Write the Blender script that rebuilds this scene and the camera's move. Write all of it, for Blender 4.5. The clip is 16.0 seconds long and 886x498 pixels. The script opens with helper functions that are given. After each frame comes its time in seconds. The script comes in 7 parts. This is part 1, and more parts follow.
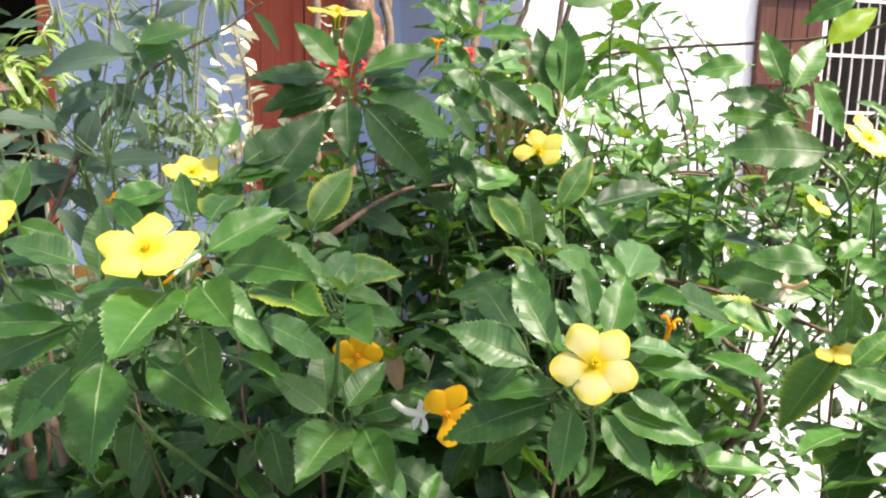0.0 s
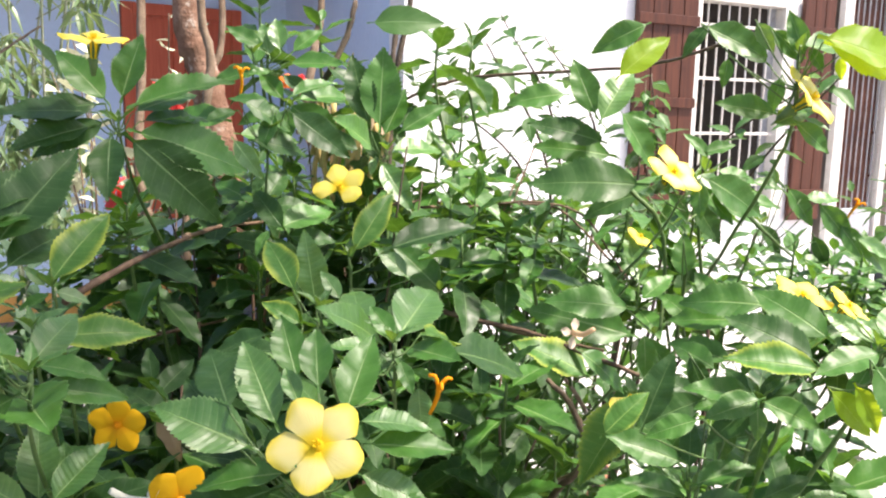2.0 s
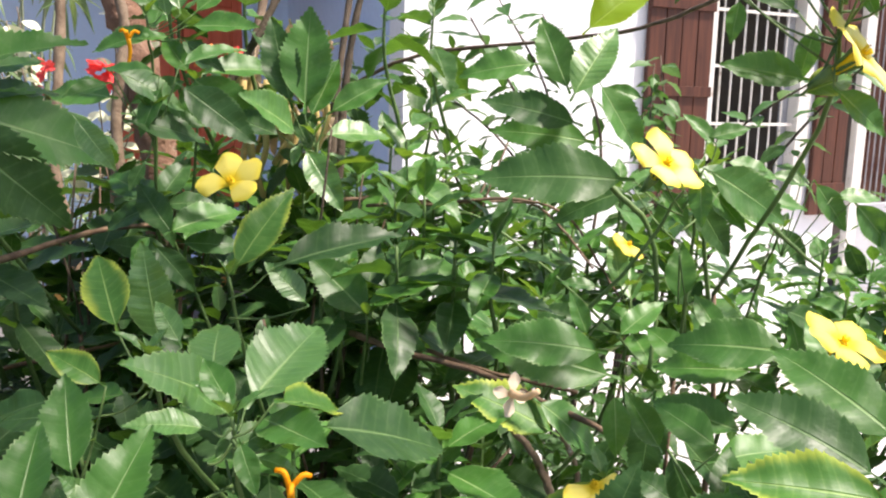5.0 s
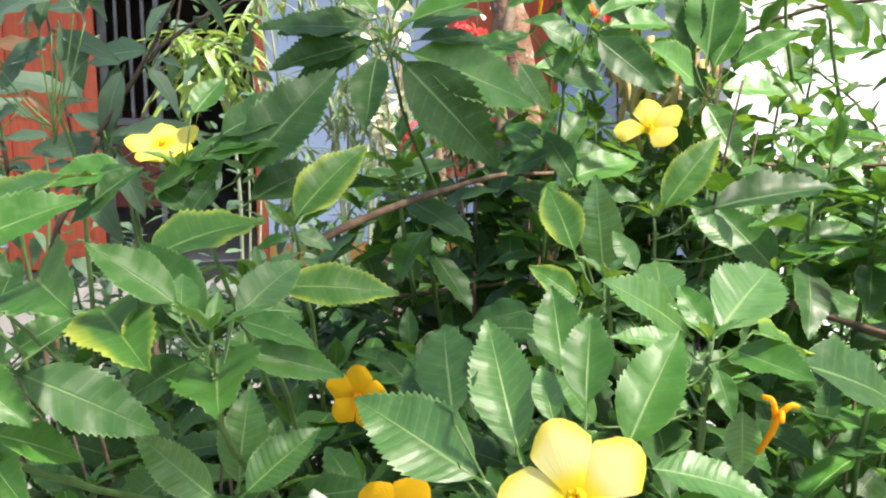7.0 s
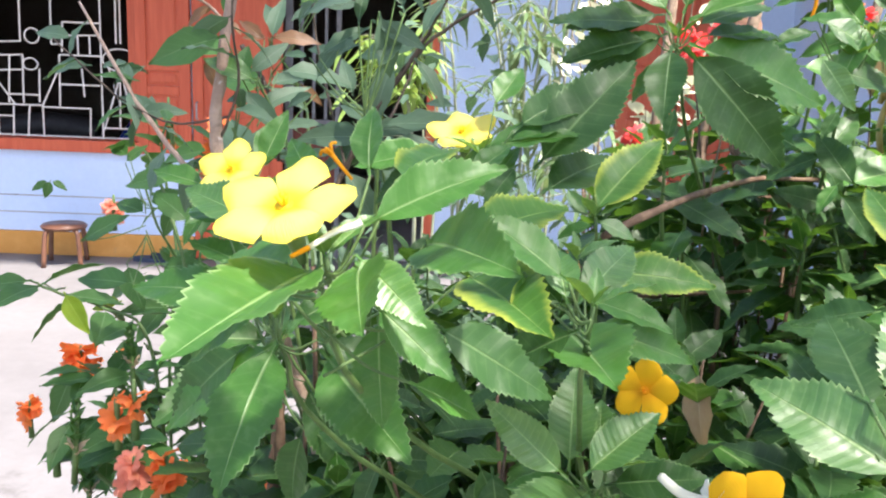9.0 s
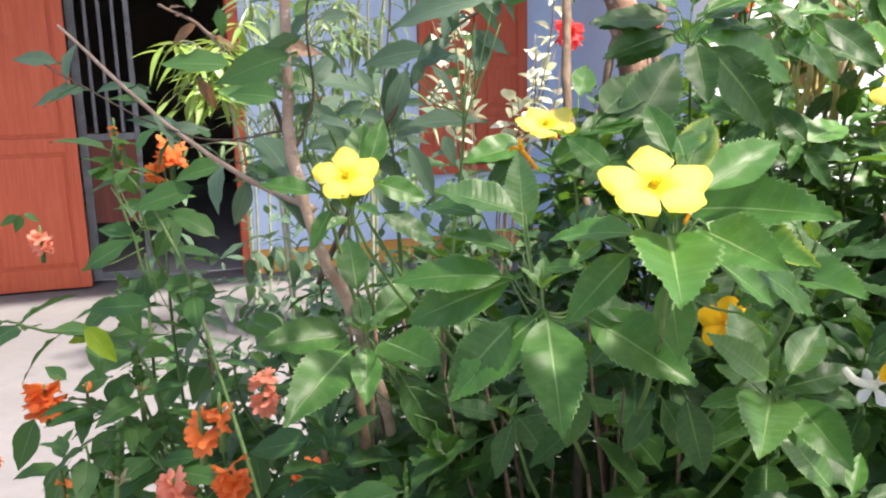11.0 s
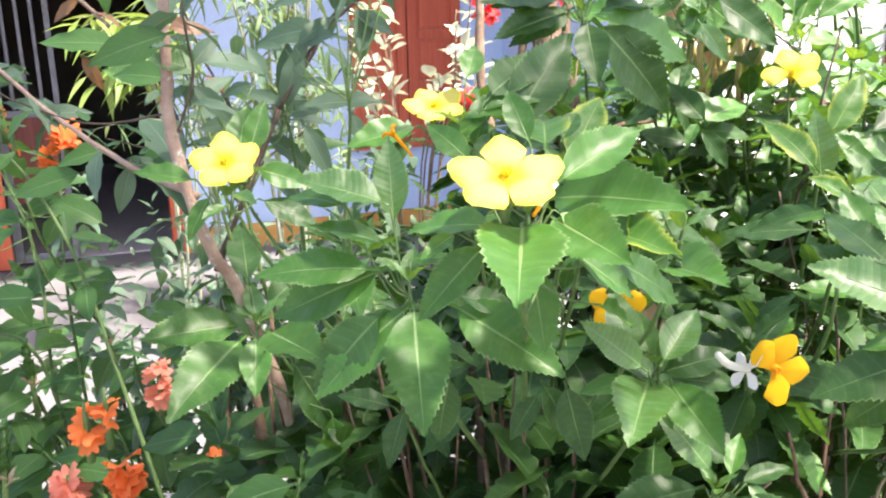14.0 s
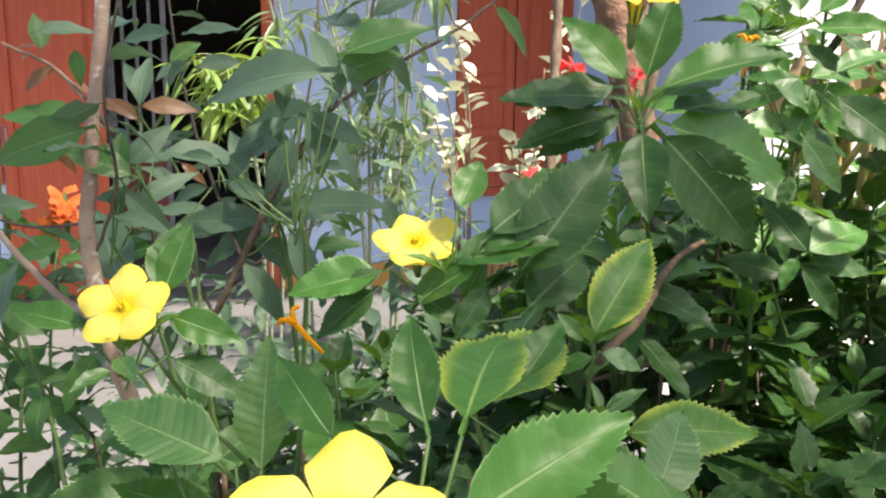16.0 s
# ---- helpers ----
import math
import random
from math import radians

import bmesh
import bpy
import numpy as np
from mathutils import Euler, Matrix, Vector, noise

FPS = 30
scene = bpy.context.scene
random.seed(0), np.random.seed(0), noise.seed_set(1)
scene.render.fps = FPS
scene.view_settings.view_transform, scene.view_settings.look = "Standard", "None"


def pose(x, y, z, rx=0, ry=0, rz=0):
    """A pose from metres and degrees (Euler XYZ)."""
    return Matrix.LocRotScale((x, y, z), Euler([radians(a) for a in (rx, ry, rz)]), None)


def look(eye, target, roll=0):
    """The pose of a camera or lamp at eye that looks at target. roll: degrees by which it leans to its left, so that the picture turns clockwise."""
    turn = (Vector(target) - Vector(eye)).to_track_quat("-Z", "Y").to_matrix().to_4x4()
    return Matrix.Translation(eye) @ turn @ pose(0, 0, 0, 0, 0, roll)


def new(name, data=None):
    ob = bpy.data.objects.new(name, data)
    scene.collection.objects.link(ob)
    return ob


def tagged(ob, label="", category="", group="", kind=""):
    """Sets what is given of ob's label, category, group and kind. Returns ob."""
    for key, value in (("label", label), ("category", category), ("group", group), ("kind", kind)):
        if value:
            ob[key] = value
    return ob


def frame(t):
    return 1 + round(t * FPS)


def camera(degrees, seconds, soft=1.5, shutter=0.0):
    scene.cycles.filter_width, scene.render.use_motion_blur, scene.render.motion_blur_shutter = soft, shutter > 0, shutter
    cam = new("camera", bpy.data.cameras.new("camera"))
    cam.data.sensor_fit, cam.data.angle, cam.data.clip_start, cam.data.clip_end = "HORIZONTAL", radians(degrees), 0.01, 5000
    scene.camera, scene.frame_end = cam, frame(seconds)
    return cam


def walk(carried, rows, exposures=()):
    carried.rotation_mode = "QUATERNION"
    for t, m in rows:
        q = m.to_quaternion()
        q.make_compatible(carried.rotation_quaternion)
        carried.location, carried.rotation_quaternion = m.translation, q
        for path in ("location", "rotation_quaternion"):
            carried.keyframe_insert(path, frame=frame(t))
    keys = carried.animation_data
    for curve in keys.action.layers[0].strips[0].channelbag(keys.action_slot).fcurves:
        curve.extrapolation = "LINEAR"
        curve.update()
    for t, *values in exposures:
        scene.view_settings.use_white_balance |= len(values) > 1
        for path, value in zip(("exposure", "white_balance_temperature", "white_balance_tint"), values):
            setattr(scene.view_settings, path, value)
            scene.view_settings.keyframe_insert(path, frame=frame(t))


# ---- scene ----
SKY, SUN, SUN_ANGLE = 0.125, 5.0, 4.0
EXPOSURES = [(0.0, 1.25, 6880, 18), (3.0, 1.15, 6810, 19), (5.5, 0.75, 6800, 16), (6.0, 0.65, 7010, 13), (6.5, 1.0, 6820, 13), (7.0, 1.41, 6820, 12), (8.5, 1.58, 6610, 16), (9.0, 1.66, 6500, 18), (11.5, 1.41, 6890, 18), (12.4, 1.97, 6780, 22), (14.5, 1.88, 6780, 21), (15.2, 1.31, 7030, 17), (16.0, 1.15, 7030, 14)]
cam = camera(56.0, 16.0, soft=2.15)
PATH = [
    (0.0, -0.0033, -0.0009, 1.4039, 79.18, -1.40, 0.39),
    (0.5, 0.0389, 0.0040, 1.3973, 79.34, -0.74, -0.07),
    (1.0, 0.0428, 0.0208, 1.4146, 79.29, -0.48, -3.57),
    (1.5, 0.0931, 0.0444, 1.4146, 80.64, -1.29, -4.03),
    (2.0, 0.1067, 0.0609, 1.4169, 80.76, -1.12, -6.14),
    (2.5, 0.1486, 0.0979, 1.4059, 80.87, -0.73, -6.89),
    (3.0, 0.1764, 0.1463, 1.4095, 81.05, -0.16, -8.35),
    (3.2, 0.1879, 0.1649, 1.4137, 81.37, 0.12, -8.66),
    (5.3, 0.1988, 0.2484, 1.4034, 79.74, -1.98, -2.91),
    (5.5, 0.1975, 0.2448, 1.4051, 79.42, -2.28, -0.64),
    (6.0, 0.1655, 0.2335, 1.4027, 78.97, -1.25, 5.58),
    (6.5, 0.1478, 0.2357, 1.3891, 78.67, -0.88, 11.19),
    (7.0, 0.1089, 0.2229, 1.3810, 78.02, -1.37, 15.09),
    (7.5, 0.0915, 0.2160, 1.3808, 77.47, -1.09, 19.03),
    (8.0, 0.0740, 0.2020, 1.3817, 77.87, -1.49, 21.65),
    (8.5, 0.0527, 0.1888, 1.3779, 78.39, -1.65, 24.47),
    (9.0, 0.0196, 0.1823, 1.3661, 78.28, -2.41, 25.65),
    (9.2, -0.0104, 0.1708, 1.3613, 78.44, -2.18, 25.82),
    (11.3, -0.1911, 0.0241, 1.3708, 77.85, 1.47, 8.82),
    (11.5, -0.1912, 0.0165, 1.3664, 77.50, 1.44, 8.63),
    (12.0, -0.1738, -0.0091, 1.3645, 76.46, 1.10, 7.61),
    (12.5, -0.1421, -0.0055, 1.3658, 76.16, 0.51, 6.22),
    (13.0, -0.1268, 0.0087, 1.3624, 75.89, 0.89, 5.50),
    (13.5, -0.1311, 0.0266, 1.3682, 75.67, 0.85, 5.77),
    (14.0, -0.1470, 0.0602, 1.3753, 76.23, 1.29, 6.06),
    (14.5, -0.1451, 0.0969, 1.3899, 76.98, 0.97, 7.43),
    (15.0, -0.1202, 0.1723, 1.4052, 78.17, -0.36, 9.53),
    (15.5, -0.1018, 0.2280, 1.4123, 78.54, -0.33, 11.69),
    (16.0, -0.0945, 0.2647, 1.4186, 78.87, -0.82, 14.08),
]
walk(cam, [(row[0], pose(*row[1:])) for row in PATH], EXPOSURES)

# ---- world and sun ----
SUN_DIR = Vector((0.52, -0.14, 1.0)).normalized()
world = bpy.data.worlds.new("sky")
scene.world = world
world.use_nodes = True
_n = world.node_tree.nodes
_sky = _n.new("ShaderNodeTexSky")
_sky.sky_type = "NISHITA"
_sky.sun_disc = False
_sky.sun_elevation = math.asin(SUN_DIR.z)
_sky.sun_rotation = math.atan2(SUN_DIR.x, SUN_DIR.y)
_sky.air_density, _sky.dust_density = 1.0, 2.5
_n["Background"].inputs[1].default_value = SKY
world.node_tree.links.new(_sky.outputs[0], _n["Background"].inputs[0])
_sun = new("sun", bpy.data.lights.new("sun", "SUN"))
_sun.data.energy, _sun.data.angle, _sun.data.color = SUN, radians(SUN_ANGLE), (1.0, 0.95, 0.86)
_sun.matrix_world = look(SUN_DIR * 30, (0, 0, 0))


# ---- materials ----
class Nodes:
    """A small wrapper to wire a node material."""

    def __init__(self, name):
        self.mat = bpy.data.materials.new(name)
        self.mat.use_nodes = True
        self.tree = self.mat.node_tree
        self.bsdf = self.tree.nodes["Principled BSDF"]
        self.out = self.tree.nodes["Material Output"]

    def add(self, kind, *links, **values):
        node = self.tree.nodes.new("ShaderNode" + kind)
        if "operation" in values:
            node.operation = values["operation"]
        if "use_clamp" in values:
            node.use_clamp = values["use_clamp"]
        if "data_type" in values:
            node.data_type = values["data_type"]
        if "blend_type" in values:
            node.blend_type = values["blend_type"]
        for k, source in enumerate(links):
            self.put(node, k, source)
        return node

    def put(self, node, slot, source):
        socket = node.inputs[slot]
        if hasattr(source, "is_output"):
            self.tree.links.new(source, socket)
        elif source is not None:
            socket.default_value = source

    def math(self, op, a, b=None, c=None, clamp=False):
        node = self.add("Math", a, b, c, operation=op, use_clamp=clamp)
        return node.outputs[0]

    def mix(self, fac, a, b, blend="MIX"):
        node = self.add("Mix", data_type="RGBA", blend_type=blend)
        self.put(node, 0, fac)
        self.put(node, 6, a if hasattr(a, "is_output") else (*a, 1))
        self.put(node, 7, b if hasattr(b, "is_output") else (*b, 1))
        return node.outputs[2]

    def noise(self, scale, detail=3.0, rough=0.55, vector=None):
        node = self.add("TexNoise")
        node.inputs["Scale"].default_value = scale
        node.inputs["Detail"].default_value = detail
        node.inputs["Roughness"].default_value = rough
        if vector is not None:
            self.tree.links.new(vector, node.inputs["Vector"])
        return node.outputs[0]

    def step(self, value, low, high):
        node = self.add("MapRange", value, low, high, 0.0, 1.0)
        node.interpolation_type = "SMOOTHSTEP"
        return node.outputs[0]

    def place(self):
        return self.add("TexCoord").outputs["Object"]

    def spot(self):
        return self.add("NewGeometry").outputs["Position"]

    def bump(self, height, strength, distance):
        node = self.add("Bump")
        node.inputs["Strength"].default_value = strength
        node.inputs["Distance"].default_value = distance
        self.tree.links.new(height, node.inputs["Height"])
        self.tree.links.new(node.outputs[0], self.bsdf.inputs["Normal"])
        return node.outputs[0]

    def base(self, colour, rough=0.5, metal=0.0, spec=0.5):
        self.put(self.bsdf, "Base Color", colour if hasattr(colour, "is_output") else (*colour, 1))
        self.put(self.bsdf, "Roughness", rough)
        self.put(self.bsdf, "Metallic", metal)
        self.put(self.bsdf, "Specular IOR Level", spec)
        return self.mat

    def chance(self):
        """A random number for each piece, whether an object or an island of a mesh."""
        a = self.add("ObjectInfo").outputs["Random"]
        b = self.add("NewGeometry").outputs["Random Per Island"]
        return self.math("FRACT", self.math("ADD", a, b))


def leaf_material(name, dark, light, vein, glow, rough=0.42, veins=9.0, quilt=1.0, margin=None, share=0.22, spec=0.5, slope=2.3, ribs=0.13):
    """A leaf: u runs from base to tip, v across it. glow: what shines through."""
    n = Nodes(name)
    uv = n.add("UVMap").outputs[0]
    sep = n.add("SeparateXYZ", uv)
    u, v = sep.outputs[0], sep.outputs[1]
    across = n.math("MULTIPLY", n.math("ABSOLUTE", n.math("SUBTRACT", v, 0.5)), 2.0)
    luck = n.chance()
    grain = n.noise(55.0, 4.0, 0.6, n.spot())
    patch = n.noise(9.0, 2.0, 0.5, n.spot())
    colour = n.mix(n.math("ADD", n.math("MULTIPLY", luck, 0.65), n.math("MULTIPLY", n.math("SUBTRACT", grain, 0.45), 0.9), clamp=True), dark, light)
    colour = n.mix(n.math("MULTIPLY", n.step(patch, 0.55, 0.75), 0.35), colour, light)
    midrib = n.math("SUBTRACT", 1.0, n.step(n.math("MULTIPLY", across, n.math("ADD", 0.6, u)), 0.016, 0.06))
    run = n.math("SUBTRACT", n.math("MULTIPLY", u, veins), n.math("MULTIPLY", across, slope))
    run = n.math("ADD", run, 0.0 if slope else 0.5)
    ridge = n.math("PINGPONG", run, 0.5)
    side = n.math("SUBTRACT", 1.0, n.step(ridge, 0.02, 0.11))
    side = n.math("MULTIPLY", side, n.step(n.math("SUBTRACT", 1.0, across), 0.05, 0.3))
    colour = n.mix(n.math("MULTIPLY", side, ribs), colour, vein)
    colour = n.mix(n.math("MULTIPLY", midrib, 0.6), colour, vein)
    if slope == 0.0:
        # Whitish glints along the teeth, painted as a broken pale rim.
        rim = n.math("MULTIPLY", n.step(across, 0.90, 1.0), n.math("MULTIPLY", n.step(n.noise(70.0, 2.0, 0.5, n.spot()), 0.42, 0.6), 0.75))
        colour = n.mix(rim, colour, vein)
        fleck = n.step(n.noise(170.0, 3.0, 0.6, n.spot()), 0.50, 0.72)
        colour = n.mix(n.math("MULTIPLY", fleck, 0.13), colour, vein)
    if margin:
        edge = n.math("ADD", across, n.math("MULTIPLY", n.math("SUBTRACT", n.noise(28.0, 3.0, 0.6, n.spot()), 0.5), 1.1))
        colour = n.mix(n.math("MULTIPLY", n.step(edge, 0.60, 1.20), 0.8), colour, margin)
    n.base(colour, n.math("ADD", rough, n.math("MULTIPLY", n.math("SUBTRACT", grain, 0.5), 0.25)), 0.0, spec)
    height = n.math("ADD", n.math("MULTIPLY", ridge, (0.20 if slope == 0.0 else 0.10) * quilt), n.math("MULTIPLY", grain, 0.35))
    height = n.math("SUBTRACT", height, n.math("MULTIPLY", midrib, 0.5))
    height = n.math("ADD", height, n.math("MULTIPLY", n.noise(130.0, 3.0, 0.6, n.spot()), 0.5 * min(1.0, quilt)))
    normal = n.bump(height, 0.55, 0.0012)
    back = n.add("BsdfTranslucent")
    n.put(back, 0, n.mix(luck, glow, [c * 0.7 for c in glow]))
    n.put(back, 1, normal)
    blend = n.add("MixShader", share)
    n.tree.links.new(n.bsdf.outputs[0], blend.inputs[1])
    n.tree.links.new(back.outputs[0], blend.inputs[2])
    n.tree.links.new(blend.outputs[0], n.out.inputs[0])
    return n.mat


def petal_material(name, inner, outer, glow, share=0.35, pale=None):
    n = Nodes(name)
    sep = n.add("SeparateXYZ", n.add("UVMap").outputs[0])
    u, v = sep.outputs[0], sep.outputs[1]
    streak = n.noise(1.0, 3.0, 0.5, n.add("CombineXYZ", n.math("MULTIPLY", u, 2.0), n.math("MULTIPLY", v, 34.0), n.math("MULTIPLY", n.chance(), 40.0)).outputs[0])
    colour = n.mix(n.step(u, 0.05, 0.5), inner, outer)
    # Pale middle band: the blown-out sunlight on a petal, mixed into its colour.
    if pale:
        band = n.math("MULTIPLY", n.step(u, 0.16, 0.42), n.math("SUBTRACT", 1.0, n.step(n.math("ADD", u, n.math("MULTIPLY", n.math("ABSOLUTE", n.math("SUBTRACT", v, 0.5)), 0.5)), 0.72, 1.10)))
        colour = n.mix(n.math("MULTIPLY", band, 0.42), colour, pale)
    colour = n.mix(n.math("MULTIPLY", n.math("SUBTRACT", streak, 0.42), 0.3, clamp=True), colour, inner)
    n.base(colour, 0.55, 0.0, 0.25)
    n.bump(streak, 0.35, 0.0008)
    back = n.add("BsdfTranslucent")
    n.put(back, 0, (*glow, 1))
    blend = n.add("MixShader", share)
    n.tree.links.new(n.bsdf.outputs[0], blend.inputs[1])
    n.tree.links.new(back.outputs[0], blend.inputs[2])
    n.tree.links.new(blend.outputs[0], n.out.inputs[0])
    return n.mat


def mottled(name, a, b, scale, rough=0.7, c=None, bump=0.3, depth=0.004, metal=0.0, fine=6.0, spec=0.4, world_space=True):
    """A surface of two tones in large patches, a finer grain, and stains of a third tone."""
    n = Nodes(name)
    where = n.spot() if world_space else n.place()
    big, small = n.noise(scale, 5.0, 0.6, where), n.noise(scale * fine, 4.0, 0.65, where)
    colour = n.mix(n.step(big, 0.35, 0.68), a, b)
    colour = n.mix(n.math("MULTIPLY", n.math("SUBTRACT", small, 0.3), 0.5, clamp=True), colour, [x * 0.72 for x in a])
    if c:
        colour = n.mix(n.step(n.noise(scale * 1.7, 6.0, 0.7, where), 0.58, 0.70), colour, c)
    n.base(colour, n.math("ADD", rough - 0.1, n.math("MULTIPLY", small, 0.2)), metal, spec)
    n.bump(n.math("ADD", small, n.math("MULTIPLY", big, 0.5)), bump, depth)
    return n.mat


def timber(name, dark, light, rough=0.5, along="Z", scale=14.0):
    n = Nodes(name)
    sep = n.add("SeparateXYZ", n.place())
    x, y, z = (sep.outputs[k] for k in range(3))
    luck = n.math("MULTIPLY", n.add("ObjectInfo").outputs["Random"], 30.0)
    thin = (1.0, 0.06) if along == "Z" else (0.06, 1.0)
    vec = n.add("CombineXYZ", n.math("MULTIPLY", x, thin[0] * scale), n.math("ADD", n.math("MULTIPLY", y, scale), luck), n.math("MULTIPLY", z, thin[1] * scale)).outputs[0]
    grain = n.noise(3.0, 6.0, 0.65, vec)
    wear = n.noise(4.0, 5.0, 0.7, n.spot())
    colour = n.mix(n.step(grain, 0.3, 0.72), dark, light)
    colour = n.mix(n.math("MULTIPLY", n.step(wear, 0.58, 0.8), 0.35), colour, [c * 0.6 for c in dark])
    n.base(colour, n.math("ADD", rough, n.math("MULTIPLY", grain, 0.15)), 0.0, 0.4)
    n.bump(grain, 0.3, 0.002)
    return n.mat


SERR = dict(veins=10.0, slope=0.0, rough=0.45)
LEAF = leaf_material("leaf_green", (0.027, 0.102, 0.014), (0.066, 0.204, 0.029), (0.29, 0.43, 0.17), (0.24, 0.51, 0.05), spec=0.46, share=0.22, ribs=0.07, quilt=0.7, **SERR)
# Darker copy of LEAF: dark leaves, and inner ones with shade put into the colour.
LEAF_DARK = leaf_material("leaf_deep_green_shaded", (0.017, 0.056, 0.014), (0.040, 0.112, 0.026), (0.16, 0.27, 0.10), (0.17, 0.38, 0.03), share=0.2, spec=0.32, **SERR)
LEAF_YOUNG = leaf_material("leaf_fresh_green", (0.036, 0.132, 0.021), (0.080, 0.218, 0.039), (0.34, 0.50, 0.17), (0.40, 0.66, 0.05), quilt=1.8, share=0.22, ribs=0.20, spec=0.85, veins=13.0, slope=0.0, rough=0.43)
LEAF_LIME = leaf_material("leaf_lime", (0.150, 0.290, 0.020), (0.250, 0.420, 0.030), (0.45, 0.58, 0.14), (0.70, 0.86, 0.03), share=0.55, spec=0.3, **SERR)
LEAF_EDGED = leaf_material("leaf_yellow_margin", (0.030, 0.104, 0.018), (0.066, 0.195, 0.032), (0.30, 0.45, 0.12), (0.32, 0.56, 0.04), margin=(0.50, 0.56, 0.07), spec=0.3, **SERR)
LEAF_SMOOTH = leaf_material("leaf_smooth_green", (0.030, 0.094, 0.022), (0.072, 0.172, 0.042), (0.18, 0.30, 0.13), (0.18, 0.42, 0.06), veins=7.0, quilt=0.5, rough=0.46, spec=0.35)
LEAF_GREY = leaf_material("leaf_grey_green", (0.060, 0.115, 0.064), (0.125, 0.200, 0.126), (0.20, 0.30, 0.20), (0.16, 0.32, 0.10), veins=7.0, quilt=0.4, rough=0.52, spec=0.34)
LEAF_RUST = leaf_material("leaf_rust", (0.16, 0.075, 0.03), (0.26, 0.14, 0.06), (0.30, 0.22, 0.10), (0.40, 0.18, 0.05), veins=7.0, quilt=0.3)
LEAF_CREAM = leaf_material("leaf_cream_margin", (0.52, 0.55, 0.36), (0.68, 0.69, 0.50), (0.70, 0.71, 0.55), (0.7, 0.7, 0.45), veins=5.0, quilt=0.2, margin=(0.84, 0.83, 0.62))
LEAF_BAMBOO = leaf_material("leaf_bamboo", (0.12, 0.22, 0.04), (0.25, 0.38, 0.08), (0.46, 0.56, 0.22), (0.5, 0.66, 0.12), veins=0.0, quilt=0.0, share=0.3)
LEAF_CANE = leaf_material("leaf_cane", (0.075, 0.140, 0.055), (0.150, 0.240, 0.100), (0.28, 0.36, 0.20), (0.30, 0.42, 0.12), veins=0.0, quilt=0.0, share=0.3)
LEAF_DEAD = leaf_material("leaf_withered", (0.42, 0.30, 0.18), (0.62, 0.50, 0.36), (0.62, 0.52, 0.38), (0.55, 0.38, 0.18), veins=7.0, quilt=0.6)
PETAL = petal_material("petal_yellow", (0.93, 0.68, 0.025), (0.95, 0.78, 0.090), (0.98, 0.80, 0.10), pale=(0.96, 0.86, 0.30))
# Sunlit copy of PETAL, with a whiter band for the strong sun.
PETAL_SUNLIT = petal_material("petal_sunlit_yellow", (0.93, 0.68, 0.020), (0.95, 0.77, 0.09), (0.98, 0.82, 0.16), pale=(0.98, 0.96, 0.70))
PETAL_ORANGE = petal_material("petal_deep_yellow", (0.86, 0.40, 0.008), (0.89, 0.50, 0.010), (0.95, 0.50, 0.01))
PETAL_SALMON = petal_material("petal_salmon", (0.90, 0.27, 0.05), (0.92, 0.235, 0.065), (0.96, 0.30, 0.06))
PETAL_PINK = petal_material("petal_faded_salmon", (0.88, 0.36, 0.20), (0.90, 0.33, 0.22), (0.94, 0.38, 0.22))
PETAL_RED = petal_material("petal_red", (0.78, 0.07, 0.06), (0.86, 0.10, 0.10), (0.90, 0.13, 0.11))
PETAL_BEIGE = petal_material("petal_withered", (0.62, 0.46, 0.28), (0.78, 0.66, 0.52), (0.8, 0.65, 0.45))
PETAL_WHITE = petal_material("petal_white", (0.80, 0.82, 0.70), (0.86, 0.86, 0.84), (0.8, 0.8, 0.75))
STEM = mottled("stem_green", (0.075, 0.145, 0.04), (0.125, 0.205, 0.06), 60.0, 0.55, bump=0.2, depth=0.001)
TWIG = mottled("twig_brown", (0.10, 0.060, 0.036), (0.20, 0.13, 0.080), 70.0, 0.7, bump=0.5, depth=0.002)
BARK = mottled("bark_lichen", (0.32, 0.215, 0.155), (0.46, 0.34, 0.25), 34.0, 0.8, c=(0.62, 0.60, 0.54), bump=0.8, depth=0.004)
BARK_DARK = mottled("bark_dark", (0.060, 0.045, 0.030), (0.13, 0.095, 0.065), 40.0, 0.8, bump=0.8, depth=0.003)
THORN = mottled("stem_grey_thorny", (0.14, 0.095, 0.06), (0.26, 0.19, 0.13), 45.0, 0.8, bump=0.8, depth=0.003)
TRUNK = mottled("bark_red_brown", (0.17, 0.085, 0.05), (0.30, 0.18, 0.12), 22.0, 0.85, c=(0.46, 0.38, 0.31), bump=0.9, depth=0.006)
SOIL = mottled("soil", (0.045, 0.030, 0.020), (0.085, 0.058, 0.038), 14.0, 0.95, bump=0.9, depth=0.02)
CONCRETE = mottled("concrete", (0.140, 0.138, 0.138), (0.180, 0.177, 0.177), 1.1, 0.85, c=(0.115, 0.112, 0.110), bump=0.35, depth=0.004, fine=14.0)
# Lighter than CONCRETE to stand in for sun outside and door light inside.
CEMENT_LIT = mottled("cement_lit", (0.40, 0.385, 0.375), (0.47, 0.455, 0.445), 1.3, 0.85, c=(0.34, 0.32, 0.31), bump=0.3, depth=0.003, fine=14.0)
BLUE = mottled("paint_pale_blue", (0.52, 0.66, 0.88), (0.58, 0.71, 0.91), 1.6, 0.75, c=(0.50, 0.62, 0.82), bump=0.25, depth=0.003, fine=18.0)
WHITE = mottled("paint_white", (0.84, 0.85, 0.86), (0.89, 0.89, 0.88), 1.8, 0.7, c=(0.80, 0.80, 0.78), bump=0.2, depth=0.003, fine=18.0)
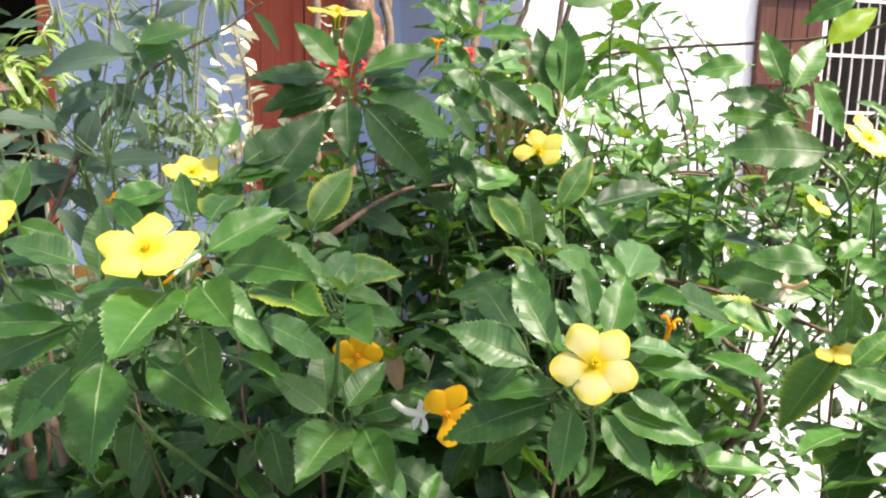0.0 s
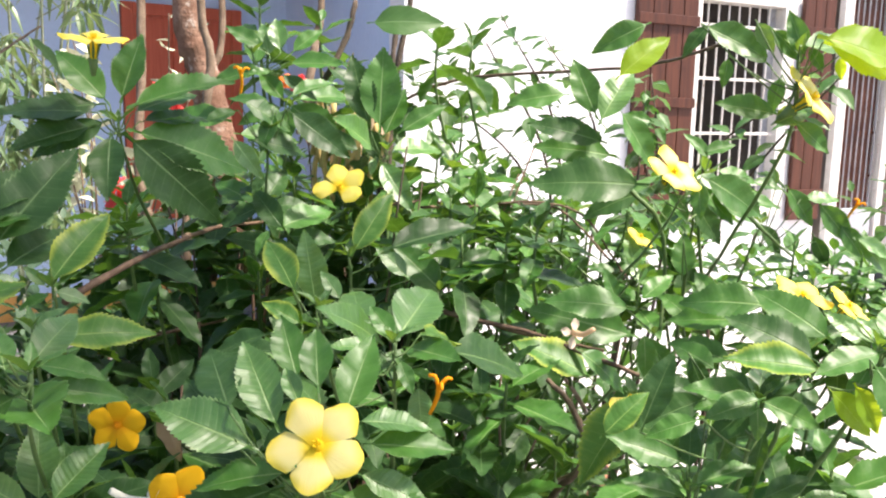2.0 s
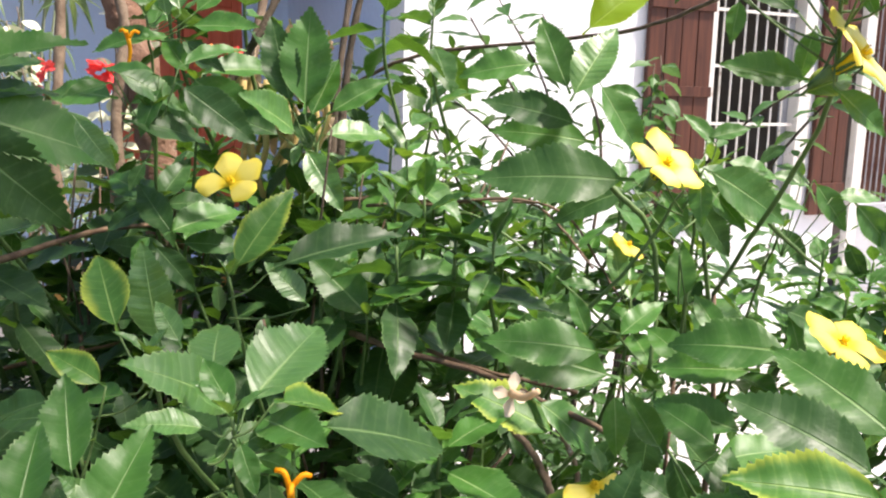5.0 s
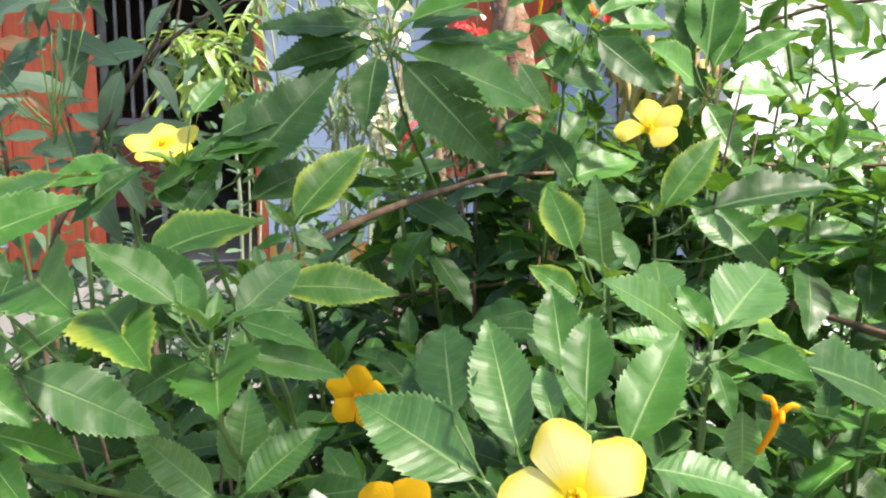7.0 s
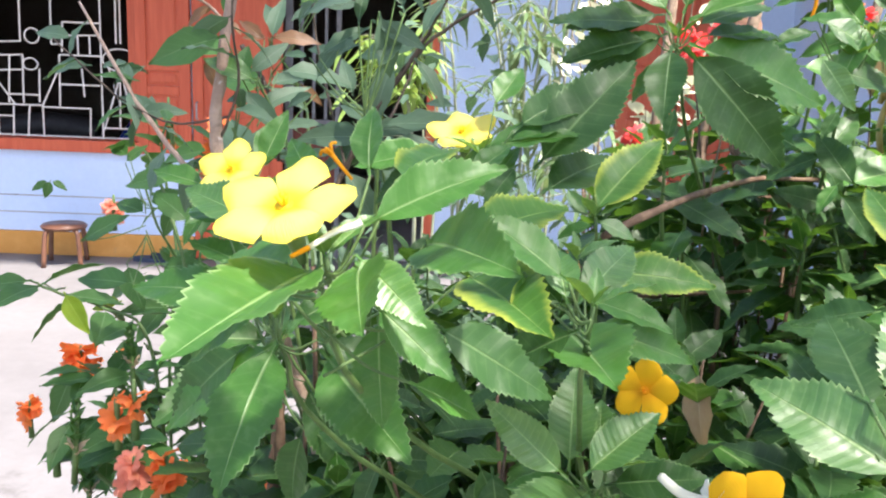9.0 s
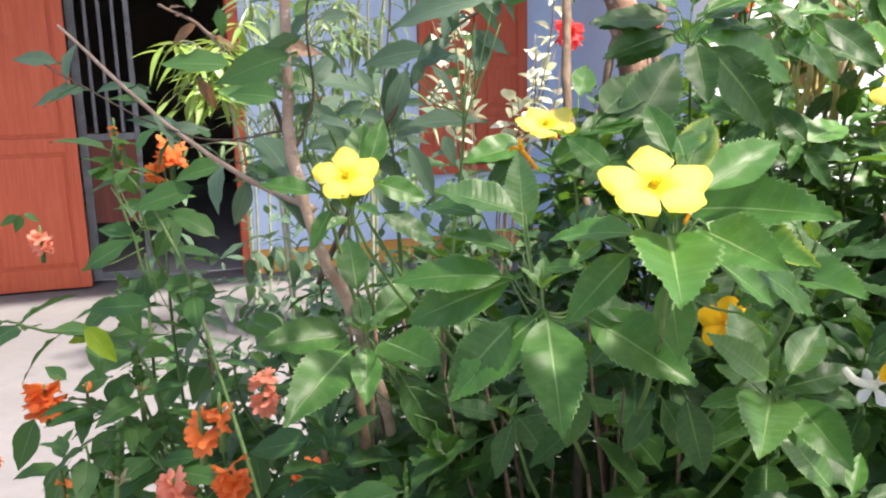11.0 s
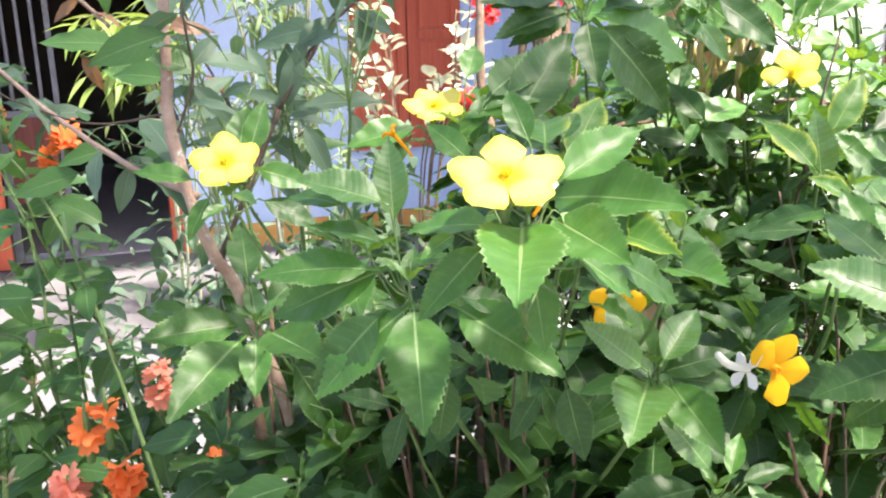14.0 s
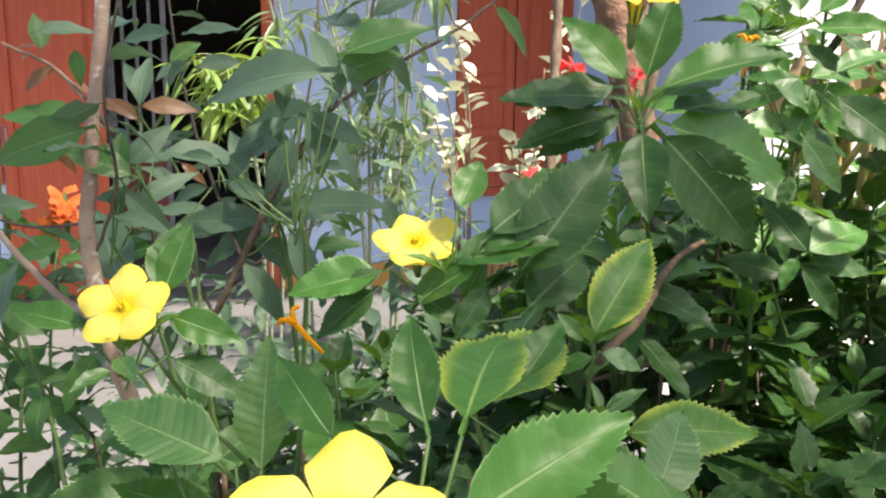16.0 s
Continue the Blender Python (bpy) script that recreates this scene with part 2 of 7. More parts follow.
OCHRE = mottled("paint_ochre", (0.62, 0.30, 0.07), (0.72, 0.38, 0.11), 4.0, 0.8, c=(0.50, 0.30, 0.14), bump=0.3, depth=0.003)
RED = timber("paint_red_wood", (0.50, 0.085, 0.035), (0.60, 0.125, 0.055), 0.42)
DARKRED = timber("paint_dark_red_wood", (0.10, 0.022, 0.013), (0.16, 0.040, 0.024), 0.5)
BROWN = timber("wood_dark_brown", (0.055, 0.018, 0.010), (0.115, 0.038, 0.020), 0.4)
BARS = mottled("paint_white_iron", (0.70, 0.68, 0.62), (0.78, 0.76, 0.72), 12.0, 0.45, c=(0.42, 0.34, 0.26), bump=0.2, depth=0.001)
# Grey iron darkened by colour for the shade of the doorway.
IRON_SHADED = mottled("iron_shaded_grey", (0.13, 0.135, 0.145), (0.20, 0.205, 0.21), 8.0, 0.5, c=(0.10, 0.085, 0.07), bump=0.2, depth=0.001)
GREYIRON = mottled("paint_grey_iron", (0.30, 0.31, 0.33), (0.42, 0.43, 0.44), 8.0, 0.45, c=(0.22, 0.20, 0.18), bump=0.2, depth=0.001)
# Dark plaster tone: the dimness of the rooms is put into the colour.
INSIDE_DIM = mottled("inner_wall_dimmed", (0.10, 0.085, 0.07), (0.14, 0.12, 0.10), 2.0, 0.85, bump=0.2)
TILE = mottled("roof_tile", (0.30, 0.11, 0.06), (0.40, 0.17, 0.10), 6.0, 0.8, bump=0.4)
PLASTIC_BROWN = mottled("plastic_brown", (0.14, 0.065, 0.040), (0.19, 0.090, 0.055), 20.0, 0.4, bump=0.1, depth=0.001)
RUBBER_BLUE = mottled("rubber_dark_blue", (0.030, 0.045, 0.085), (0.050, 0.070, 0.120), 30.0, 0.7, bump=0.2, depth=0.001)
PAINT_BLUE = mottled("motor_paint_blue", (0.02, 0.035, 0.16), (0.03, 0.05, 0.22), 10.0, 0.2, bump=0.02)
CHROME = mottled("chrome", (0.62, 0.63, 0.65), (0.7, 0.7, 0.72), 10.0, 0.18, metal=1.0, bump=0.02)
BLACK = mottled("black_rubber", (0.012, 0.012, 0.013), (0.022, 0.022, 0.023), 20.0, 0.6, bump=0.1)
CLAY = mottled("clay_pot", (0.36, 0.15, 0.08), (0.46, 0.22, 0.13), 12.0, 0.8, bump=0.3)
STRAW = mottled("stalk_dry", (0.42, 0.35, 0.22), (0.60, 0.52, 0.36), 50.0, 0.75, bump=0.4, depth=0.001)
POD = mottled("pod_dry_yellow", (0.46, 0.34, 0.12), (0.62, 0.50, 0.22), 40.0, 0.7, bump=0.4, depth=0.002)
CULM = mottled("culm_grey_green", (0.20, 0.24, 0.14), (0.32, 0.34, 0.24), 20.0, 0.6, bump=0.2, depth=0.001)
CLOTH_RED = mottled("cloth_red", (0.50, 0.03, 0.03), (0.62, 0.05, 0.05), 12.0, 0.9, bump=0.3, depth=0.002)
GREYSHEET = mottled("sheet_pale_grey", (0.42, 0.43, 0.46), (0.50, 0.51, 0.53), 5.0, 0.5, c=(0.36, 0.35, 0.34), bump=0.15, depth=0.001)
DARKSHEET = mottled("sheet_dark_grey", (0.13, 0.135, 0.15), (0.21, 0.215, 0.23), 6.0, 0.5, c=(0.16, 0.13, 0.11), bump=0.2, depth=0.001)


# ---- building helpers ----
def mesh_of(name, bm, material, smooth=False):
    me = bpy.data.meshes.new(name)
    bm.to_mesh(me)
    bm.free()
    me.materials.append(material)
    if smooth:
        me.polygons.foreach_set("use_smooth", [True] * len(me.polygons))
    return me


def part(name, bm, material, parent, label="", smooth=False, m=None, kind=""):
    """Links a bmesh, or a mesh that is made already, as one mesh under a thing or a part."""
    me = bm if isinstance(bm, bpy.types.Mesh) else mesh_of(name, bm, material, smooth)
    ob = new(name, me)
    ob.parent = parent
    if m is not None:
        ob.matrix_basis = m
    return tagged(ob, label=label, kind=kind)


def empty(name, m, label, category, group="", kind=""):
    ob = new(name)
    ob.matrix_world = m
    ob.empty_display_size = 0.1
    return tagged(ob, label, category, group, kind)


def box(bm, x0, x1, y0, y1, z0, z1, bevel=0.0):
    got = bmesh.ops.create_cube(bm, size=1.0)["verts"]
    bmesh.ops.scale(bm, verts=got, vec=(x1 - x0, y1 - y0, z1 - z0))
    bmesh.ops.translate(bm, verts=got, vec=((x0 + x1) / 2, (y0 + y1) / 2, (z0 + z1) / 2))
    if bevel:
        edges = list({e for v in got for e in v.link_edges})
        bmesh.ops.bevel(bm, geom=edges, offset=bevel, segments=2, affect="EDGES", profile=0.6)


def tube(bm, points, r0, r1=None, sides=7, bumps=0.0, rng=None):
    """A round stem along a row of points, tapering from r0 to r1, with capped ends."""
    pts = [Vector(p) for p in points]
    r1 = r0 if r1 is None else r1
    rings = []
    side = None
    for k, p in enumerate(pts):
        d = (pts[min(k + 1, len(pts) - 1)] - pts[max(k - 1, 0)]).normalized()
        if side is None:
            side = d.cross(Vector((0.3, 0.2, 1.0)) if abs(d.z) < 0.9 else Vector((1, 0, 0))).normalized()
        side = (side - d * side.dot(d)).normalized()
        other = d.cross(side)
        r = r0 + (r1 - r0) * k / max(1, len(pts) - 1)
        if bumps and rng:
            r *= 1 + rng.uniform(-bumps, bumps)
        rings.append([bm.verts.new(p + (side * math.cos(a) + other * math.sin(a)) * r) for a in (2 * math.pi * j / sides for j in range(sides))])
    for a, b in zip(rings, rings[1:]):
        for j in range(sides):
            bm.faces.new((a[j], a[(j + 1) % sides], b[(j + 1) % sides], b[j]))
    bm.faces.new(list(reversed(rings[0])))
    bm.faces.new(rings[-1])


def curve(points, steps=5, wobble=0.0, rng=None):
    """A smooth line through the points."""
    p = [Vector(q) for q in points]
    p = [p[0] * 2 - p[1]] + p + [p[-1] * 2 - p[-2]]
    out = []
    for k in range(1, len(p) - 2):
        a, b, c, d = p[k - 1:k + 3]
        for j in range(steps):
            t = j / steps
            q = 0.5 * (2 * b + (c - a) * t + (2 * a - 5 * b + 4 * c - d) * t * t + (3 * b - a - 3 * c + d) * t ** 3)
            if wobble and rng and (k > 1 or j):
                q = q + Vector([rng.uniform(-wobble, wobble) for _ in range(3)])
            out.append(q)
    out.append(p[-2])
    return out


def aim(base, az, el, length=1.0, roll=0.0, wide=1.0):
    """The matrix that lays a leaf's x along the direction az, el (degrees) with its face up, rolled about its own length."""
    a, e = radians(az), radians(el)
    x = Vector((math.cos(e) * math.cos(a), math.cos(e) * math.sin(a), math.sin(e)))
    y = Vector((0, 0, 1)).cross(x)
    y = Vector((-math.sin(a), math.cos(a), 0)) if y.length < 1e-4 else y.normalized()
    z = x.cross(y)
    m = Matrix((x, y, z)).transposed().to_4x4()
    return Matrix.Translation(base) @ m @ Matrix.Rotation(radians(roll), 4, "X") @ Matrix.Diagonal((length, length * wide, length, 1))


# ---- leaves ----
def leaf_shape(ratio=0.40, teeth=10, tooth=0.10, fold=0.16, arch=0.16, wave=0.012, belly=0.85, tip=1.0, stalk=0.10, fine=True, seed=0, rib=0.0, slant=0.0):
    """Vertices, faces and uv of a leaf one unit long, from its stalk's foot at the origin along x, facing z."""
    rng = random.Random(seed)
    rows = [(-1, 0.0), (-1, stalk)]
    count = teeth * 2 if teeth else 8
    for k in range(count + 1):
        rows.append((k, stalk + (1 - stalk) * k / count))
    cross = (-1.0, -0.5, 0.0, 0.5, 1.0) if fine else (-1.0, 0.0, 1.0)
    verts, uvs, faces = [], [], []
    ph = rng.uniform(0, 6)

    def outline(s):
        """Half the blade's width at s of its length: pointed where toothed, else oval."""
        if teeth:
            return ratio / 2 * (s / 0.42) ** 0.78 * ((1 - s) / 0.58) ** 1.08 + 0.012 * (1 - s)
        return ratio / 2 * math.sin(math.pi * min(1, s ** belly)) ** 0.95 * (1 - 0.22 * s ** tip) + 0.012 * (1 - s)

    for k, x in rows:
        if k < 0:
            w = 0.012 * (1.4 if x == 0 else 1.0)
            s = 0.0
        else:
            s = k / count
            w = outline(s)
            if slant:
                w = outline(min(1.0, s + slant * w * (1 - 0.8 * s ** 3) / (1 - stalk)))
        for c in cross:
            half = w
            shift = 0.0
            if teeth and k > 0 and abs(c) == 1.0 and k < count:
                out = k % 2 == 1
                half = w * (1 + (tooth if out else -tooth * 0.45)) + (0.004 if out else 0)
                shift = 0.016 if out else 0.0
            y = c * half
            z = fold * abs(y) * 1.6 - arch * x * x - 0.05 * abs(c) ** 2 * w
            z += wave * math.sin(s * 19 + ph + (2 if c > 0 else 0)) * abs(c)
            if rib and 0 < k < count:
                z += rib * (-1 if k % 2 else 1) * (1.0 if abs(c) == 0.5 else 0.55 if c else 0.0) * min(1.0, w * 6)
            shift += slant * abs(y) * (1 - 0.8 * s ** 3)
            verts.append((x + shift, y, z))
            uvs.append((s, 0.5 + 0.5 * c))
    n = len(cross)
    for r in range(len(rows) - 1):
        for c in range(n - 1):
            a = r * n + c
            faces.append((a, a + n, a + n + 1, a + 1))
    return verts, faces, uvs


def leaf_mesh(name, material, **shape):
    verts, faces, uvs = leaf_shape(**shape)
    me = bpy.data.meshes.new(name)
    me.from_pydata(verts, [], faces)
    layer = me.uv_layers.new(name="UVMap")
    for loop in me.loops:
        layer.data[loop.index].uv = uvs[loop.vertex_index]
    me.polygons.foreach_set("use_smooth", [True] * len(me.polygons))
    me.materials.append(material)
    return me


class Foliage:
    """Gathers many leaves into one mesh."""

    def __init__(self):
        self.v, self.f, self.u, self.n = [], [], [], 0

    def add(self, shape, m):
        verts, faces, uvs = shape
        a = np.array(verts) @ np.array(m.to_3x3()).T + np.array(m.translation)
        self.v.append(a)
        self.f.append(np.array(faces) + self.n)
        self.u.append(np.array(uvs))
        self.n += len(a)

    def build(self, name, material, parent, label=""):
        me = bpy.data.meshes.new(name)
        v, f, u = np.concatenate(self.v), np.concatenate(self.f), np.concatenate(self.u)
        me.from_pydata(v.tolist(), [], f.tolist())
        layer = me.uv_layers.new(name="UVMap")
        layer.data.foreach_set("uv", u[f.ravel()].ravel())
        me.polygons.foreach_set("use_smooth", [True] * len(me.polygons))
        me.materials.append(material)
        inverse = parent.matrix_world.inverted()
        me.transform(inverse)
        ob = new(name, me)
        ob.parent = parent
        return tagged(ob, label=label, kind="stuff")


def petal_mesh(name, material, wide=0.82, cup=0.28, curl=0.10, seed=0, notch=0.0):
    """A broad petal one unit long from the flower's middle along x."""
    rng = random.Random(seed)
    rows, cols = 8, 6
    verts, uvs, faces = [], [], []
    ph = rng.uniform(0, 6)
    for r in range(rows + 1):
        s = r / rows
        w = wide / 2 * (0.30 + 0.70 * math.sin(math.pi * 0.5 * min(1.0, s * 1.28)) ** 1.6)
        for c in range(cols + 1):
            q = 2 * c / cols - 1
            x = 0.04 + 0.96 * s - 0.34 * abs(q) ** 2.3 * s ** 3 - notch * (1 - abs(q)) * s ** 4
            y = q * w * (1 + 0.03 * math.sin(5 * s + ph))
            z = cup * (s - 0.75 * s * s) - curl * q * q * s + 0.03 * math.sin(6 * q + ph) * s * s
            verts.append((x, y, z))
            uvs.append((s, 0.5 + q / 2))
    for r in range(rows):
        for c in range(cols):
            a = r * (cols + 1) + c
            faces.append((a, a + cols + 1, a + cols + 2, a + 1))
    me = bpy.data.meshes.new(name)
    me.from_pydata(verts, [], faces)
    layer = me.uv_layers.new(name="UVMap")
    for loop in me.loops:
        layer.data[loop.index].uv = uvs[loop.vertex_index]
    me.polygons.foreach_set("use_smooth", [True] * len(me.polygons))
    me.materials.append(material)
    return me


def facing(pos, az, el, spin=0.0, size=1.0):
    """The matrix of a flower whose face looks along az, el."""
    a, e = radians(az), radians(el)
    z = Vector((math.cos(e) * math.cos(a), math.cos(e) * math.sin(a), math.sin(e)))
    x = Vector((0, 0, 1)).cross(z).normalized()
    y = z.cross(x)
    m = Matrix((x, y, z)).transposed().to_4x4()
    return Matrix.Translation(pos) @ m @ Matrix.Rotation(radians(spin), 4, "Z") @ Matrix.Diagonal((size, size, size, 1))


# ---- ground ----
def ground_sheet():
    bm = bmesh.new()
    bmesh.ops.create_grid(bm, x_segments=24, y_segments=24, size=400.0)
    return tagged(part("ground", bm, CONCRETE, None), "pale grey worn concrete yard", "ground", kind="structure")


def apron():
    """A pale cement slab added in front of the wing; its colour carries the sunlight."""
    bm = bmesh.new()
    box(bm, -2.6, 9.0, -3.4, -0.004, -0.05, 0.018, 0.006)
    return tagged(part("pavement", bm, CEMENT_LIT, None, m=WING), "added pale cement slab before the white wing, sunlight put into its colour", "pavement", kind="structure")


def planting_bed():
    """A low mound of dark soil under the plants."""
    rng = random.Random(3)
    bm = bmesh.new()
    nx, ny = 40, 44
    grid = []
    for i in range(nx + 1):
        row = []
        for j in range(ny + 1):
            x, y = -0.70 + 1.5 * i / nx, 0.34 + 2.2 * j / ny
            edge = min(i, nx - i, j * 1.2, (ny - j) * 1.2) / 4
            z = 0.004 + 0.10 * min(1, edge) * (0.7 + 0.3 * noise.noise((x * 5, y * 5, 0))) + rng.uniform(0, 0.006) - (0.03 if edge == 0 else 0)
            row.append(bm.verts.new((x + 0.16 * noise.noise((x * 2.3, y * 2.3, 4)), y + 0.12 * noise.noise((x * 2.1, y * 2.1, 9)), z)))
        grid.append(row)
    for i in range(nx):
        for j in range(ny):
            bm.faces.new((grid[i][j], grid[i + 1][j], grid[i + 1][j + 1], grid[i][j + 1]))
    return tagged(part("soil_bed", bm, SOIL, None, smooth=True), "dark damp soil bed under the shrubs", "soil", kind="structure")


# ---- house: x runs along the long wall, y into the house ----
HOUSE = pose(-4.5, 4.5, 0, 0, 0, 27)
WING = pose(2.3, 5.2, 0, 0, 0, 20)


def setting(name, frame_m, boxes, material, label, category, bevel=0.0):
    bm = bmesh.new()
    for b in boxes:
        box(bm, *b, bevel=bevel)
    ob = part(name, bm, material, None, m=frame_m)
    return tagged(ob, label, category, kind="structure")


def long_wall():
    wall = setting("wall_long", HOUSE, [
        (-7, -2.2, 0, 0.18, 0.17, 2.7), (-2.2, 0.10, 0, 0.18, 0.17, 0.74), (-2.2, 0.10, 0, 0.18, 2.12, 2.7),
        (0.10, 0.48, 0, 0.18, 0.17, 2.7), (0.48, 2.18, 0, 0.18, 2.24, 2.7), (2.18, 3.42, 0, 0.18, 0.17, 2.7),
        (3.42, 4.26, 0, 0.18, 0.17, 0.70), (3.42, 4.26, 0, 0.18, 2.12, 2.7), (4.26, 6.4, 0, 0.18, 0.17, 2.7)], BLUE,
        "pale blue painted plaster wall of the house", "wall")
    bm = bmesh.new()
    for z in (0.30, 0.42):
        box(bm, -7, 0.47, -0.004, 0.002, z, z + 0.008)
    part("groove", bm, GREYIRON, wall, "thin dark line scored in the plaster")
    setting("baseboard", HOUSE, [(-7, 0.475, -0.012, 0.18, 0, 0.166), (2.185, 6.4, -0.012, 0.18, 0, 0.166)], OCHRE,
            "ochre painted skirting along the foot of the wall", "skirting", 0.003)
    setting("wall_inner", HOUSE, [(-7, 6.4, 5.4, 5.5, 0, 2.7), (-7, -6.9, 0.2, 5.4, 0, 2.7), (2.6, 2.7, 0.2, 5.4, 0, 2.7)], INSIDE_DIM,
            "plaster walls inside the house, darkened in colour for a dim room", "wall")
    setting("ceiling", HOUSE, [(-7, 6.4, -0.02, 5.5, 2.7, 2.8)], INSIDE_DIM, "plain ceiling of the house in the darkened inner tone", "ceiling")
    # Floor lightened by colour, since little light gets in here.
    setting("floor_inner", HOUSE, [(-6.9, 2.6, 0.19, 5.39, -0.02, 0.012)], CEMENT_LIT, "smooth cement floor inside the house, lightened in colour for door light", "floor")
    # Eave out of view, its depth set to shade the wall and ground.
    roof = setting("roof", HOUSE, [(-7.2, 4.9, -1.25, 0.0, 2.64, 2.71)], TILE, "unseen tiled eave, added over the house front to shade it", "roof", 0.01)
    return wall, roof


def lattice_window():
    """The window with a white iron lattice and its sill."""
    win = empty("window_1", HOUSE, "window with a white iron lattice and red wooden sill", "window", kind="structure")
    bm = bmesh.new()
    box(bm, -2.26, 0.14, -0.05, 0.16, 0.745, 0.825, 0.006)
    part("window_sill", bm, RED, win, "red painted wooden sill")
    bm = bmesh.new()
    for b in ((-2.2, -2.14, 0.02, 0.14, 0.827, 2.12), (0.04, 0.098, 0.02, 0.14, 0.827, 2.12), (-2.14, 0.04, 0.02, 0.14, 2.05, 2.12)):
        box(bm, *b, bevel=0.004)
    part("window_frame", bm, RED, win)
    bars = [
        (-0.69, 1.95, -0.70, 1.48), (-0.48, 1.95, -0.49, 1.47), (-0.41, 1.62, -0.42, 1.42), (-0.15, 2.05, -0.16, 0.83),
        (-0.045, 2.05, -0.05, 1.49), (-0.015, 2.05, -0.02, 1.49), (-0.31, 1.53, -0.31, 1.40), (-0.23, 1.54, -0.23, 1.41),
        (-0.41, 1.62, -0.16, 1.62), (-0.49, 1.47, -0.42, 1.47), (-0.41, 1.53, -0.16, 1.54), (-0.45, 1.20, -0.17, 1.20),
        (-0.57, 1.04, -0.24, 1.04), (-0.44, 1.40, -0.45, 1.05), (-0.57, 1.05, -0.44, 1.32), (-0.57, 1.05, -0.57, 0.83),
        (-0.24, 1.04, -0.25, 0.83), (-0.66, 1.05, -0.68, 0.83), (-0.77, 1.04, -0.78, 0.83)]
    bars2 = [
        (-0.88, 1.05, -0.57, 1.05), (-0.88, 0.97, -0.78, 0.97), (-0.76, 1.05, -0.87, 1.21), (-0.04, 1.24, -0.15, 0.90),
        (-0.01, 1.25, 0.06, 0.91), (-0.15, 0.91, 0.06, 0.91), (-0.03, 1.25, -0.04, 0.91), (-0.29, 1.31, -0.28, 1.12),
        (-0.88, 1.38, -0.69, 1.39), (-0.78, 1.38, -0.80, 1.06), (-0.69, 1.39, -0.70, 1.06), (-0.58, 1.30, -0.59, 1.07),
        (-0.80, 1.12, -0.59, 1.12), (-0.44, 1.40, -0.16, 1.40), (-0.88, 1.28, -0.69, 1.29), (-0.88, 1.47, -0.70, 1.48),
        (-0.88, 2.05, -0.88, 0.83), (-2.14, 0.84, 0.04, 0.84), (-0.69, 1.80, -0.16, 1.80)]
    for x0, z0, x1, z1 in bars + bars2:
        bm = bmesh.new()
        tube(bm, [(x0, 0.05, z0), (x1, 0.05, z1)], 0.0065, sides=6)
        part("bar", bm, BARS, win)
    for k in range(8):
        bm = bmesh.new()
        tube(bm, [(-1.02 - 0.14 * k, 0.05, 0.83), (-1.02 - 0.14 * k, 0.05, 2.05)], 0.0065, sides=6)
        part("bar", bm, BARS, win)
    for x, z, rx, rz in ((-0.03, 1.38, 0.115, 0.075), (-0.03, 1.32, 0.075, 0.05), (-0.62, 1.52, 0.05, 0.05), (-0.64, 1.33, 0.05, 0.04)):
        bm = bmesh.new()
        tube(bm, [(x + rx * math.cos(a), 0.05, z + rz * math.sin(a)) for a in (2 * math.pi * k / 24 for k in range(25))], 0.006, sides=6)
        part("ring", bm, BARS, win)
    return win


def panel_leaf(name, m, width, z0, z1, material, label, category, rails, handle=0.0):
    """A wooden leaf: stiles and rails with raised panels between them."""
    ob = empty(name, m, label, category, kind="structure")
    t, w = 0.035, 0.075
    bm = bmesh.new()
    box(bm, 0.002, w, -t, 0, z0, z1, 0.004)
    box(bm, width - w, width - 0.002, -t, 0, z0, z1, 0.004)
    for a, b in rails:
        box(bm, w + 0.001, width - w - 0.001, -t + 0.002, -0.002, a, b, 0.004)
    part("leaf_frame", bm, material, ob)
    zs = sorted(rails)
    for (_, lo), (hi, _) in zip(zs, zs[1:]):
        bm = bmesh.new()
        box(bm, w + 0.001, width - w - 0.001, -0.020, -0.006, lo + 0.001, hi - 0.001)
        box(bm, w + 0.022, width - w - 0.022, -0.030, -0.019, lo + 0.022, hi - 0.022, 0.006)
        part("panel", bm, material, ob)
    if handle:
        bm = bmesh.new()
        tube(bm, [(0.035, -t - 0.001, handle), (0.035, -t - 0.03, handle + 0.01), (0.035, -t - 0.03, handle + 0.11), (0.035, -t - 0.001, handle + 0.12)], 0.006)
        part("handle", bm, GREYIRON, ob, "small grey iron handle")
        for z in (z0 + 0.2, z1 - 0.3):
            bm = bmesh.new()
            tube(bm, [(0.004, -t - 0.002, z), (0.004, -t - 0.002, z + 0.10)], 0.007)
            part("hinge", bm, GREYIRON, ob)
    return ob


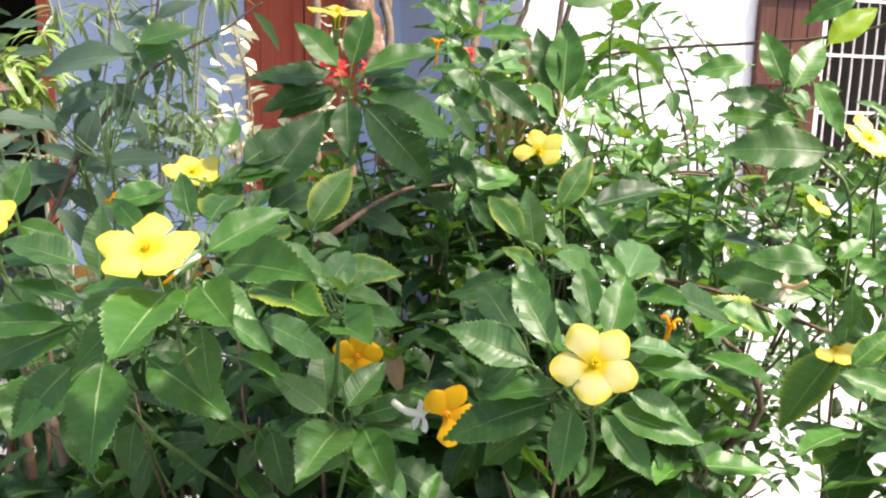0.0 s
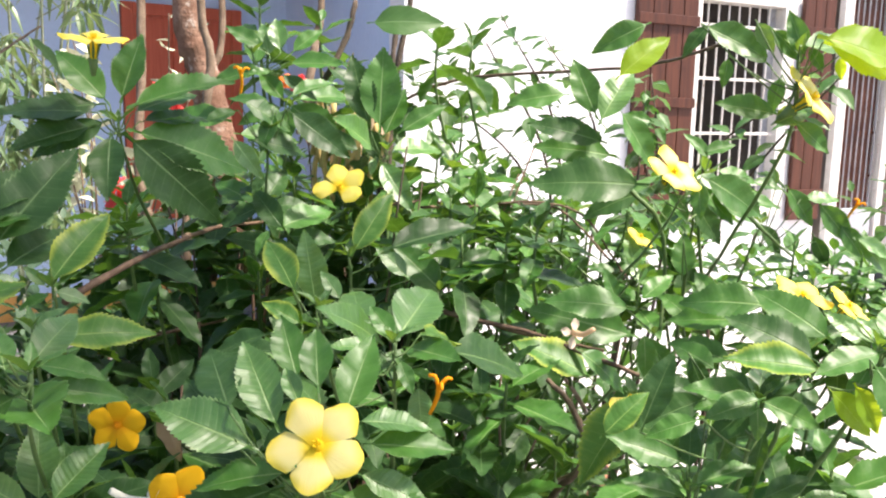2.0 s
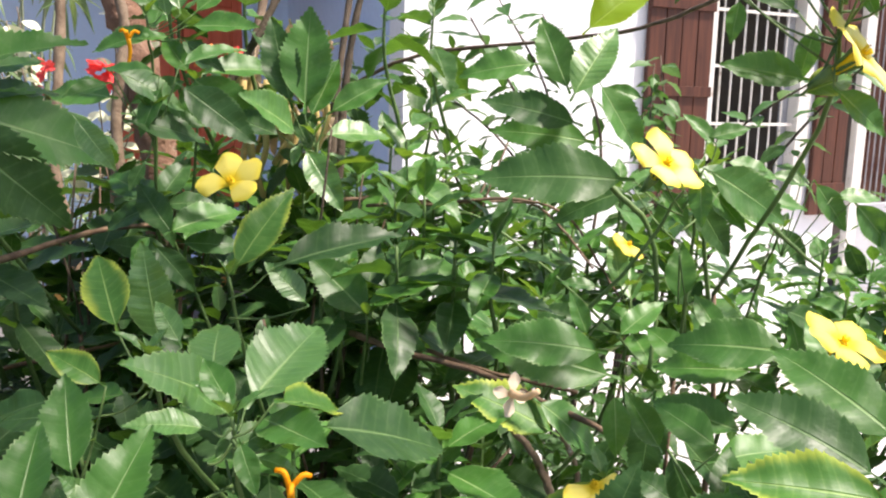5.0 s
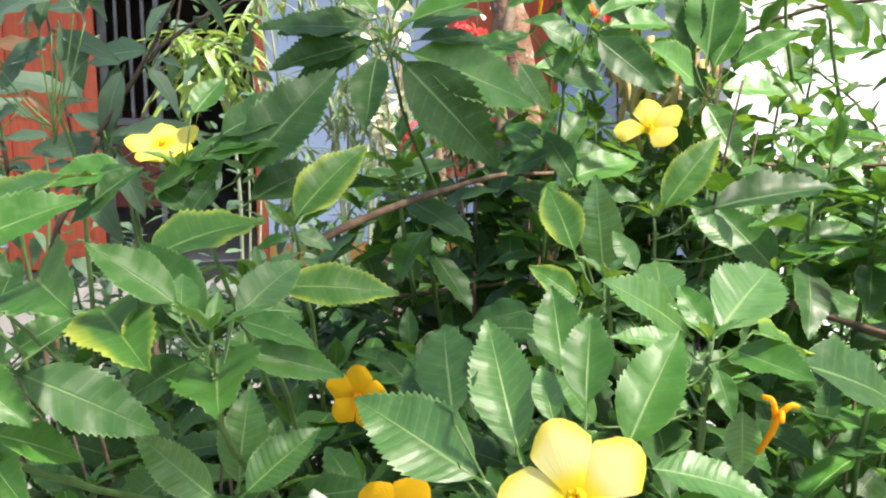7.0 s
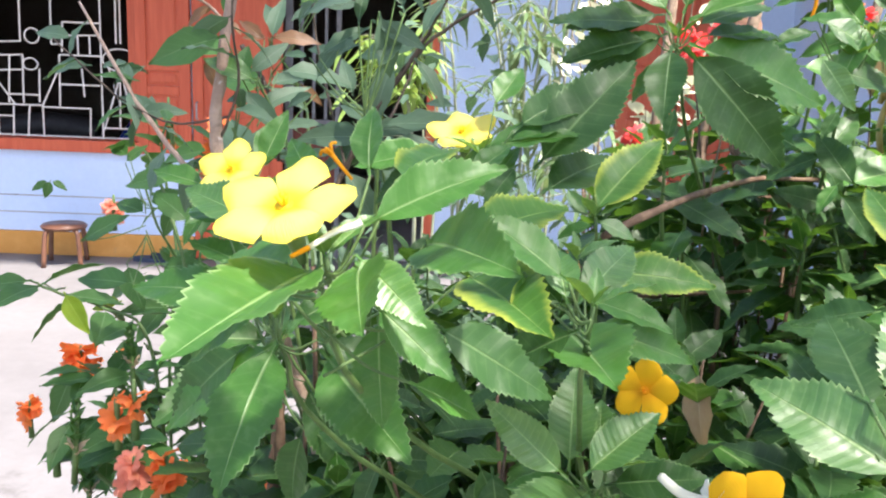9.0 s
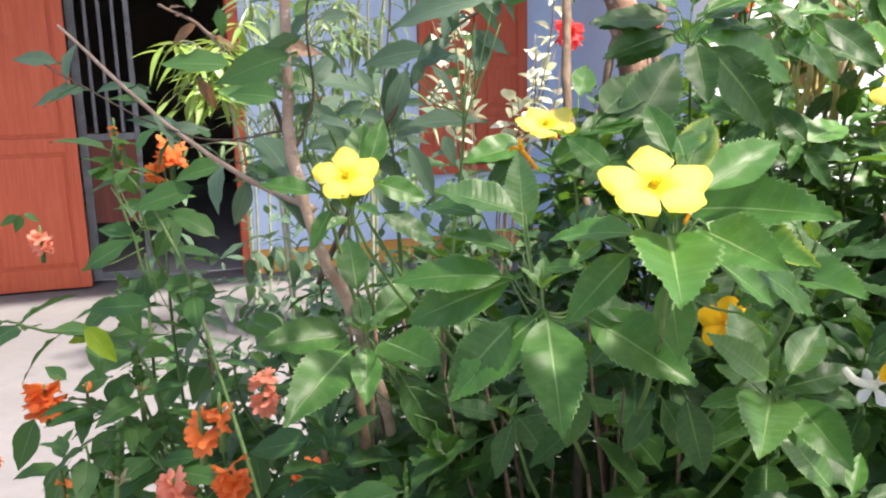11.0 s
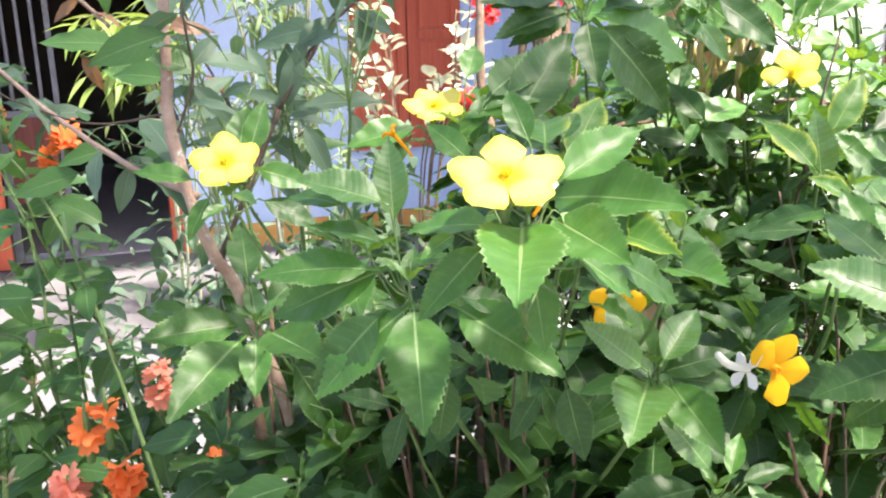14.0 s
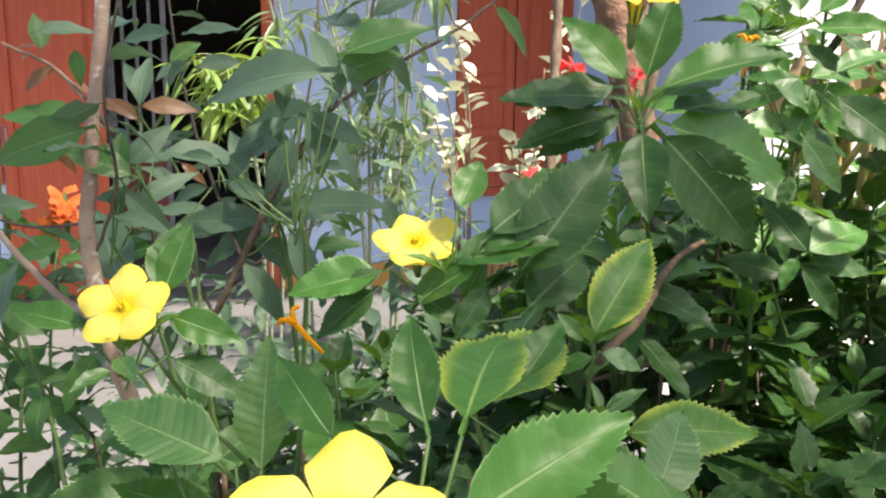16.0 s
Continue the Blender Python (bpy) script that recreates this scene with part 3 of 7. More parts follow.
def front_doors():
    panel_leaf("shutter_1", HOUSE @ pose(0.108, -0.012, 0), 0.37, 0.76, 2.14, RED, "red panelled wooden window shutter folded open", "shutter",
               [(0.76, 0.83), (1.16, 1.22), (1.32, 1.38), (2.07, 2.14)])
    panel_leaf("door_1", HOUSE @ pose(0.484, 0.01, 0), 0.62, 0.015, 2.23, RED, "red panelled wooden house door leaf, shut", "door",
               [(0.015, 0.16), (0.92, 1.02), (2.13, 2.23)], 1.0)
    bm = bmesh.new()
    box(bm, 2.10, 2.178, -0.015, 0.17, 0, 2.235, 0.005)
    box(bm, 0.485, 2.098, 0.03, 0.17, 2.236, 2.24, 0)
    tagged(part("door_frame", bm, RED, None, m=HOUSE), "red painted wooden door frame", "door frame", kind="structure")
    gate = empty("folding_gate", HOUSE, "grey iron folding gate drawn half open in the doorway", "gate", kind="structure")
    for x, w in ((1.10, 0.055), (1.205, 0.022), (1.29, 0.022), (1.375, 0.022), (1.455, 0.035)):
        bm = bmesh.new()
        box(bm, x, x + w, 0.10, 0.122, 0.02 if w > 0.03 else 1.03, 2.2, 0.003)
        part("stile" if w > 0.03 else "bar", bm, IRON_SHADED, gate)
    for z in (0.03, 0.98, 2.16):
        bm = bmesh.new()
        box(bm, 1.157, 1.453, 0.102, 0.120, z, z + 0.045, 0.003)
        part("rail", bm, IRON_SHADED, gate)
    bm = bmesh.new()
    box(bm, 1.157, 1.453, 0.106, 0.116, 0.42, 0.977, 0.003)
    part("panel", bm, DARKRED, gate, "dark red lower panel")
    for k, x in enumerate((3.424, 3.845)):
        panel_leaf("shutter_%d" % (2 + k), HOUSE @ pose(x, 0.0, 0), 0.415, 0.705, 2.12, RED, "red panelled wooden window shutter, shut", "shutter",
                   [(0.705, 0.80), (1.06, 1.12), (1.42, 1.48), (2.04, 2.12)])
    bm = bmesh.new()
    box(bm, 3.38, 4.30, -0.05, 0.0, 0.64, 0.698, 0.005)
    tagged(part("sill_2", bm, RED, None, m=HOUSE), "red wooden sill under the shutters", "sill", kind="structure")


def wing():
    setting("wall_wing", WING, [
        (-2.05, -0.10, 0, 0.2, 0, 3.1), (-0.10, 0.76, 0, 0.2, 0, 0.78), (-0.10, 0.76, 0, 0.2, 2.2, 3.1), (0.76, 1.10, 0, 0.2, 0, 3.1),
        (1.10, 2.06, 0, 0.2, 2.35, 3.1), (3.2, 5.5, 0, 0.2, 0, 3.1), (2.06, 3.2, 0, 0.2, 2.35, 3.1)], WHITE, "white painted plaster wall of the wing", "wall")
    setting("wall_wing_side", WING, [(-2.05, -1.87, 0.203, 3.2, 0, 3.1)], BLUE, "pale blue side wall of the wing", "wall")
    setting("wall_wing_inner", WING, [(-1.8, 5.5, 2.6, 2.7, 0, 3.1)], INSIDE_DIM, "inner wall of the wing, darkened in colour for a dim room", "wall")
    setting("ceiling_wing", WING, [(-2.1, 5.6, -0.05, 2.8, 3.1, 3.2)], WHITE, "flat concrete roof slab of the wing", "ceiling", 0.01)
    win = empty("window_3", WING, "wing window with a white frame and white iron bars", "window", kind="structure")
    bm = bmesh.new()
    for b in ((-0.10, -0.055, -0.02, 0.10, 0.78, 2.2), (0.655, 0.76, -0.02, 0.10, 0.78, 2.2), (-0.054, 0.654, -0.02, 0.10, 2.14, 2.2), (-0.054, 0.654, -0.02, 0.10, 0.78, 0.84)):
        box(bm, *b, bevel=0.004)
    part("window_frame", bm, BARS, win)
    for k in range(7):
        bm = bmesh.new()
        x = 0.035 + 0.0875 * k
        tube(bm, [(x, 0.03, 0.842), (x, 0.03, 2.139)], 0.0065, sides=6)
        part("bar", bm, BARS, win)
    for z in (0.99, 1.325, 1.67, 2.0):
        bm = bmesh.new()
        box(bm, -0.052, 0.652, 0.012, 0.020, z - 0.009, z + 0.009)
        part("rail", bm, BARS, win)
    bm = bmesh.new()
    box(bm, 0.60, 0.653, 0.06, 0.09, 0.842, 2.138, 0.004)
    part("inner_leaf", bm, GREYIRON, win, "grey edge of the window leaf behind the bars")
    for name, x0, width, z0, z1 in (("shutter_4", -0.575, 0.465, 0.74, 2.22), ("shutter_5", 0.80, 0.295, 0.74, 2.22)):
        leaf = empty(name, WING, "dark brown wooden slatted shutter folded back", "shutter", kind="structure")
        n = max(2, round(width / 0.115))
        for k in range(n):
            bm = bmesh.new()
            box(bm, x0 + width * k / n + 0.003, x0 + width * (k + 1) / n - 0.003, -0.045, -0.012, z0, z1, 0.004)
            part("board", bm, BROWN, leaf)
        for z in (z0 + 0.15, (z0 + z1) / 2, z1 - 0.25):
            bm = bmesh.new()
            box(bm, x0, x0 + width, -0.062, -0.046, z, z + 0.06, 0.003)
            part("rail", bm, BROWN, leaf)
    bm = bmesh.new()
    box(bm, 1.20, 1.295, -0.03, 0.02, 0, 2.34, 0.008)
    tagged(part("post", bm, BARS, None, m=WING), "white painted square post with worn edges", "post", kind="structure")
    door = empty("door_2", WING, "dark brown wooden door behind thin grey bars", "door", kind="structure")
    for k in range(4):
        bm = bmesh.new()
        box(bm, 1.315 + 0.098 * k, 1.408 + 0.098 * k, 0.05, 0.085, 0.80, 2.33, 0.004)
        part("board", bm, BROWN, door)
    for k in range(7):
        bm = bmesh.new()
        x = 1.335 + 0.058 * k
        tube(bm, [(x, 0.02, 0.80), (x, 0.02, 2.33)], 0.0055, sides=6)
        part("bar", bm, GREYIRON, door)
    for z in (1.02, 1.33, 1.75):
        bm = bmesh.new()
        box(bm, 1.315, 1.705, 0.027, 0.034, z, z + 0.02)
        part("rail", bm, BROWN, door)
    bm = bmesh.new()
    box(bm, 1.315, 1.705, 0.0, 0.04, 0.02, 0.795, 0.006)
    part("lower_panel", bm, GREYSHEET, door, "pale grey sheet panel")
    bm = bmesh.new()
    box(bm, 1.725, 1.79, -0.02, 0.10, 0, 2.34, 0.006)
    part("door_post", bm, BARS, door, "white worn door post")
    bm = bmesh.new()
    tube(bm, curve([(1.83, -0.07, 2.05), (1.86, -0.08, 1.72), (1.99, -0.08, 1.46), (1.985, -0.08, 1.2), (1.96, -0.07, 0.05)], 6), 0.014, 0.014, 8)
    part("pull_bar", bm, GREYIRON, door, "bent grey pipe handle", smooth=True)
    gate = empty("metal_door", WING @ Matrix.Translation((2.16, 0.05, 0)) @ Matrix.Rotation(radians(3), 4, "Z"), "grey corrugated sheet metal door standing ajar", "door", kind="structure")
    for k in range(8):
        bm = bmesh.new()
        x = 0.02 + 0.135 * k
        box(bm, x, x + 0.09, -0.01, 0.03, 0.02, 2.34, 0.01)
        box(bm, x + 0.091, x + 0.134, 0.01, 0.03, 0.02, 2.34)
        part("sheet", bm, DARKSHEET, gate)


def red_cloth(m):
    """A crumpled red cloth on the ground."""
    bm = bmesh.new()
    bmesh.ops.create_grid(bm, x_segments=14, y_segments=10, size=0.5)
    for v in bm.verts:
        r = (v.co.x ** 2 + v.co.y ** 2) ** 0.5
        v.co.z = 0.012 + 0.07 * max(0, noise.noise((v.co.x * 6, v.co.y * 6, 2)) + 0.4) * max(0, 1 - r * 1.5)
        v.co.x, v.co.y = v.co.x * 0.5 + 0.03 * noise.noise((v.co.x * 4, v.co.y * 4, 7)), v.co.y * 0.36
    bmesh.ops.solidify(bm, geom=bm.faces[:], thickness=0.006)
    return tagged(part("cloth", bm, CLOTH_RED, None, smooth=True, m=m), "crumpled red cloth lying on the concrete", "cloth")


red_cloth(pose(3.76, 4.93, 0.0, 0, 0, 30))


def stool():
    ob = empty("stool", HOUSE @ pose(-0.33, -0.27, 0, 0, 0, 12), "small brown plastic stool standing on the concrete", "stool")
    bm = bmesh.new()
    got = bmesh.ops.create_cone(bm, cap_ends=True, segments=28, radius1=0.150, radius2=0.145, depth=0.03)["verts"]
    bmesh.ops.translate(bm, verts=got, vec=(0, 0, 0.265))
    bmesh.ops.bevel(bm, geom=[e for e in bm.edges if len(e.link_faces) == 2 and e.calc_face_angle() > 1], offset=0.01, segments=3, affect="EDGES")
    part("seat", bm, PLASTIC_BROWN, ob, smooth=True)
    for k in range(4):
        a = math.pi / 4 + k * math.pi / 2
        bm = bmesh.new()
        tube(bm, curve([(0.10 * math.cos(a), 0.10 * math.sin(a), 0.252), (0.135 * math.cos(a), 0.135 * math.sin(a), 0.235),
                        (0.148 * math.cos(a), 0.148 * math.sin(a), 0.19), (0.165 * math.cos(a), 0.165 * math.sin(a), 0.0)], 4), 0.015, 0.017, 8)
        part("leg", bm, PLASTIC_BROWN, ob, smooth=True)
    return ob


def wooden_chair(m):
    """A dark wooden chair with a slatted back, inside the doorway."""
    ob = empty("wooden_chair", m, "dark red-brown wooden chair with a slatted back inside the doorway", "chair")
    bm = bmesh.new()
    box(bm, -0.23, 0.23, -0.22, 0.22, 0.41, 0.445, 0.006)
    part("seat", bm, DARKRED, ob)
    for x in (-0.21, 0.21):
        for y in (-0.20, 0.20):
            bm = bmesh.new()
            box(bm, x - 0.02, x + 0.02, y - 0.02, y + 0.02, 0, 0.409, 0.004)
            part("leg", bm, DARKRED, ob)
        bm = bmesh.new()
        box(bm, x - 0.018, x + 0.018, 0.182, 0.218, 0.447, 0.95, 0.005)
        part("back_post", bm, DARKRED, ob)
        bm = bmesh.new()
        box(bm, x - 0.012, x + 0.012, -0.178, 0.178, 0.16, 0.19, 0.003)
        part("stretcher", bm, DARKRED, ob)
    for z in (0.56, 0.72, 0.88):
        bm = bmesh.new()
        box(bm, -0.19, 0.19, 0.19, 0.21, z, z + 0.06, 0.004)
        part("back_slat", bm, DARKRED, ob)
    return ob


def slipper(m):
    ob = empty("slipper", m, "dark blue rubber slipper lying on the concrete", "slipper", "pair of slippers")
    bm = bmesh.new()
    n = 22
    rim = []
    for k in range(n):
        a = 2 * math.pi * k / n
        x = 0.13 * math.cos(a)
        w = 0.045 + 0.008 * math.cos(a) - 0.006 * math.cos(2 * a)
        rim.append((x, w * math.sin(a)))
    lo = [bm.verts.new((x, y, 0.0)) for x, y in rim]
    hi = [bm.verts.new((x * 0.98, y * 0.97, 0.028 + 0.006 * (x < -0.05))) for x, y in rim]
    bm.faces.new(list(reversed(lo)))
    bm.faces.new(hi)
    for k in range(n):
        bm.faces.new((lo[k], lo[(k + 1) % n], hi[(k + 1) % n], hi[k]))
    part("sole", bm, RUBBER_BLUE, ob)
    bm = bmesh.new()
    top = []
    for j in range(7):
        x = 0.085 - 0.085 * j / 6
        arc = []
        for k in range(9):
            a = math.pi * k / 8
            arc.append(bm.verts.new((x, 0.05 * math.cos(a), 0.024 + (0.030 + 0.012 * j / 6) * math.sin(a))))
        top.append(arc)
    for a, b in zip(top, top[1:]):
        for k in range(8):
            bm.faces.new((a[k], a[k + 1], b[k + 1], b[k]))
    bmesh.ops.solidify(bm, geom=bm.faces[:], thickness=0.005)
    part("strap", bm, RUBBER_BLUE, ob, smooth=True)
    return ob


def motorbike(m):
    ob = empty("motorbike", m, "dark blue motorbike parked inside behind the window", "motorbike")
    for x in (-0.6, 0.6):
        bm = bmesh.new()
        tube(bm, [(x + 0.27 * math.cos(a), 0, 0.29 + 0.27 * math.sin(a)) for a in (2 * math.pi * k / 28 for k in range(29))], 0.035, sides=8)
        tyre = part("wheel", bm, BLACK, ob, smooth=True)
        bm = bmesh.new()
        for k in range(9):
            a = 2 * math.pi * k / 9
            tube(bm, [(x, 0, 0.29), (x + 0.25 * math.cos(a), 0, 0.29 + 0.25 * math.sin(a))], 0.006, sides=5)
        part("spokes", bm, CHROME, tyre)
    bm = bmesh.new()
    tube(bm, curve([(-0.62, 0, 0.80), (-0.3, 0, 0.86), (0.02, 0, 0.84), (0.15, 0, 0.80)], 5), 0.10, 0.11, 12)
    part("seat", bm, BLACK, ob, smooth=True)
    bm = bmesh.new()
    tube(bm, curve([(-0.72, 0, 0.62), (-0.4, 0, 0.62), (0.05, 0, 0.55), (0.3, 0, 0.62), (0.5, 0, 0.9), (0.52, 0, 1.02)], 5), 0.13, 0.10, 12)
    part("body", bm, PAINT_BLUE, ob, smooth=True)
    bm = bmesh.new()
    tube(bm, curve([(0.6, 0, 0.30), (0.5, 0, 0.75), (0.46, 0, 1.02)], 4), 0.04, 0.035, 8)
    part("fork", bm, CHROME, ob, smooth=True)
    bm = bmesh.new()
    tube(bm, curve([(0.36, -0.34, 1.03), (0.44, -0.12, 1.05), (0.46, 0, 1.02), (0.44, 0.12, 1.05), (0.36, 0.34, 1.03)], 4), 0.014, sides=8)
    part("handlebar", bm, CHROME, ob, smooth=True)
    bm = bmesh.new()
    bmesh.ops.create_uvsphere(bm, u_segments=16, v_segments=10, radius=0.085)
    bmesh.ops.translate(bm, verts=bm.verts, vec=(0.56, 0, 0.98))
    part("headlight", bm, CHROME, ob, "round chrome headlight", smooth=True)
    bm = bmesh.new()
    for y in (-0.30, 0.30):
        tube(bm, [(0.38, y, 1.04), (0.36, y * 1.05, 1.16)], 0.006, sides=6)
        bmesh.ops.create_uvsphere(bm, u_segments=12, v_segments=8, radius=0.045, matrix=Matrix.Translation((0.36, y * 1.05, 1.19)) @ Matrix.Diagonal((0.35, 1.3, 0.9, 1)))
    part("mirror", bm, CHROME, ob, smooth=True)
    bm = bmesh.new()
    tube(bm, [(-0.1, 0.16, 0.0), (-0.05, 0.10, 0.32)], 0.012, sides=6)
    part("stand", bm, BLACK, ob)


ground_sheet()
apron()
planting_bed()
long_wall()
lattice_window()
front_doors()
wing()
stool()
wooden_chair(HOUSE @ pose(0.92, 2.75, 0.012, 0, 0, 150))
slipper(HOUSE @ pose(0.20, -0.10, 0, 0, 0, 4))
slipper(HOUSE @ pose(0.40, -0.13, 0, 0, 0, -10))
motorbike(HOUSE @ pose(-0.62, 0.75, 0, 0, 0, 8))


# ---- plants: kinds of leaf and flower ----
def variants(material, count, **shape):
    base = dict(shape)
    made = []
    rng = random.Random(len(LEAVES) * 7 + 1)
    for k in range(count):
        s = dict(base)
        s["arch"] = base.get("arch", 0.16) * rng.uniform(0.4, 1.9)
        s["fold"] = base.get("fold", 0.16) * rng.uniform(0.5, 1.7)
        s["ratio"] = base.get("ratio", 0.4) * rng.uniform(0.9, 1.12)
        made.append(leaf_mesh("leaf", material, seed=k, **s))
    return made


LEAVES = {}
SERRATE = dict(ratio=0.40, teeth=17, tooth=0.056, fold=0.17, arch=0.15, wave=0.014, belly=0.74, slant=0.42)
for key, material in (("g", LEAF), ("d", LEAF_DARK), ("f", LEAF_YOUNG), ("y", LEAF_EDGED), ("v", LEAF_LIME)):
    LEAVES[key] = variants(material, 6, rib={"f": 0.0042, "g": 0.0028, "y": 0.0025, "d": 0.0008, "v": 0.0010}[key], **SERRATE)
LEAVES["s"] = variants(LEAF_SMOOTH, 5, ratio=0.46, teeth=0, fold=0.14, arch=0.22, wave=0.02, belly=0.8)
LEAVES["w"] = variants(LEAF_GREY, 5, ratio=0.36, teeth=0, fold=0.18, arch=0.42, wave=0.025, belly=0.9)
LEAVES["r"] = variants(LEAF_RUST, 3, ratio=0.34, teeth=0, fold=0.2, arch=0.35, wave=0.03, belly=0.9)
LEAVES["c"] = variants(LEAF_CREAM, 4, ratio=0.62, teeth=0, fold=0.2, arch=0.1, wave=0.01, belly=0.85)
LEAVES["b"] = variants(LEAF_BAMBOO, 3, ratio=0.17, teeth=0, fold=0.2, arch=0.30, wave=0.0, belly=0.7)
LEAVES["n"] = variants(LEAF_CANE, 3, ratio=0.13, teeth=0, fold=0.2, arch=0.30, wave=0.0, belly=0.7)
LEAVES["x"] = variants(LEAF_DEAD, 2, ratio=0.34, teeth=0, fold=0.5, arch=0.3, wave=0.05)
COARSE = [leaf_shape(ratio=0.43, teeth=7, tooth=0.12, fold=0.2, arch=a, wave=0.01, belly=0.82, fine=False, seed=k) for k, a in enumerate((0.05, 0.16, 0.3))]
PLAIN = [leaf_shape(ratio=0.42, teeth=0, fold=0.18, arch=a, wave=0.02, belly=0.85, fine=False, seed=k) for k, a in enumerate((0.1, 0.25, 0.4))]
PETALS = {k: [petal_mesh("petal", m, seed=j, cup=c) for j, c in enumerate((0.26, 0.34, 0.20))] for k, m in (("yellow", PETAL), ("pale", PETAL_SUNLIT), ("orange", PETAL_ORANGE))}
leaf_luck = random.Random(11)


def plant(name, foot, label, category, group=""):
    return empty(name, pose(*foot), label, category, group)


def shoot(bush, tip, thick=0.0014, sag=0.10):
    """A stem from the bush's root up to a shoot's tip."""
    root = bush.matrix_world.translation
    t = Vector(tip)
    low = Vector((root.x + (t.x - root.x) * 0.12, root.y + (t.y - root.y) * 0.12, root.z))
    neck = t + Vector(((root.x - t.x) * 0.12, 0.035, -0.07))
    mid = Vector((t.x + (low.x - t.x) * 0.55, t.y + (low.y - t.y) * 0.6 + 0.06, t.z - sag - 0.12))
    far = low.lerp(mid, 0.5) + Vector((leaf_luck.uniform(-0.03, 0.03), 0.03, 0.02))
    bm = bmesh.new()
    tube(bm, curve([low - root, far - root, mid - root], 5, 0.003, leaf_luck), thick * 2.4, thick * 1.5, 6)
    part("stem", bm, TWIG, bush, smooth=True)
    bm = bmesh.new()
    tube(bm, curve([mid - root, neck - root, t - root], 5, 0.001, leaf_luck), thick * 1.5, thick * 0.8, 6)
    part("stem", bm, STEM, bush, smooth=True)
    if bush.name.startswith("flowering"):
        turn = leaf_luck.uniform(0, 360)
        for k in range(5):
            me = LEAVES["f"][leaf_luck.randrange(len(LEAVES["f"]))]
            part("leaf", me, None, bush, m=aim(t - root, turn + 137.5 * k, 74 - 9 * k, 0.011 + 0.004 * k, leaf_luck.uniform(-20, 20), 0.8))
    return bush, t


def leaves(at, kind, rows):
    """Leaves of one kind on a shoot, each with the stalk that joins it to the stem."""
    bush, tip = at
    root = bush.matrix_world.translation
    bm = bmesh.new()
    for x, y, z, az, el, length, roll in rows:
        p = Vector((x, y, z))
        me = LEAVES[kind][leaf_luck.randrange(len(LEAVES[kind]))]
        part("leaf", me, None, bush, m=aim(p - root, az, el, length / 100, roll, leaf_luck.uniform(0.94, 1.08)))
        foot = tip + Vector((0, 0, -min(0.06, (p - tip).length * 0.5)))
        if 0.006 < (p - foot).length < 0.10:
            tube(bm, curve([foot - root, foot.lerp(p, 0.5) - root + Vector((0, 0, -0.004)), p - root], 3), 0.0008, 0.0006, 5)
    if len(bm.verts):
        part("twig", bm, STEM, bush, smooth=True)
    else:
        bm.free()


def rosette(foliage, shapes, tip, count, length, rng, lean=(0, 0, 1), spread=(70, -25), reach=0.06):
    """Leaves in a spiral round a shoot, small and steep at the tip, large and drooping below, gathered into a foliage mesh."""
    up = Vector(lean).normalized()
    turn = rng.uniform(0, 360)
    for k in range(count):
        s = k / max(1, count - 1)
        az = turn + 137.5 * k + rng.uniform(-15, 15)
        el = spread[0] + (spread[1] - spread[0]) * s + rng.uniform(-14, 14)
        size = length * (0.42 + 0.58 * min(1, s * 1.7)) * rng.uniform(0.8, 1.15)
        base = Vector(tip) - up * reach * s
        foliage.add(shapes[rng.randrange(len(shapes))], aim(base, az, el, size, rng.uniform(-25, 25)))


def yellow_flower(bush, pos, az=-90, el=45, size=0.027, spin=0.0, tone="yellow", skip=()):
    root = bush.matrix_world.translation
    m = facing(Vector(pos) - root, az, el, spin)
    bm = bmesh.new()
    tube(bm, [(0, 0, -0.55 * size), (0, 0, -0.1 * size), (0, 0, 0.05 * size)], size * 0.10, size * 0.13, 10)
    flower = part("flower", bm, PETALS[tone][0].materials[0], bush, "open yellow five-petalled flower", smooth=True, m=m)
    for k in range(5):
        if k in skip:
            continue
        me = PETALS[tone][k % 3]
        part("petal", me, None, flower, m=Matrix.Rotation(radians(72 * k + leaf_luck.uniform(-4, 4)), 4, "Z") @ Matrix.Rotation(radians(leaf_luck.uniform(-9, 3)), 4, "Y") @ Matrix.Diagonal((size, size, size, 1)))
    bm = bmesh.new()
    for k in range(5):
        a = radians(72 * k + 36)
        tube(bm, [(0, 0, 0), (0.05 * size * math.cos(a), 0.05 * size * math.sin(a), 0.10 * size), (0.08 * size * math.cos(a), 0.08 * size * math.sin(a), 0.19 * size)], size * 0.025, size * 0.03, 5)
    part("pistil", bm, PETALS[tone][0].materials[0], flower, smooth=True)
    bm = bmesh.new()
    tube(bm, [(0, 0, -0.5 * size), (0, 0, -1.0 * size)], size * 0.15, size * 0.06, 7)
    for k in range(5):
        a = radians(72 * k + 36)
        tube(bm, [(0.06 * size * math.cos(a), 0.06 * size * math.sin(a), -0.5 * size), (0.16 * size * math.cos(a), 0.16 * size * math.sin(a), -0.16 * size), (0.24 * size * math.cos(a), 0.24 * size * math.sin(a), -0.02 * size)], size * 0.05, size * 0.015, 4)
    part("calyx", bm, STEM, flower, "green calyx", smooth=True)
    return flower


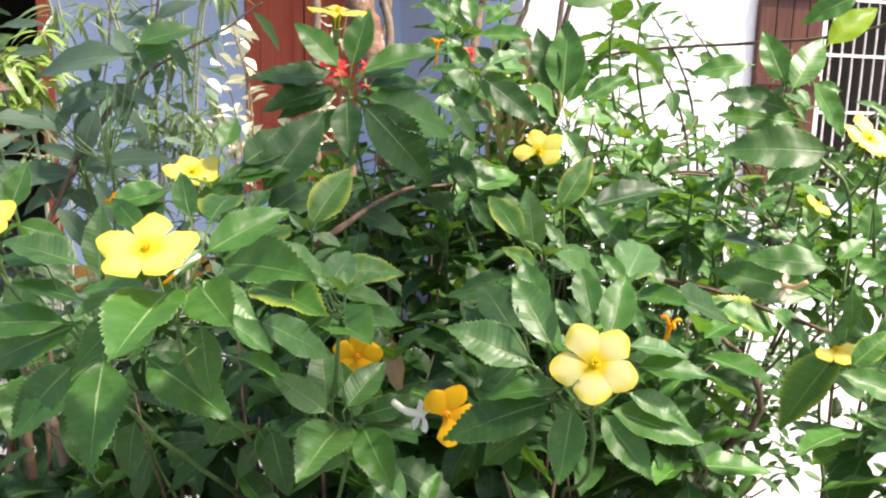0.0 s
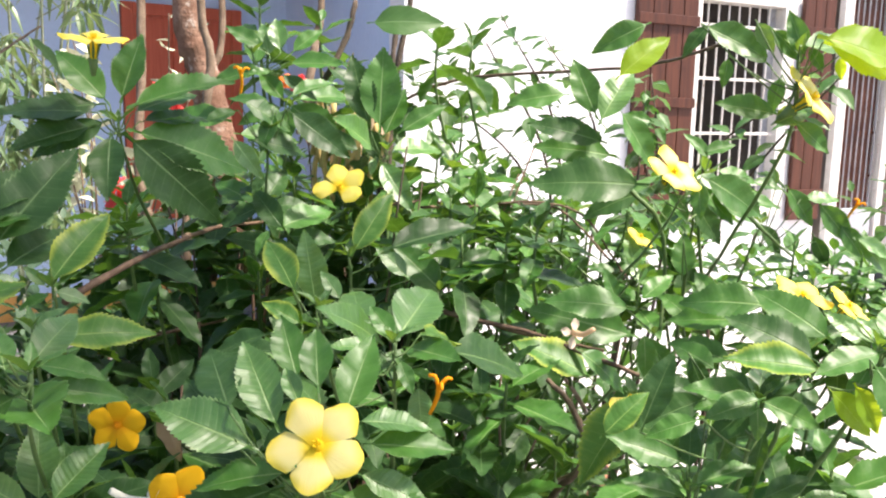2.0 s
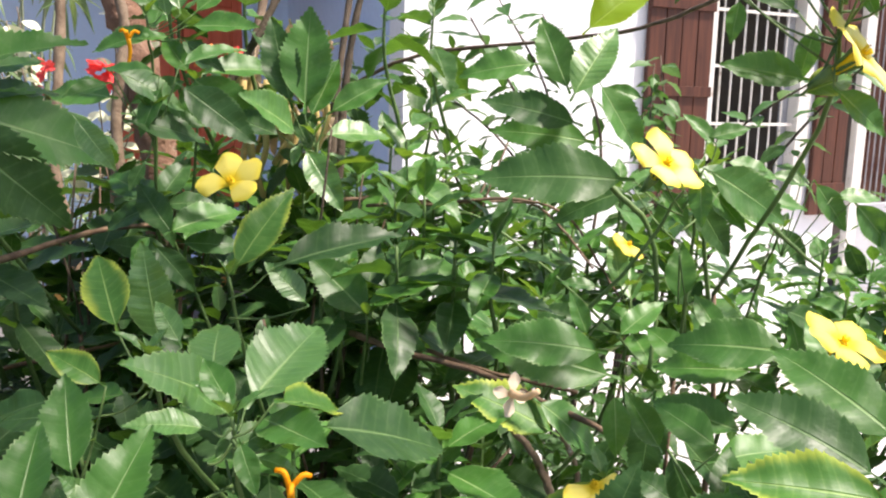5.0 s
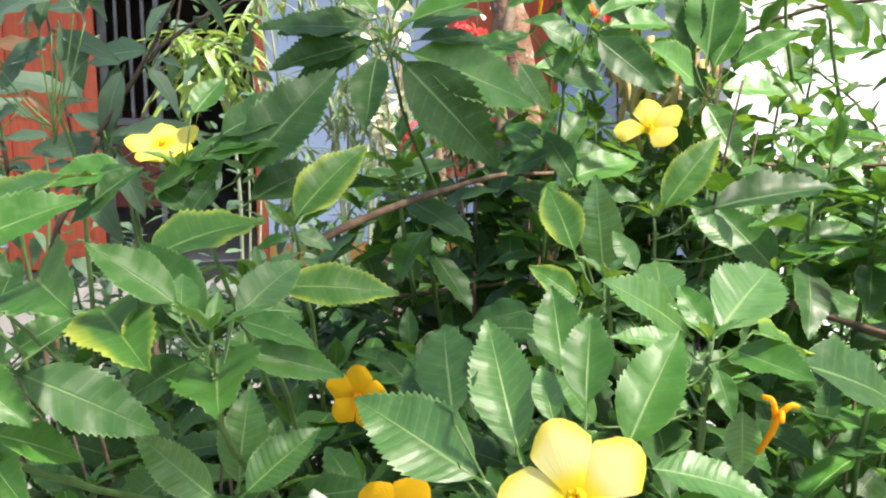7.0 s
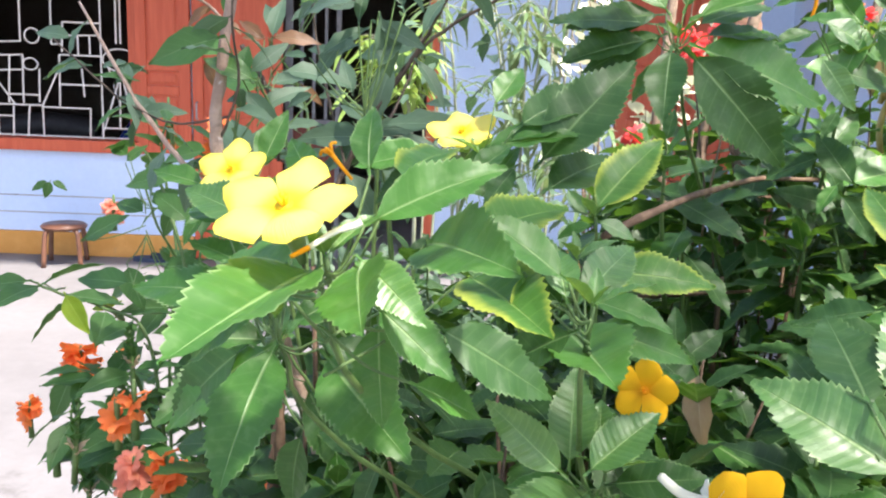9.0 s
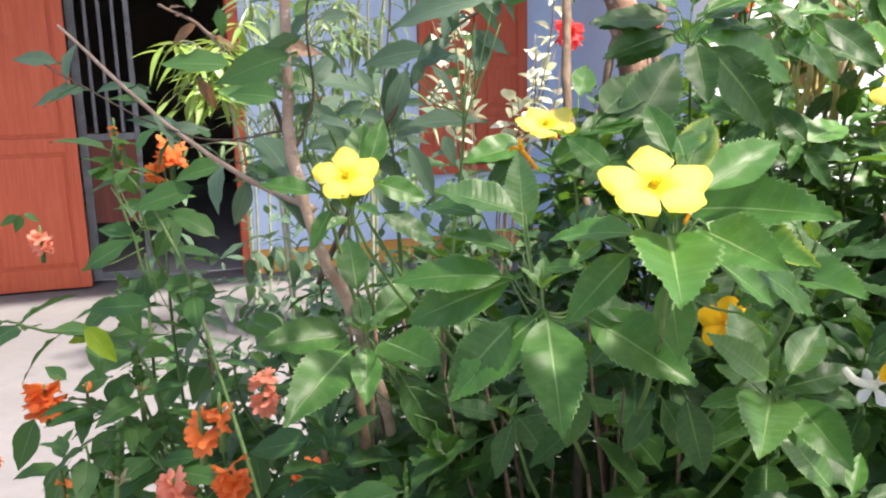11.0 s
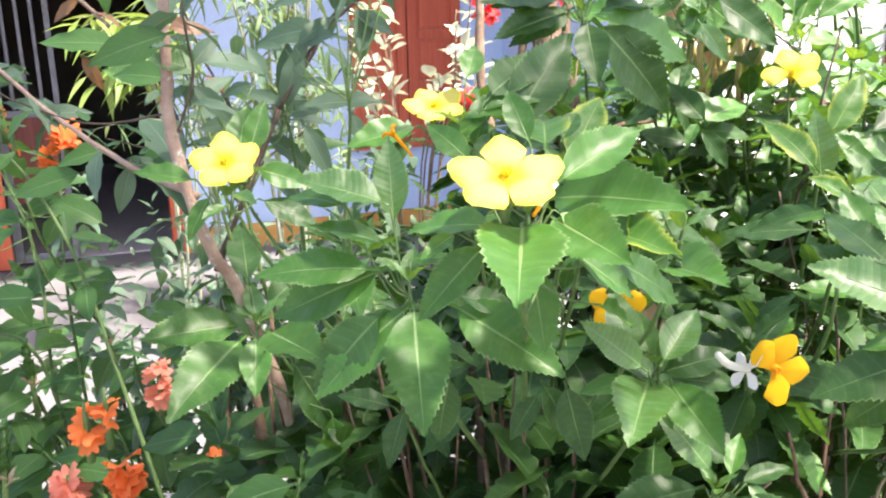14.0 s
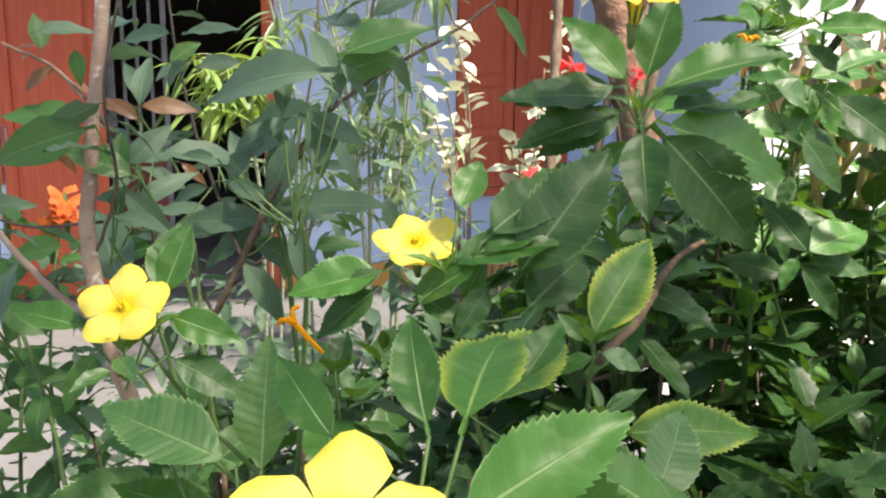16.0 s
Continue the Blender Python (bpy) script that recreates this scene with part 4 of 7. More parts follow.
def ruffle_mesh(name, material, seed):
    """A fan-shaped floret with five rounded lobes."""
    rng = random.Random(seed)
    verts, uvs, faces = [], [], []
    rows, cols = 5, 15
    for r in range(rows + 1):
        s = r / rows
        for c in range(cols + 1):
            q = c / cols
            a = radians(-80 + 160 * q)
            rad = (0.12 + 0.88 * s) * (1 - (0.26 * abs(math.sin(q * math.pi * 5)) ** 0.5 * 0 + 0.24 * (abs(math.cos(q * math.pi * 5)) ** 3)) * s ** 2)
            verts.append((rad * math.cos(a), rad * math.sin(a), 0.10 * math.sin(q * 21 + seed) * s * s - 0.22 * s * s))
            uvs.append((s, q))
    for r in range(rows):
        for c in range(cols):
            a = r * (cols + 1) + c
            faces.append((a, a + cols + 1, a + cols + 2, a + 1))
    me = bpy.data.meshes.new(name)
    me.from_pydata(verts, [], faces)
    layer = me.uv_layers.new(name="UVMap")
    for loop in me.loops:
        layer.data[loop.index].uv = uvs[loop.vertex_index]
    me.polygons.foreach_set("use_smooth", [True] * len(me.polygons))
    me.materials.append(material)
    return me


FLORETS = {"salmon": [ruffle_mesh("petal", PETAL_SALMON, k) for k in range(3)], "pink": [ruffle_mesh("petal", PETAL_PINK, k + 5) for k in range(3)],
           "red": [ruffle_mesh("petal", PETAL_RED, k + 9) for k in range(3)], "white": [ruffle_mesh("petal", PETAL_WHITE, 14)]}


def floret_head(bush, pos, tone="salmon", count=6, size=0.017, seed=0, spike=True):
    """A head of fan-shaped florets round a green spike of bracts."""
    rng = random.Random(seed)
    root = bush.matrix_world.translation
    p = Vector(pos) - root
    bm = bmesh.new()
    if spike:
        tube(bm, [(0, 0, -0.035), (0, 0, -0.012), (0, 0, 0.008), (0, 0, 0.022)], 0.0042, 0.0015, 7, 0.25, rng)
    else:
        tube(bm, [(0, 0, -0.03), (0, 0, 0.0)], 0.003, 0.002, 6)
    head = part("flower_head", bm, STEM, bush, "%s fan-petalled flower head" % {"salmon": "salmon orange", "pink": "faded salmon pink", "red": "red", "white": "white"}[tone], smooth=True, m=Matrix.Translation(p))
    for k in range(count):
        az = -90 + 360 * k / count + rng.uniform(-25, 25)
        me = FLORETS[tone][k % len(FLORETS[tone])]
        part("petal", me, None, head, m=aim((0, 0, rng.uniform(-0.014, 0.018)), az, rng.uniform(-35, 60), size * rng.uniform(0.8, 1.2), rng.uniform(-60, 60)))
    return head


def leafy_branch(bush, points, kind, r0, r1, count, length, rng, bark, start=0.25, droop=(-30, 25), tip_kind=None, name="branch", pair=False):
    """A branch through the points with leaves set along it."""
    root = bush.matrix_world.translation
    line = curve([Vector(p) - root for p in points], 6, 0.0007, rng)
    bm = bmesh.new()
    tube(bm, line, r0, r1, 7, 0.12, rng)
    part(name, bm, bark, bush, smooth=True)
    for k in range(count):
        s = start + (1 - start) * (k + rng.uniform(0, 0.7)) / max(1, count)
        s = min(0.999, s)
        j = s * (len(line) - 1)
        a, b = line[int(j)], line[min(len(line) - 1, int(j) + 1)]
        p = a.lerp(b, j - int(j))
        for h in range(2 if pair else 1):
            d = (b - a).normalized() if (b - a).length > 1e-6 else Vector((0, 0, 1))
            az = 137.5 * k + 180 * h + rng.uniform(-25, 25)
            use = tip_kind if tip_kind and s > 0.9 else kind
            me = LEAVES[use][rng.randrange(len(LEAVES[use]))]
            part("leaf", me, None, bush, m=aim(p, az, rng.uniform(*droop), length * rng.uniform(0.65, 1.15), rng.uniform(-30, 30)))


def loose_leaves(bush, spots, kinds, length, rng, per=9, spread=(62, -30)):
    """Shoots whose leaves are parts of their own, at the given spots."""
    root = bush.matrix_world.translation
    for p in spots:
        turn = rng.uniform(0, 360)
        bm = bmesh.new()
        tip = Vector(p) - root
        tube(bm, curve([tip + Vector((rng.uniform(-0.03, 0.03), 0.05, -0.16)), tip + Vector((0, 0.012, -0.07)), tip], 3), 0.0028, 0.0014, 5)
        part("stem", bm, STEM, bush, smooth=True)
        for k in range(per):
            s = k / max(1, per - 1)
            key = kinds[rng.randrange(len(kinds))]
            me = LEAVES[key][rng.randrange(len(LEAVES[key]))]
            el = spread[0] + (spread[1] - spread[0]) * s + rng.uniform(-14, 14)
            size = length * (0.45 + 0.55 * min(1, s * 1.7)) * rng.uniform(0.8, 1.15)
            part("leaf", me, None, bush, m=aim(tip - Vector((0, 0, 0.05 * s)), turn + 137.5 * k + rng.uniform(-15, 15), el, size, rng.uniform(-25, 25)))


ALDER = "bush with serrated green leaves and yellow flowers"
bush_left = plant("flowering_bush", (-0.16, 0.80, 0.06), "tall leafy " + ALDER, "bush", "yellow flowering bushes")
bush_mid = plant("flowering_bush", (0.16, 0.95, 0.06), "dense yellow-edged " + ALDER, "bush", "yellow flowering bushes")
bush_tall = plant("flowering_bush", (-0.04, 1.10, 0.06), "high-reaching " + ALDER, "bush", "yellow flowering bushes")
bush_right = plant("flowering_bush", (0.56, 1.05, 0.06), "sunlit spreading " + ALDER, "bush", "yellow flowering bushes")
bush_near = plant("flowering_bush", (0.42, 0.66, 0.06), "low leafy sunlit " + ALDER, "bush", "yellow flowering bushes")
slim_tree = plant("slim_tree", (-0.36, 0.72, 0.0), "slim young tree with a pale mottled trunk and rusty shoots", "tree")
fork_shrub = plant("shrub", (-0.42, 0.93, 0.0), "dark-stemmed shrub with wavy grey-green leaves", "shrub")
orange_a = plant("orange_flower_plant", (-0.72, 1.08, 0.0), "thin-stemmed plant with a salmon orange flower head", "flower plant", "orange flower plants")
orange_b = plant("orange_flower_plant", (-0.66, 0.98, 0.0), "low leafy plant with salmon orange flower heads", "flower plant", "orange flower plants")
orange_c = plant("orange_flower_plant", (-0.46, 0.86, 0.0), "low broad-leaved plant with a deep orange flower head", "flower plant", "orange flower plants")
orange_d = plant("orange_flower_plant", (-0.58, 0.80, 0.0), "sprawling plant with orange and pink flower heads", "flower plant", "orange flower plants")
thorn = plant("thorny_shrub", (0.02, 1.42, 0.0), "bare thorny grey-brown stems with small red flowers", "shrub")


# ---- shoots of the yellow-flowered bushes: foot, bearing, rise, length in cm and roll of each leaf ----
_at = shoot(bush_left, (-0.388, 0.734, 1.141))
leaves(_at, 'g', [
    (-0.401, 0.747, 1.136, -140, 6, 9.3, -40),
    (-0.396, 0.726, 1.133, -103, -9, 10.7, -26),
    (-0.381, 0.710, 1.142, -76, -41, 5.9, -4),
    (-0.355, 0.662, 1.160, -52, 8, 10.2, 23),
    (-0.383, 0.737, 1.151, 53, 33, 7.1, 36),
    (-0.323, 0.722, 1.065, -7, -83, 5.8, 62),
])
leaves(_at, 'f', [
    (-0.388, 0.735, 1.144, 126, 65, 3.6, -15),
    (-0.384, 0.736, 1.146, 11, 57, 2.1, 58),
    (-0.390, 0.734, 1.144, -177, 46, 2.2, -41),
])
leaves(_at, 'd', [
    (-0.395, 0.741, 1.173, 114, 43, 8.2, -4),
    (-0.360, 0.730, 1.112, 5, -60, 9.3, 60),
    (-0.340, 0.728, 1.094, 36, -23, 8.5, 39),
])
_at = shoot(bush_left, (-0.168, 0.880, 0.910))
leaves(_at, 'd', [
    (-0.173, 0.878, 0.906, -157, -19, 7.9, -35),
    (-0.173, 0.877, 0.898, -132, -51, 5.8, -27),
    (-0.163, 0.879, 0.906, -1, 0, 8.1, 38),
    (-0.163, 0.881, 0.912, 17, 30, 6.5, 38),
    (-0.166, 0.881, 0.912, 53, 69, 5.5, 30),
    (-0.170, 0.880, 0.912, 164, 57, 6.3, -50),
    (-0.173, 0.879, 0.909, 177, 7, 8.6, -31),
    (-0.163, 0.877, 0.896, -14, -35, 6.6, 38),
])
leaves(_at, 'f', [
    (-0.167, 0.879, 0.906, 31, 79, 2.5, 51),
    (-0.167, 0.879, 0.904, -178, 54, 2.5, -54),
])
_at = shoot(orange_c, (-0.318, 0.735, 1.003))
leaves(_at, 's', [
    (-0.345, 0.727, 0.982, 33, 5, 8.9, 47),
    (-0.351, 0.726, 0.979, -165, 0, 6.1, -45),
    (-0.355, 0.725, 0.980, -110, -58, 4.3, -26),
    (-0.328, 0.723, 0.960, -10, -15, 7.4, 45),
    (-0.342, 0.720, 0.955, -155, -20, 7.0, -44),
    (-0.359, 0.727, 0.990, 151, 61, 4.9, -30),
    (-0.395, 0.725, 0.999, 175, -11, 9.5, -32),
    (-0.440, 0.730, 1.037, 172, -14, 8.0, -33),
])
_at = shoot(bush_left, (-0.150, 0.440, 1.298))
leaves(_at, 'g', [
    (-0.152, 0.444, 1.294, -90, -4, 8.8, -4),
    (-0.140, 0.448, 1.296, -60, -6, 6.3, 37),
    (-0.138, 0.448, 1.310, 29, 31, 5.8, 46),
    (-0.141, 0.507, 1.293, -51, 13, 9.1, 46),
    (-0.162, 0.437, 1.293, 164, 4, 4.9, -20),
    (-0.167, 0.435, 1.287, -145, -36, 4.9, -40),
    (-0.148, 0.478, 1.267, -55, -74, 4.9, 30),
    (-0.177, 0.475, 1.317, 161, 41, 3.4, -54),
    (-0.148, 0.468, 1.326, 127, 54, 3.7, -33),
    (-0.132, 0.531, 1.321, 66, 33, 3.0, 19),
    (-0.131, 0.445, 1.281, 6, -35, 4.1, 40),
    (-0.116, 0.446, 1.253, 50, -28, 3.8, 40),
    (-0.182, 0.433, 1.291, -133, -16, 2.2, -33),
])
leaves(_at, 'y', [
    (-0.141, 0.477, 1.323, 91, 22, 6.9, -2),
    (-0.131, 0.530, 1.275, -44, 5, 7.6, 22),
])
leaves(_at, 'f', [
    (-0.138, 0.442, 1.300, -17, -24, 3.9, 39),
])
leaves(_at, 'd', [
    (-0.111, 0.453, 1.275, 33, -29, 6.0, 50),
])
_at = shoot(bush_left, (-0.215, 0.496, 1.249))
leaves(_at, 'g', [
    (-0.213, 0.496, 1.238, -79, -27, 7.8, 3),
    (-0.195, 0.505, 1.235, -26, -21, 7.7, 42),
    (-0.226, 0.497, 1.257, 174, -23, 7.9, -53),
    (-0.231, 0.496, 1.256, -168, 8, 6.8, -35),
    (-0.226, 0.500, 1.269, -174, 21, 4.5, -18),
    (-0.215, 0.499, 1.261, -14, 14, 2.4, 40),
    (-0.249, 0.502, 1.290, 158, 14, 4.3, -25),
    (-0.212, 0.495, 1.238, -150, -31, 7.4, -32),
])
leaves(_at, 'f', [
    (-0.227, 0.526, 1.273, 107, 71, 5.5, -8),
    (-0.225, 0.503, 1.291, -179, 20, 5.4, -33),
])
leaves(_at, 'd', [
    (-0.227, 0.491, 1.235, -150, -38, 6.1, -44),
    (-0.192, 0.487, 1.201, -139, -74, 4.4, -44),
    (-0.192, 0.497, 1.242, 17, -13, 4.5, 39),
])
_at = shoot(bush_left, (-0.066, 0.515, 1.274))
leaves(_at, 'g', [
    (-0.085, 0.546, 1.265, 172, 46, 5.6, -42),
    (-0.083, 0.564, 1.264, -5, -3, 4.3, 27),
    (-0.078, 0.549, 1.255, 20, -10, 5.5, 46),
    (-0.090, 0.561, 1.247, -61, 8, 8.7, 13),
    (-0.077, 0.514, 1.283, -161, 39, 4.8, -38),
])
leaves(_at, 'f', [
    (-0.087, 0.567, 1.260, 69, 33, 5.9, 33),
    (-0.076, 0.510, 1.275, 123, 46, 3.2, -10),
])
leaves(_at, 'd', [
    (-0.077, 0.510, 1.273, 150, 27, 2.9, -24),
    (-0.070, 0.512, 1.264, -167, -28, 4.4, -51),
])
leaves(_at, 'y', [
    (-0.096, 0.510, 1.286, -70, -60, 2.6, -14),
])
_at = shoot(bush_left, (-0.068, 0.575, 1.172))
leaves(_at, 'f', [
    (-0.078, 0.540, 1.182, -166, 40, 5.3, -68),
    (-0.071, 0.542, 1.184, 48, 36, 5.0, 29),
    (-0.073, 0.572, 1.163, -102, 9, 8.1, -9),
    (-0.085, 0.567, 1.172, 106, 65, 5.5, 1),
    (-0.071, 0.575, 1.175, 111, 49, 3.7, -19),
])
leaves(_at, 'g', [
    (-0.061, 0.573, 1.163, -64, -21, 6.2, 26),
    (-0.080, 0.571, 1.163, -166, -5, 3.9, -26),
    (-0.072, 0.574, 1.163, -56, -48, 3.5, 14),
    (-0.082, 0.574, 1.160, -158, -34, 4.1, -43),
])
leaves(_at, 'd', [
    (-0.058, 0.574, 1.163, 11, -6, 4.8, 35),
    (-0.068, 0.574, 1.166, 5, 19, 5.3, 35),
])
_at = shoot(bush_mid, (0.090, 0.490, 1.222))
leaves(_at, 'f', [
    (0.068, 0.498, 1.244, 121, 41, 6.5, -27),
    (0.057, 0.495, 1.235, 170, 24, 6.3, -43),
    (0.108, 0.489, 1.224, -14, -15, 4.6, 34),
    (0.108, 0.494, 1.251, 6, 0, 4.4, 19),
    (0.079, 0.498, 1.259, 115, 35, 2.9, -20),
])
leaves(_at, 'g', [
    (0.076, 0.491, 1.224, -174, 2, 5.3, -22),
    (0.079, 0.490, 1.217, -112, -59, 5.2, -14),
    (0.093, 0.488, 1.212, -37, -39, 5.2, 35),
    (0.096, 0.488, 1.213, -13, -12, 6.5, 37),
    (0.113, 0.492, 1.239, 2, -4, 5.1, 27),
    (0.102, 0.509, 1.246, 65, 45, 5.8, 15),
    (0.089, 0.498, 1.266, 96, 42, 4.4, -8),
])
leaves(_at, 'd', [
    (0.071, 0.490, 1.217, -170, -12, 7.6, -40),
    (0.045, 0.496, 1.239, 129, 25, 6.2, -26),
    (0.059, 0.488, 1.202, 164, -35, 5.4, -49),
    (0.042, 0.499, 1.255, 111, 24, 6.4, -15),
])
_at = shoot(bush_mid, (0.136, 0.624, 1.258))
leaves(_at, 'f', [
    (0.131, 0.679, 1.241, -128, 39, 7.4, -56),
    (0.127, 0.621, 1.253, -159, 23, 3.8, -25),
    (0.139, 0.645, 1.254, 65, 20, 8.6, 22),
    (0.114, 0.696, 1.250, 97, 30, 6.3, -5),
    (0.153, 0.622, 1.230, -76, -69, 3.6, 12),
    (0.146, 0.622, 1.239, -8, -10, 2.2, 27),
    (0.087, 0.604, 1.216, -143, 56, 3.4, -75),
])
leaves(_at, 'g', [
    (0.137, 0.625, 1.260, 134, 41, 3.3, -30),
    (0.144, 0.653, 1.247, -53, 6, 6.0, 23),
    (0.139, 0.623, 1.248, -57, -49, 2.8, 24),
    (0.125, 0.621, 1.236, 43, 15, 4.4, 23),
])
leaves(_at, 'd', [
    (0.172, 0.631, 1.250, 32, -15, 9.4, 34),
])
leaves(_at, 'y', [
    (0.155, 0.630, 1.263, 50, -14, 6.4, 20),
])
_at = shoot(bush_mid, (0.082, 0.688, 1.268))
leaves(_at, 'y', [
    (0.064, 0.701, 1.276, 122, 42, 7.0, -22),
])
leaves(_at, 'f', [
    (0.078, 0.733, 1.258, -173, 82, 6.5, -87),
    (0.099, 0.693, 1.272, 152, 56, 3.0, -42),
    (0.107, 0.691, 1.253, -165, 35, 2.7, -45),
])
leaves(_at, 'g', [
    (0.073, 0.682, 1.249, 161, -9, 3.4, -27),
])
leaves(_at, 'd', [
    (0.058, 0.676, 1.239, 168, -2, 6.2, -26),
])
_at = shoot(bush_mid, (0.104, 0.815, 1.285))
leaves(_at, 'y', [
    (0.106, 0.817, 1.286, 26, 56, 7.6, 55),
])
leaves(_at, 'd', [
    (0.135, 0.814, 1.292, 14, 17, 9.4, 29),
])
leaves(_at, 'f', [
    (0.159, 0.808, 1.266, 177, 51, 4.2, -55),
])
_at = shoot(bush_left, (-0.110, 0.640, 1.266))
leaves(_at, 'y', [
    (-0.104, 0.641, 1.259, 14, 6, 7.3, 48),
    (-0.170, 0.614, 1.273, 63, 19, 9.0, 20),
])
_at = shoot(bush_mid, (0.060, 0.640, 1.235))
leaves(_at, 'g', [
    (0.072, 0.599, 1.238, 113, 46, 5.5, -20),
])
leaves(_at, 'y', [
    (0.072, 0.649, 1.265, 174, 34, 3.4, -46),
])
leaves(_at, 'd', [
    (0.050, 0.643, 1.261, 161, -18, 5.1, -29),
])
_at = shoot(bush_tall, (-0.104, 0.850, 1.402))
leaves(_at, 'd', [
    (-0.115, 0.852, 1.420, -153, -6, 7.6, -52),
    (-0.111, 0.849, 1.405, -145, -19, 7.1, -45),
    (-0.102, 0.820, 1.395, -82, -43, 7.4, 10),
    (-0.096, 0.834, 1.395, 11, -42, 12.1, 75),
    (-0.120, 0.845, 1.412, -149, 4, 8.2, -34),
    (-0.120, 0.842, 1.401, -141, -12, 7.7, -41),
    (-0.087, 0.853, 1.403, 42, 12, 7.7, 24),
])
leaves(_at, 'g', [
    (-0.094, 0.840, 1.397, 34, -15, 13.0, 58),
    (-0.097, 0.854, 1.415, 15, 25, 10.1, 33),
    (-0.111, 0.852, 1.419, 176, 50, 6.9, -56),
    (-0.102, 0.854, 1.420, 47, 71, 6.9, 33),
    (-0.094, 0.856, 1.410, 41, 26, 7.5, 29),
    (-0.108, 0.846, 1.386, 172, -48, 4.5, -59),
])
leaves(_at, 'f', [
    (-0.003, 0.845, 1.392, -21, -49, 4.6, 59),
])
_at = shoot(bush_tall, (0.018, 0.975, 1.392))
leaves(_at, 'd', [
    (0.036, 0.984, 1.418, -13, -33, 8.5, 60),
    (-0.003, 0.964, 1.385, 16, -4, 6.8, 45),
    (0.014, 0.964, 1.353, -127, -51, 3.0, -26),
])
leaves(_at, 'g', [
    (0.026, 0.981, 1.415, -127, -53, 4.8, -22),
    (-0.012, 0.967, 1.416, -144, -16, 4.1, -38),
    (0.023, 0.982, 1.422, 169, 17, 5.2, -35),
    (0.038, 0.987, 1.430, 30, 26, 6.5, 25),
])
leaves(_at, 'f', [
    (-0.012, 0.969, 1.426, 11, -20, 6.4, 50),
])
_at = shoot(bush_left, (-0.026, 0.579, 1.082))
leaves(_at, 'd', [
    (-0.032, 0.579, 1.084, -162, -4, 7.3, -29),
    (-0.018, 0.579, 1.080, -17, -25, 8.1, 41),
    (-0.020, 0.578, 1.074, -66, -47, 4.2, 22),
    (-0.010, 0.582, 1.085, 19, 14, 4.0, 27),
    (-0.026, 0.576, 1.070, -123, -46, 4.0, -14),
])
leaves(_at, 'f', [
    (-0.026, 0.581, 1.091, 165, 53, 5.9, -45),
    (-0.005, 0.582, 1.086, -31, -36, 2.2, 33),
])
leaves(_at, 'g', [
    (-0.016, 0.582, 1.088, 65, 43, 3.7, 8),
    (-0.023, 0.578, 1.078, -118, -16, 2.1, -11),
])
_at = shoot(bush_left, (-0.205, 0.715, 1.314))
leaves(_at, 'd', [
    (-0.168, 0.722, 1.306, 41, 50, 10.8, 53),
    (-0.161, 0.720, 1.290, 63, 25, 8.4, 33),
    (-0.235, 0.708, 1.315, -156, -12, 5.3, -43),
    (-0.179, 0.720, 1.309, -120, -44, 3.9, -44),
    (-0.223, 0.709, 1.303, -9, -21, 4.1, 36),
    (-0.241, 0.707, 1.305, -144, -33, 4.6, -45),
    (-0.185, 0.722, 1.332, 53, 29, 8.7, 27),
])
leaves(_at, 'g', [
    (-0.191, 0.720, 1.323, 34, 22, 5.8, 28),
    (-0.224, 0.706, 1.293, 14, 38, 5.3, 34),
    (-0.206, 0.716, 1.318, 16, 15, 6.9, 31),
    (-0.236, 0.709, 1.314, -155, -9, 5.9, -39),
    (-0.194, 0.713, 1.293, 72, 51, 4.0, 20),
    (-0.200, 0.723, 1.347, 80, 39, 4.6, 22),
])
_at = shoot(bush_mid, (0.148, 1.050, 1.372))
leaves(_at, 'f', [
    (0.133, 1.057, 1.373, -123, 29, 8.2, -69),
    (0.150, 1.097, 1.370, 22, 10, 8.2, 39),
    (0.138, 1.049, 1.363, -44, -47, 7.7, 45),
    (0.134, 1.050, 1.365, -118, -57, 2.4, -18),
])
leaves(_at, 'd', [
    (0.127, 1.056, 1.397, 148, 74, 9.1, -59),
    (0.119, 1.051, 1.370, 170, 23, 6.4, -45),
])
leaves(_at, 'g', [
    (0.139, 1.054, 1.392, 72, 83, 10.3, 12),
    (0.160, 1.053, 1.392, 3, 35, 6.9, 65),
    (0.143, 1.053, 1.386, 37, 61, 6.9, 39),
])
leaves(_at, 's', [
    (0.124, 1.077, 1.520, -15, 7, 9.0, 73),
])
_at = shoot(bush_tall, (-0.008, 1.070, 1.480))
leaves(_at, 'f', [
    (0.012, 1.068, 1.476, 132, 70, 4.8, -38),
    (0.024, 1.068, 1.482, 120, 73, 4.7, -26),
])
leaves(_at, 'g', [
    (0.030, 1.066, 1.471, -15, 2, 7.0, 46),
    (0.036, 1.067, 1.482, 12, 43, 4.8, 60),
    (0.008, 1.066, 1.464, -170, -9, 6.6, -46),
    (0.015, 1.065, 1.461, -158, -3, 3.0, -44),
    (0.008, 1.069, 1.483, 166, 33, 5.8, -46),
])
leaves(_at, 'd', [
    (0.022, 1.064, 1.459, -23, -25, 5.3, 41),
])
_at = shoot(bush_left, (-0.377, 0.658, 1.267))
leaves(_at, 'g', [
    (-0.399, 0.659, 1.280, -176, 11, 5.0, -34),
    (-0.385, 0.649, 1.272, -125, -50, 3.9, -35),
    (-0.360, 0.675, 1.287, 3, -14, 4.5, 59),
    (-0.378, 0.693, 1.292, 94, 51, 5.3, 7),
])
